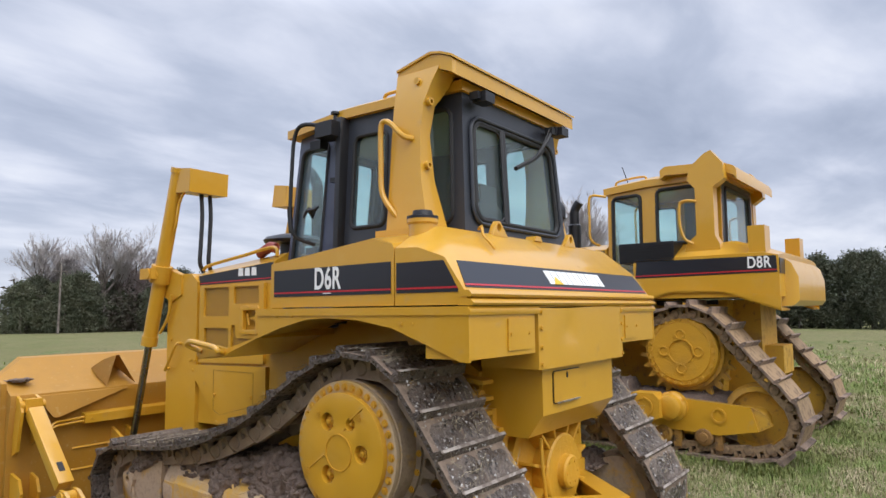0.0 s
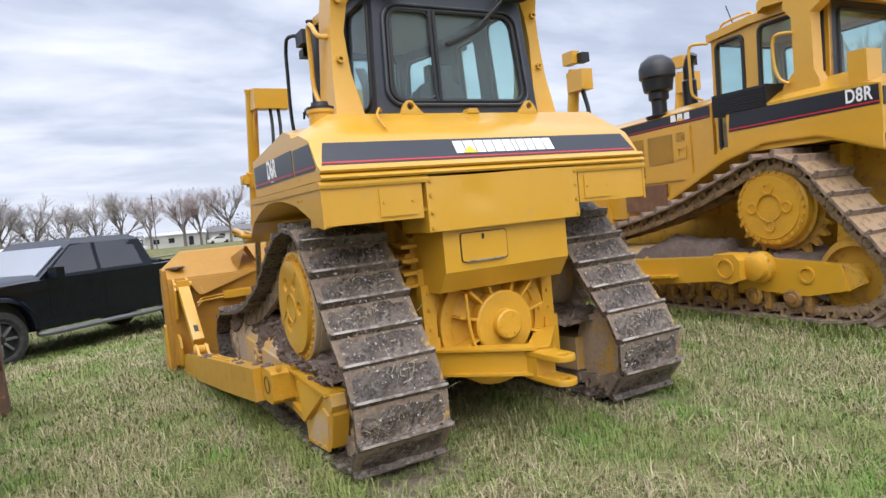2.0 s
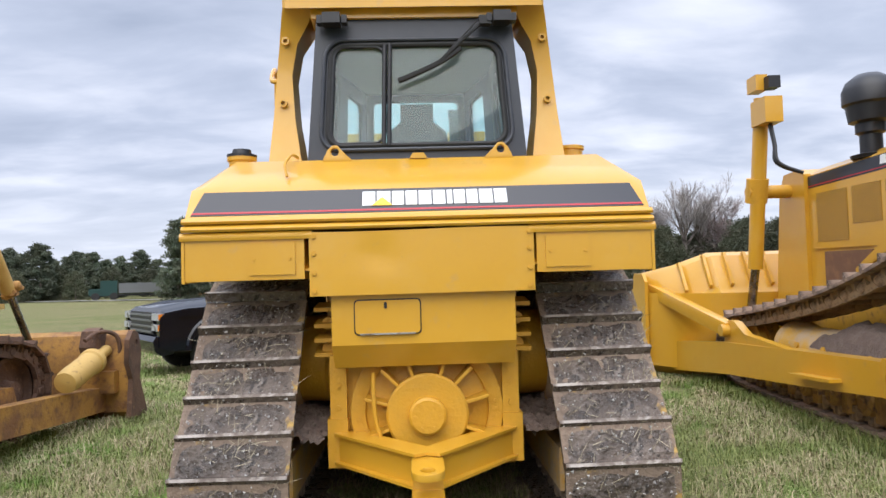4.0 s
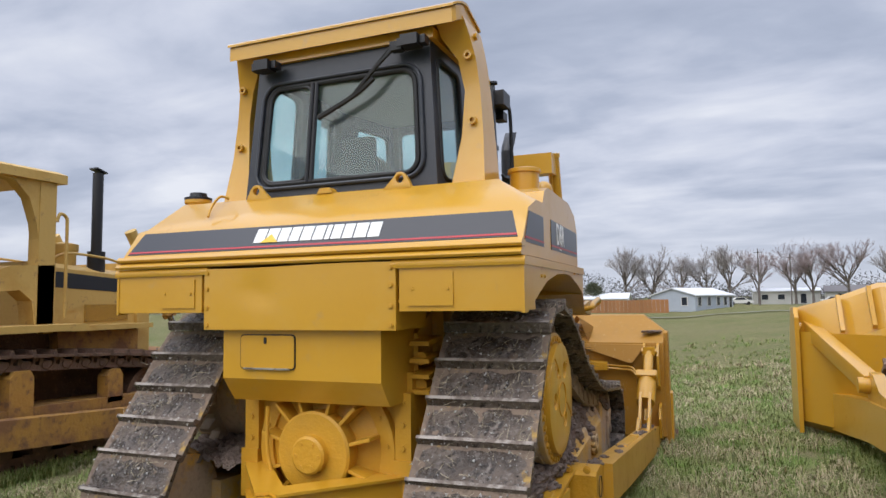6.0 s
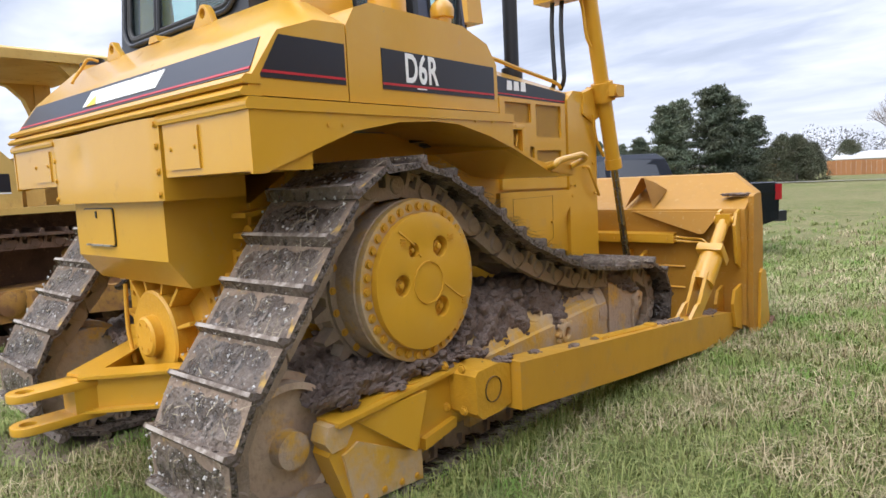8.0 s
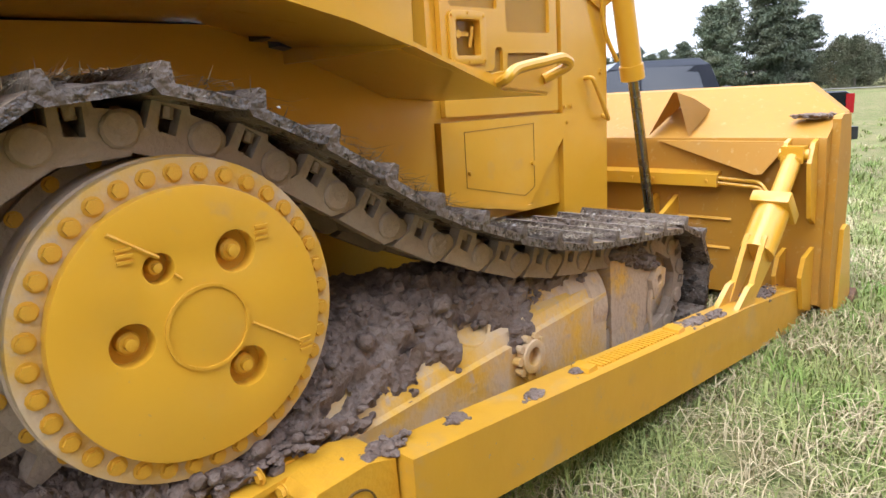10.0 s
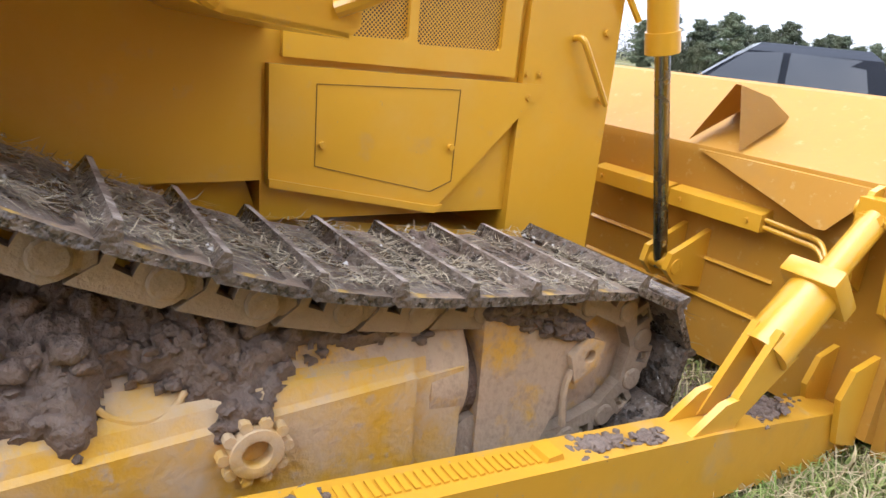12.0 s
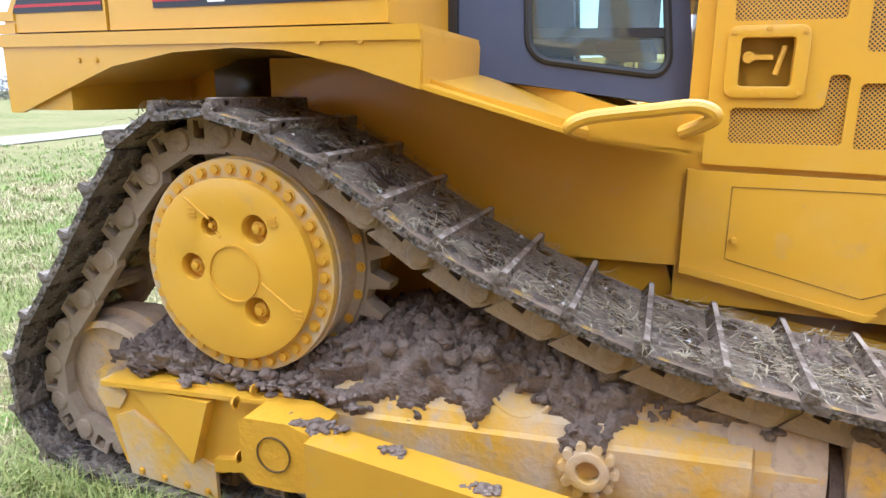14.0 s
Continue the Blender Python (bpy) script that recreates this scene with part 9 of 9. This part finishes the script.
# lorry on the road, and parked cars far off
x, y = polar(113.0, 96)
lorry = empty("lorry", "dark green lorry with grey trailer on the far road", "lorry", m=Matrix.Translation((x, y, ground_height(x, y))) @ Matrix.Rotation(radians(22), 4, "Z"))
GREEN = material("dark_green_lorry_paint", (0.015, 0.05, 0.045), 0.3)
for nm, args, mat in (("cab", (-4.2, -2.2, -1.1, 1.1, 0.6, 2.6), GREEN), ("bonnet", (-5.6, -4.2, -1.0, 1.0, 0.6, 1.5), GREEN), ("trailer", (-2.0, 5.2, -1.2, 1.2, 0.9, 2.2), DULL), ("chassis", (-5.4, 5.0, -0.9, 0.9, 0.5, 0.7), BLACK), ("windscreen", (-4.23, -4.1, -0.9, 0.9, 1.7, 2.4), WINDOW)):
    bm = bmesh.new()
    box(bm, *args)
    part(nm, bm, mat, lorry, bevel=0.06)
for wx in (-4.8, -2.6, 3.2, 4.3):
    for s in SIDES:
        bm = bmesh.new()
        lathe(bm, [(s * 0.75, 0.35), (s * 0.8, 0.5), (s * 1.1, 0.5), (s * 1.12, 0.3)], (0, 0, 0), "x", 20)
        bmesh.ops.transform(bm, matrix=Matrix.Translation((wx, 0, 0.5)) @ Matrix.Rotation(radians(90), 4, "Z"), verts=bm.verts)
        part("wheel", bm, TYRE, lorry)
for az, r, turn in ((85.8, 135, 10), (74.9, 128, 30), (79.2, 136, 0)):
    x, y = polar(az, r)
    c = empty("car", "pale parked car far across the field", "car", "cars parked by the houses", m=Matrix.Translation((x, y, ground_height(x, y))) @ Matrix.Rotation(radians(turn), 4, "Z"))
    bm = bmesh.new()
    prism(bm, [(-2.2, 0.3), (-2.2, 0.85), (-1.3, 0.95), (-0.7, 1.4), (0.7, 1.42), (1.4, 0.95), (2.2, 0.8), (2.2, 0.3)], -0.85, 0.85, "y")
    part("body", bm, CREAM, c, bevel=0.06)
    bm = bmesh.new()
    prism(bm, [(-1.15, 0.97), (-0.65, 1.33), (0.6, 1.35), (1.15, 0.97)], -0.87, 0.87, "y")
    part("window", bm, WINDOW, c)
    for wx in (-1.4, 1.4):
        bm = bmesh.new()
        lathe(bm, [(-0.87, 0.2), (-0.86, 0.32), (0.86, 0.32), (0.87, 0.2)], (wx, 0, 0.32), "y", 18)
        part("wheel", bm, TYRE, c)

# ---- grass ----
def blade_material(name, a, b, lush=None):
    m = bpy.data.materials.new(name)
    m.use_nodes = True
    n, l = m.node_tree.nodes, m.node_tree.links
    p = n["Principled BSDF"]
    p.inputs["Roughness"].default_value = 0.7
    p.inputs["Specular IOR Level"].default_value = 0.08
    g = n.new("ShaderNodeNewGeometry")
    mx = n.new("ShaderNodeMix")
    mx.data_type = "RGBA"
    mx.inputs["A"].default_value, mx.inputs["B"].default_value = (*a, 1), (*b, 1)
    l.new(g.outputs["Random Per Island"], mx.inputs["Factor"])
    colour = mx.outputs["Result"]
    if lush:   # tufts of a second growth
        tc = n.new("ShaderNodeTexCoord")
        t = n.new("ShaderNodeTexNoise")
        t.inputs["Scale"].default_value, t.inputs["Detail"].default_value = 1.5, 4
        l.new(tc.outputs["Object"], t.inputs["Vector"])
        mr = n.new("ShaderNodeMapRange")
        mr.inputs["From Min"].default_value, mr.inputs["From Max"].default_value = 0.50, 0.64
        mr.inputs["To Max"].default_value = 0.7
        l.new(t.outputs["Fac"], mr.inputs[0])
        m2 = n.new("ShaderNodeMix")
        m2.data_type = "RGBA"
        m2.inputs["B"].default_value = (*lush, 1)
        l.new(mr.outputs[0], m2.inputs["Factor"])
        l.new(colour, m2.inputs["A"])
        colour = m2.outputs["Result"]
    l.new(colour, p.inputs["Base Color"])
    return m


def in_machine(x, y):
    """Where the tracks stand on the ground."""
    m = np.zeros(len(x), bool)
    for cx, y0, y1, w in ((-0.94, -0.02, 3.2, 0.30), (0.96, -0.02, 3.2, 0.30), (3.5, -0.3, 3.6, 0.30), (5.6, -0.3, 3.6, 0.3), (-3.74, -0.2, 3.0, 0.27), (-5.5, -0.2, 3.0, 0.27)):
        m |= (np.abs(x - cx) < w) & (y > y0) & (y < y1)
    return m


def grass(name, seed, count, reach, length, mat, label, clump, keep, lie, edges=()):
    """Bent two-piece blades of grass in tufts, thinning out with distance."""
    rng = np.random.default_rng(seed)
    tufts = count // clump
    a = rng.uniform(0, 2 * np.pi, tufts)
    u = rng.uniform(0, 1, tufts)
    near = rng.uniform(0, 1, tufts) < 0.72
    r = np.where(near, 4.7 * np.sqrt(-2 * np.log(1 - 0.99 * u)), 6.3 * (reach / 6.3) ** u)
    tx, ty = 0.6 + r * np.cos(a), 0.4 + r * np.sin(a) * 1.0
    if edges:   # along the tracks only
        pick = rng.integers(0, len(edges), tufts)
        e = np.array(edges)[pick]
        tx, ty = e[:, 0] + rng.normal(0, 0.05, tufts), e[:, 1] + (e[:, 2] - e[:, 1]) * u
        r = np.hypot(tx - 0.6, ty - 0.4)
    patch = np.array([0.8 * noise.noise((px * 0.7, py * 0.7, seed)) + 0.9 * noise.noise((px * 2.0, py * 2.0, seed + 5.0)) for px, py in zip(tx, ty)])
    ok = (patch > keep + 0.9 * (r / reach) ** 2) & ~in_machine(tx, ty)
    tx, ty = tx[ok], ty[ok]
    x = np.repeat(tx, clump) + rng.normal(0, 0.04, len(tx) * clump)
    y = np.repeat(ty, clump) + rng.normal(0, 0.04, len(tx) * clump)
    z = np.array([ground_height(px, py) for px, py in zip(x, y)])
    n = len(x)
    d = rng.uniform(0, 2 * np.pi, n)
    far = np.hypot(x - 0.6, y - 0.4)
    h = length * rng.uniform(0.45, 1.35, n) * (1 + far * 0.03)
    lean = rng.uniform(0.25, 1.5, n) * h * 0.75 * lie
    w = (0.0014 + 0.0009 * rng.uniform(0, 1, n)) * (1 + far * 0.17)
    dx, dy = np.cos(d), np.sin(d)
    base = np.stack([x, y, z - 0.005], 1)
    side = np.stack([-dy * w, dx * w, 0 * w], 1)
    mid = base + np.stack([dx * lean * 0.3, dy * lean * 0.3, h * 0.62], 1)
    tip = base + np.stack([dx * lean, dy * lean, np.maximum(h * 0.95 - lean * 0.32, 0.008)], 1)
    v = np.stack([base - side, base + side, mid + side * 0.8, mid - side * 0.8, tip], 1).reshape(-1, 3)
    me = bpy.data.meshes.new(name)
    me.vertices.add(5 * n)
    me.vertices.foreach_set("co", v.astype(np.float32).reshape(-1))
    k = np.arange(n)[:, None] * 5
    loops = np.concatenate([k + np.array([[0, 1, 2, 3]]), k + np.array([[3, 2, 4]])], 1).reshape(-1)
    me.loops.add(7 * n)
    me.loops.foreach_set("vertex_index", loops.astype(np.int32))
    me.polygons.add(2 * n)
    st = (np.arange(n)[:, None] * 7 + np.array([[0, 4]])).reshape(-1)
    me.polygons.foreach_set("loop_start", st.astype(np.int32))
    me.polygons.foreach_set("loop_total", np.tile([4, 3], n).astype(np.int32))
    me.update(calc_edges=True)
    me.materials.append(mat)
    return tagged(new(name, me), label, "grass", kind="stuff")


grass("grass", 3, 540000, 22.0, 0.076, blade_material("green_grass_blades", (0.140, 0.182, 0.055), (0.32, 0.345, 0.135), (0.145, 0.27, 0.05)), "short green grass blades in uneven tufts", 9, -0.50, 1.45)
grass("straw", 4, 300000, 22.0, 0.092, blade_material("dry_straw_blades", (0.22, 0.18, 0.10), (0.54, 0.46, 0.29)), "dry pale straw among the grass", 7, -0.14, 1.9)
grass("grass", 8, 18000, 22.0, 0.125, blade_material("long_grass_blades", (0.13, 0.20, 0.045), (0.36, 0.36, 0.14)), "longer grass standing along the tracks", 10, -9.0, 1.1, ((-1.27, -0.3, 3.6), (1.30, -0.2, 3.3), (3.16, -0.6, 4.0), (-3.42, -0.4, 3.0)))


# ---- straw and flecks on the tracks ----
def track_litter(side, seed):
    """Dry blades and pale stone flecks lying on the upward and rear faces of a track."""
    rng = np.random.default_rng(seed)
    pts, step = loop_points(TRACK_LOOP, 0.01)
    n = len(pts)
    up = [i for i in range(n) if (pts[(i + 1) % n] - pts[i - 1]).normalized().y > -0.25 and pts[i].z > 0.12]
    blades, flecks = [], []
    m = D6.matrix_world
    for kind, count in ((0, 12000), (1, 1900)):
        for _ in range(count):
            i = up[int(rng.integers(len(up)))]
            a = pts[i]
            d = (pts[(i + 1) % n] - pts[i - 1]).normalized()
            if kind == 0 and rng.random() > (0.9 if d.y > 0.8 else 0.12):
                continue
            if kind == 1 and rng.random() > (0.12 if d.y > 0.8 else 1.0):
                continue
            out = Vector((0, -d.z, d.y))
            x = side * 0.935 + rng.uniform(-0.275, 0.275)
            if kind == 0 and noise.noise((x * 7, a.y * 5, a.z * 5 + seed)) < rng.uniform(-0.45, 0.25):
                continue
            c = Vector((x, a.y, a.z)) + out * (0.022 + 0.012 * rng.random())
            ang = rng.normal(0.6, 0.9)
            u = Vector((math.sin(ang), 0, 0)) + d * math.cos(ang)
            w = out.cross(u).normalized()
            if kind == 0:
                L, t = rng.uniform(0.02, 0.11), rng.uniform(0.0008, 0.0017)
                e = c + u * L + out * rng.uniform(-0.006, 0.035) * (rng.random() < 0.4)
                mid = c + u * L * 0.5 + out * 0.006
                for q in ([c - w * t, c + w * t, mid + w * t], [c - w * t, mid + w * t, mid - w * t], [mid - w * t, mid + w * t, e]):
                    blades.append([tuple(m @ v) for v in q])
            else:
                r = 0.0018 + 0.009 * rng.random() ** 3
                a3 = [c + u * r, c - u * r * 0.6 + w * r, c - u * r * 0.5 - w * r, c + out * r * 0.9]
                for q in ((0, 1, 3), (1, 2, 3), (2, 0, 3)):
                    flecks.append([tuple(m @ a3[k]) for k in q])
    tagged(new("straw_litter", soup("straw_litter", blades, LITTER)), "dry straw blades lying on the muddy track", "straw", kind="stuff")
    tagged(new("stone_flecks", soup("stone_flecks", flecks, FLECK)), "pale stone flecks stuck in the track mud", "grit", kind="stuff")


LITTER = blade_material("dry_straw_litter", (0.10, 0.08, 0.05), (0.50, 0.43, 0.31))
FLECK = blade_material("pale_stone_flecks", (0.24, 0.22, 0.20), (0.60, 0.58, 0.56))
for s in SIDES:
    track_litter(s, 20 + s)
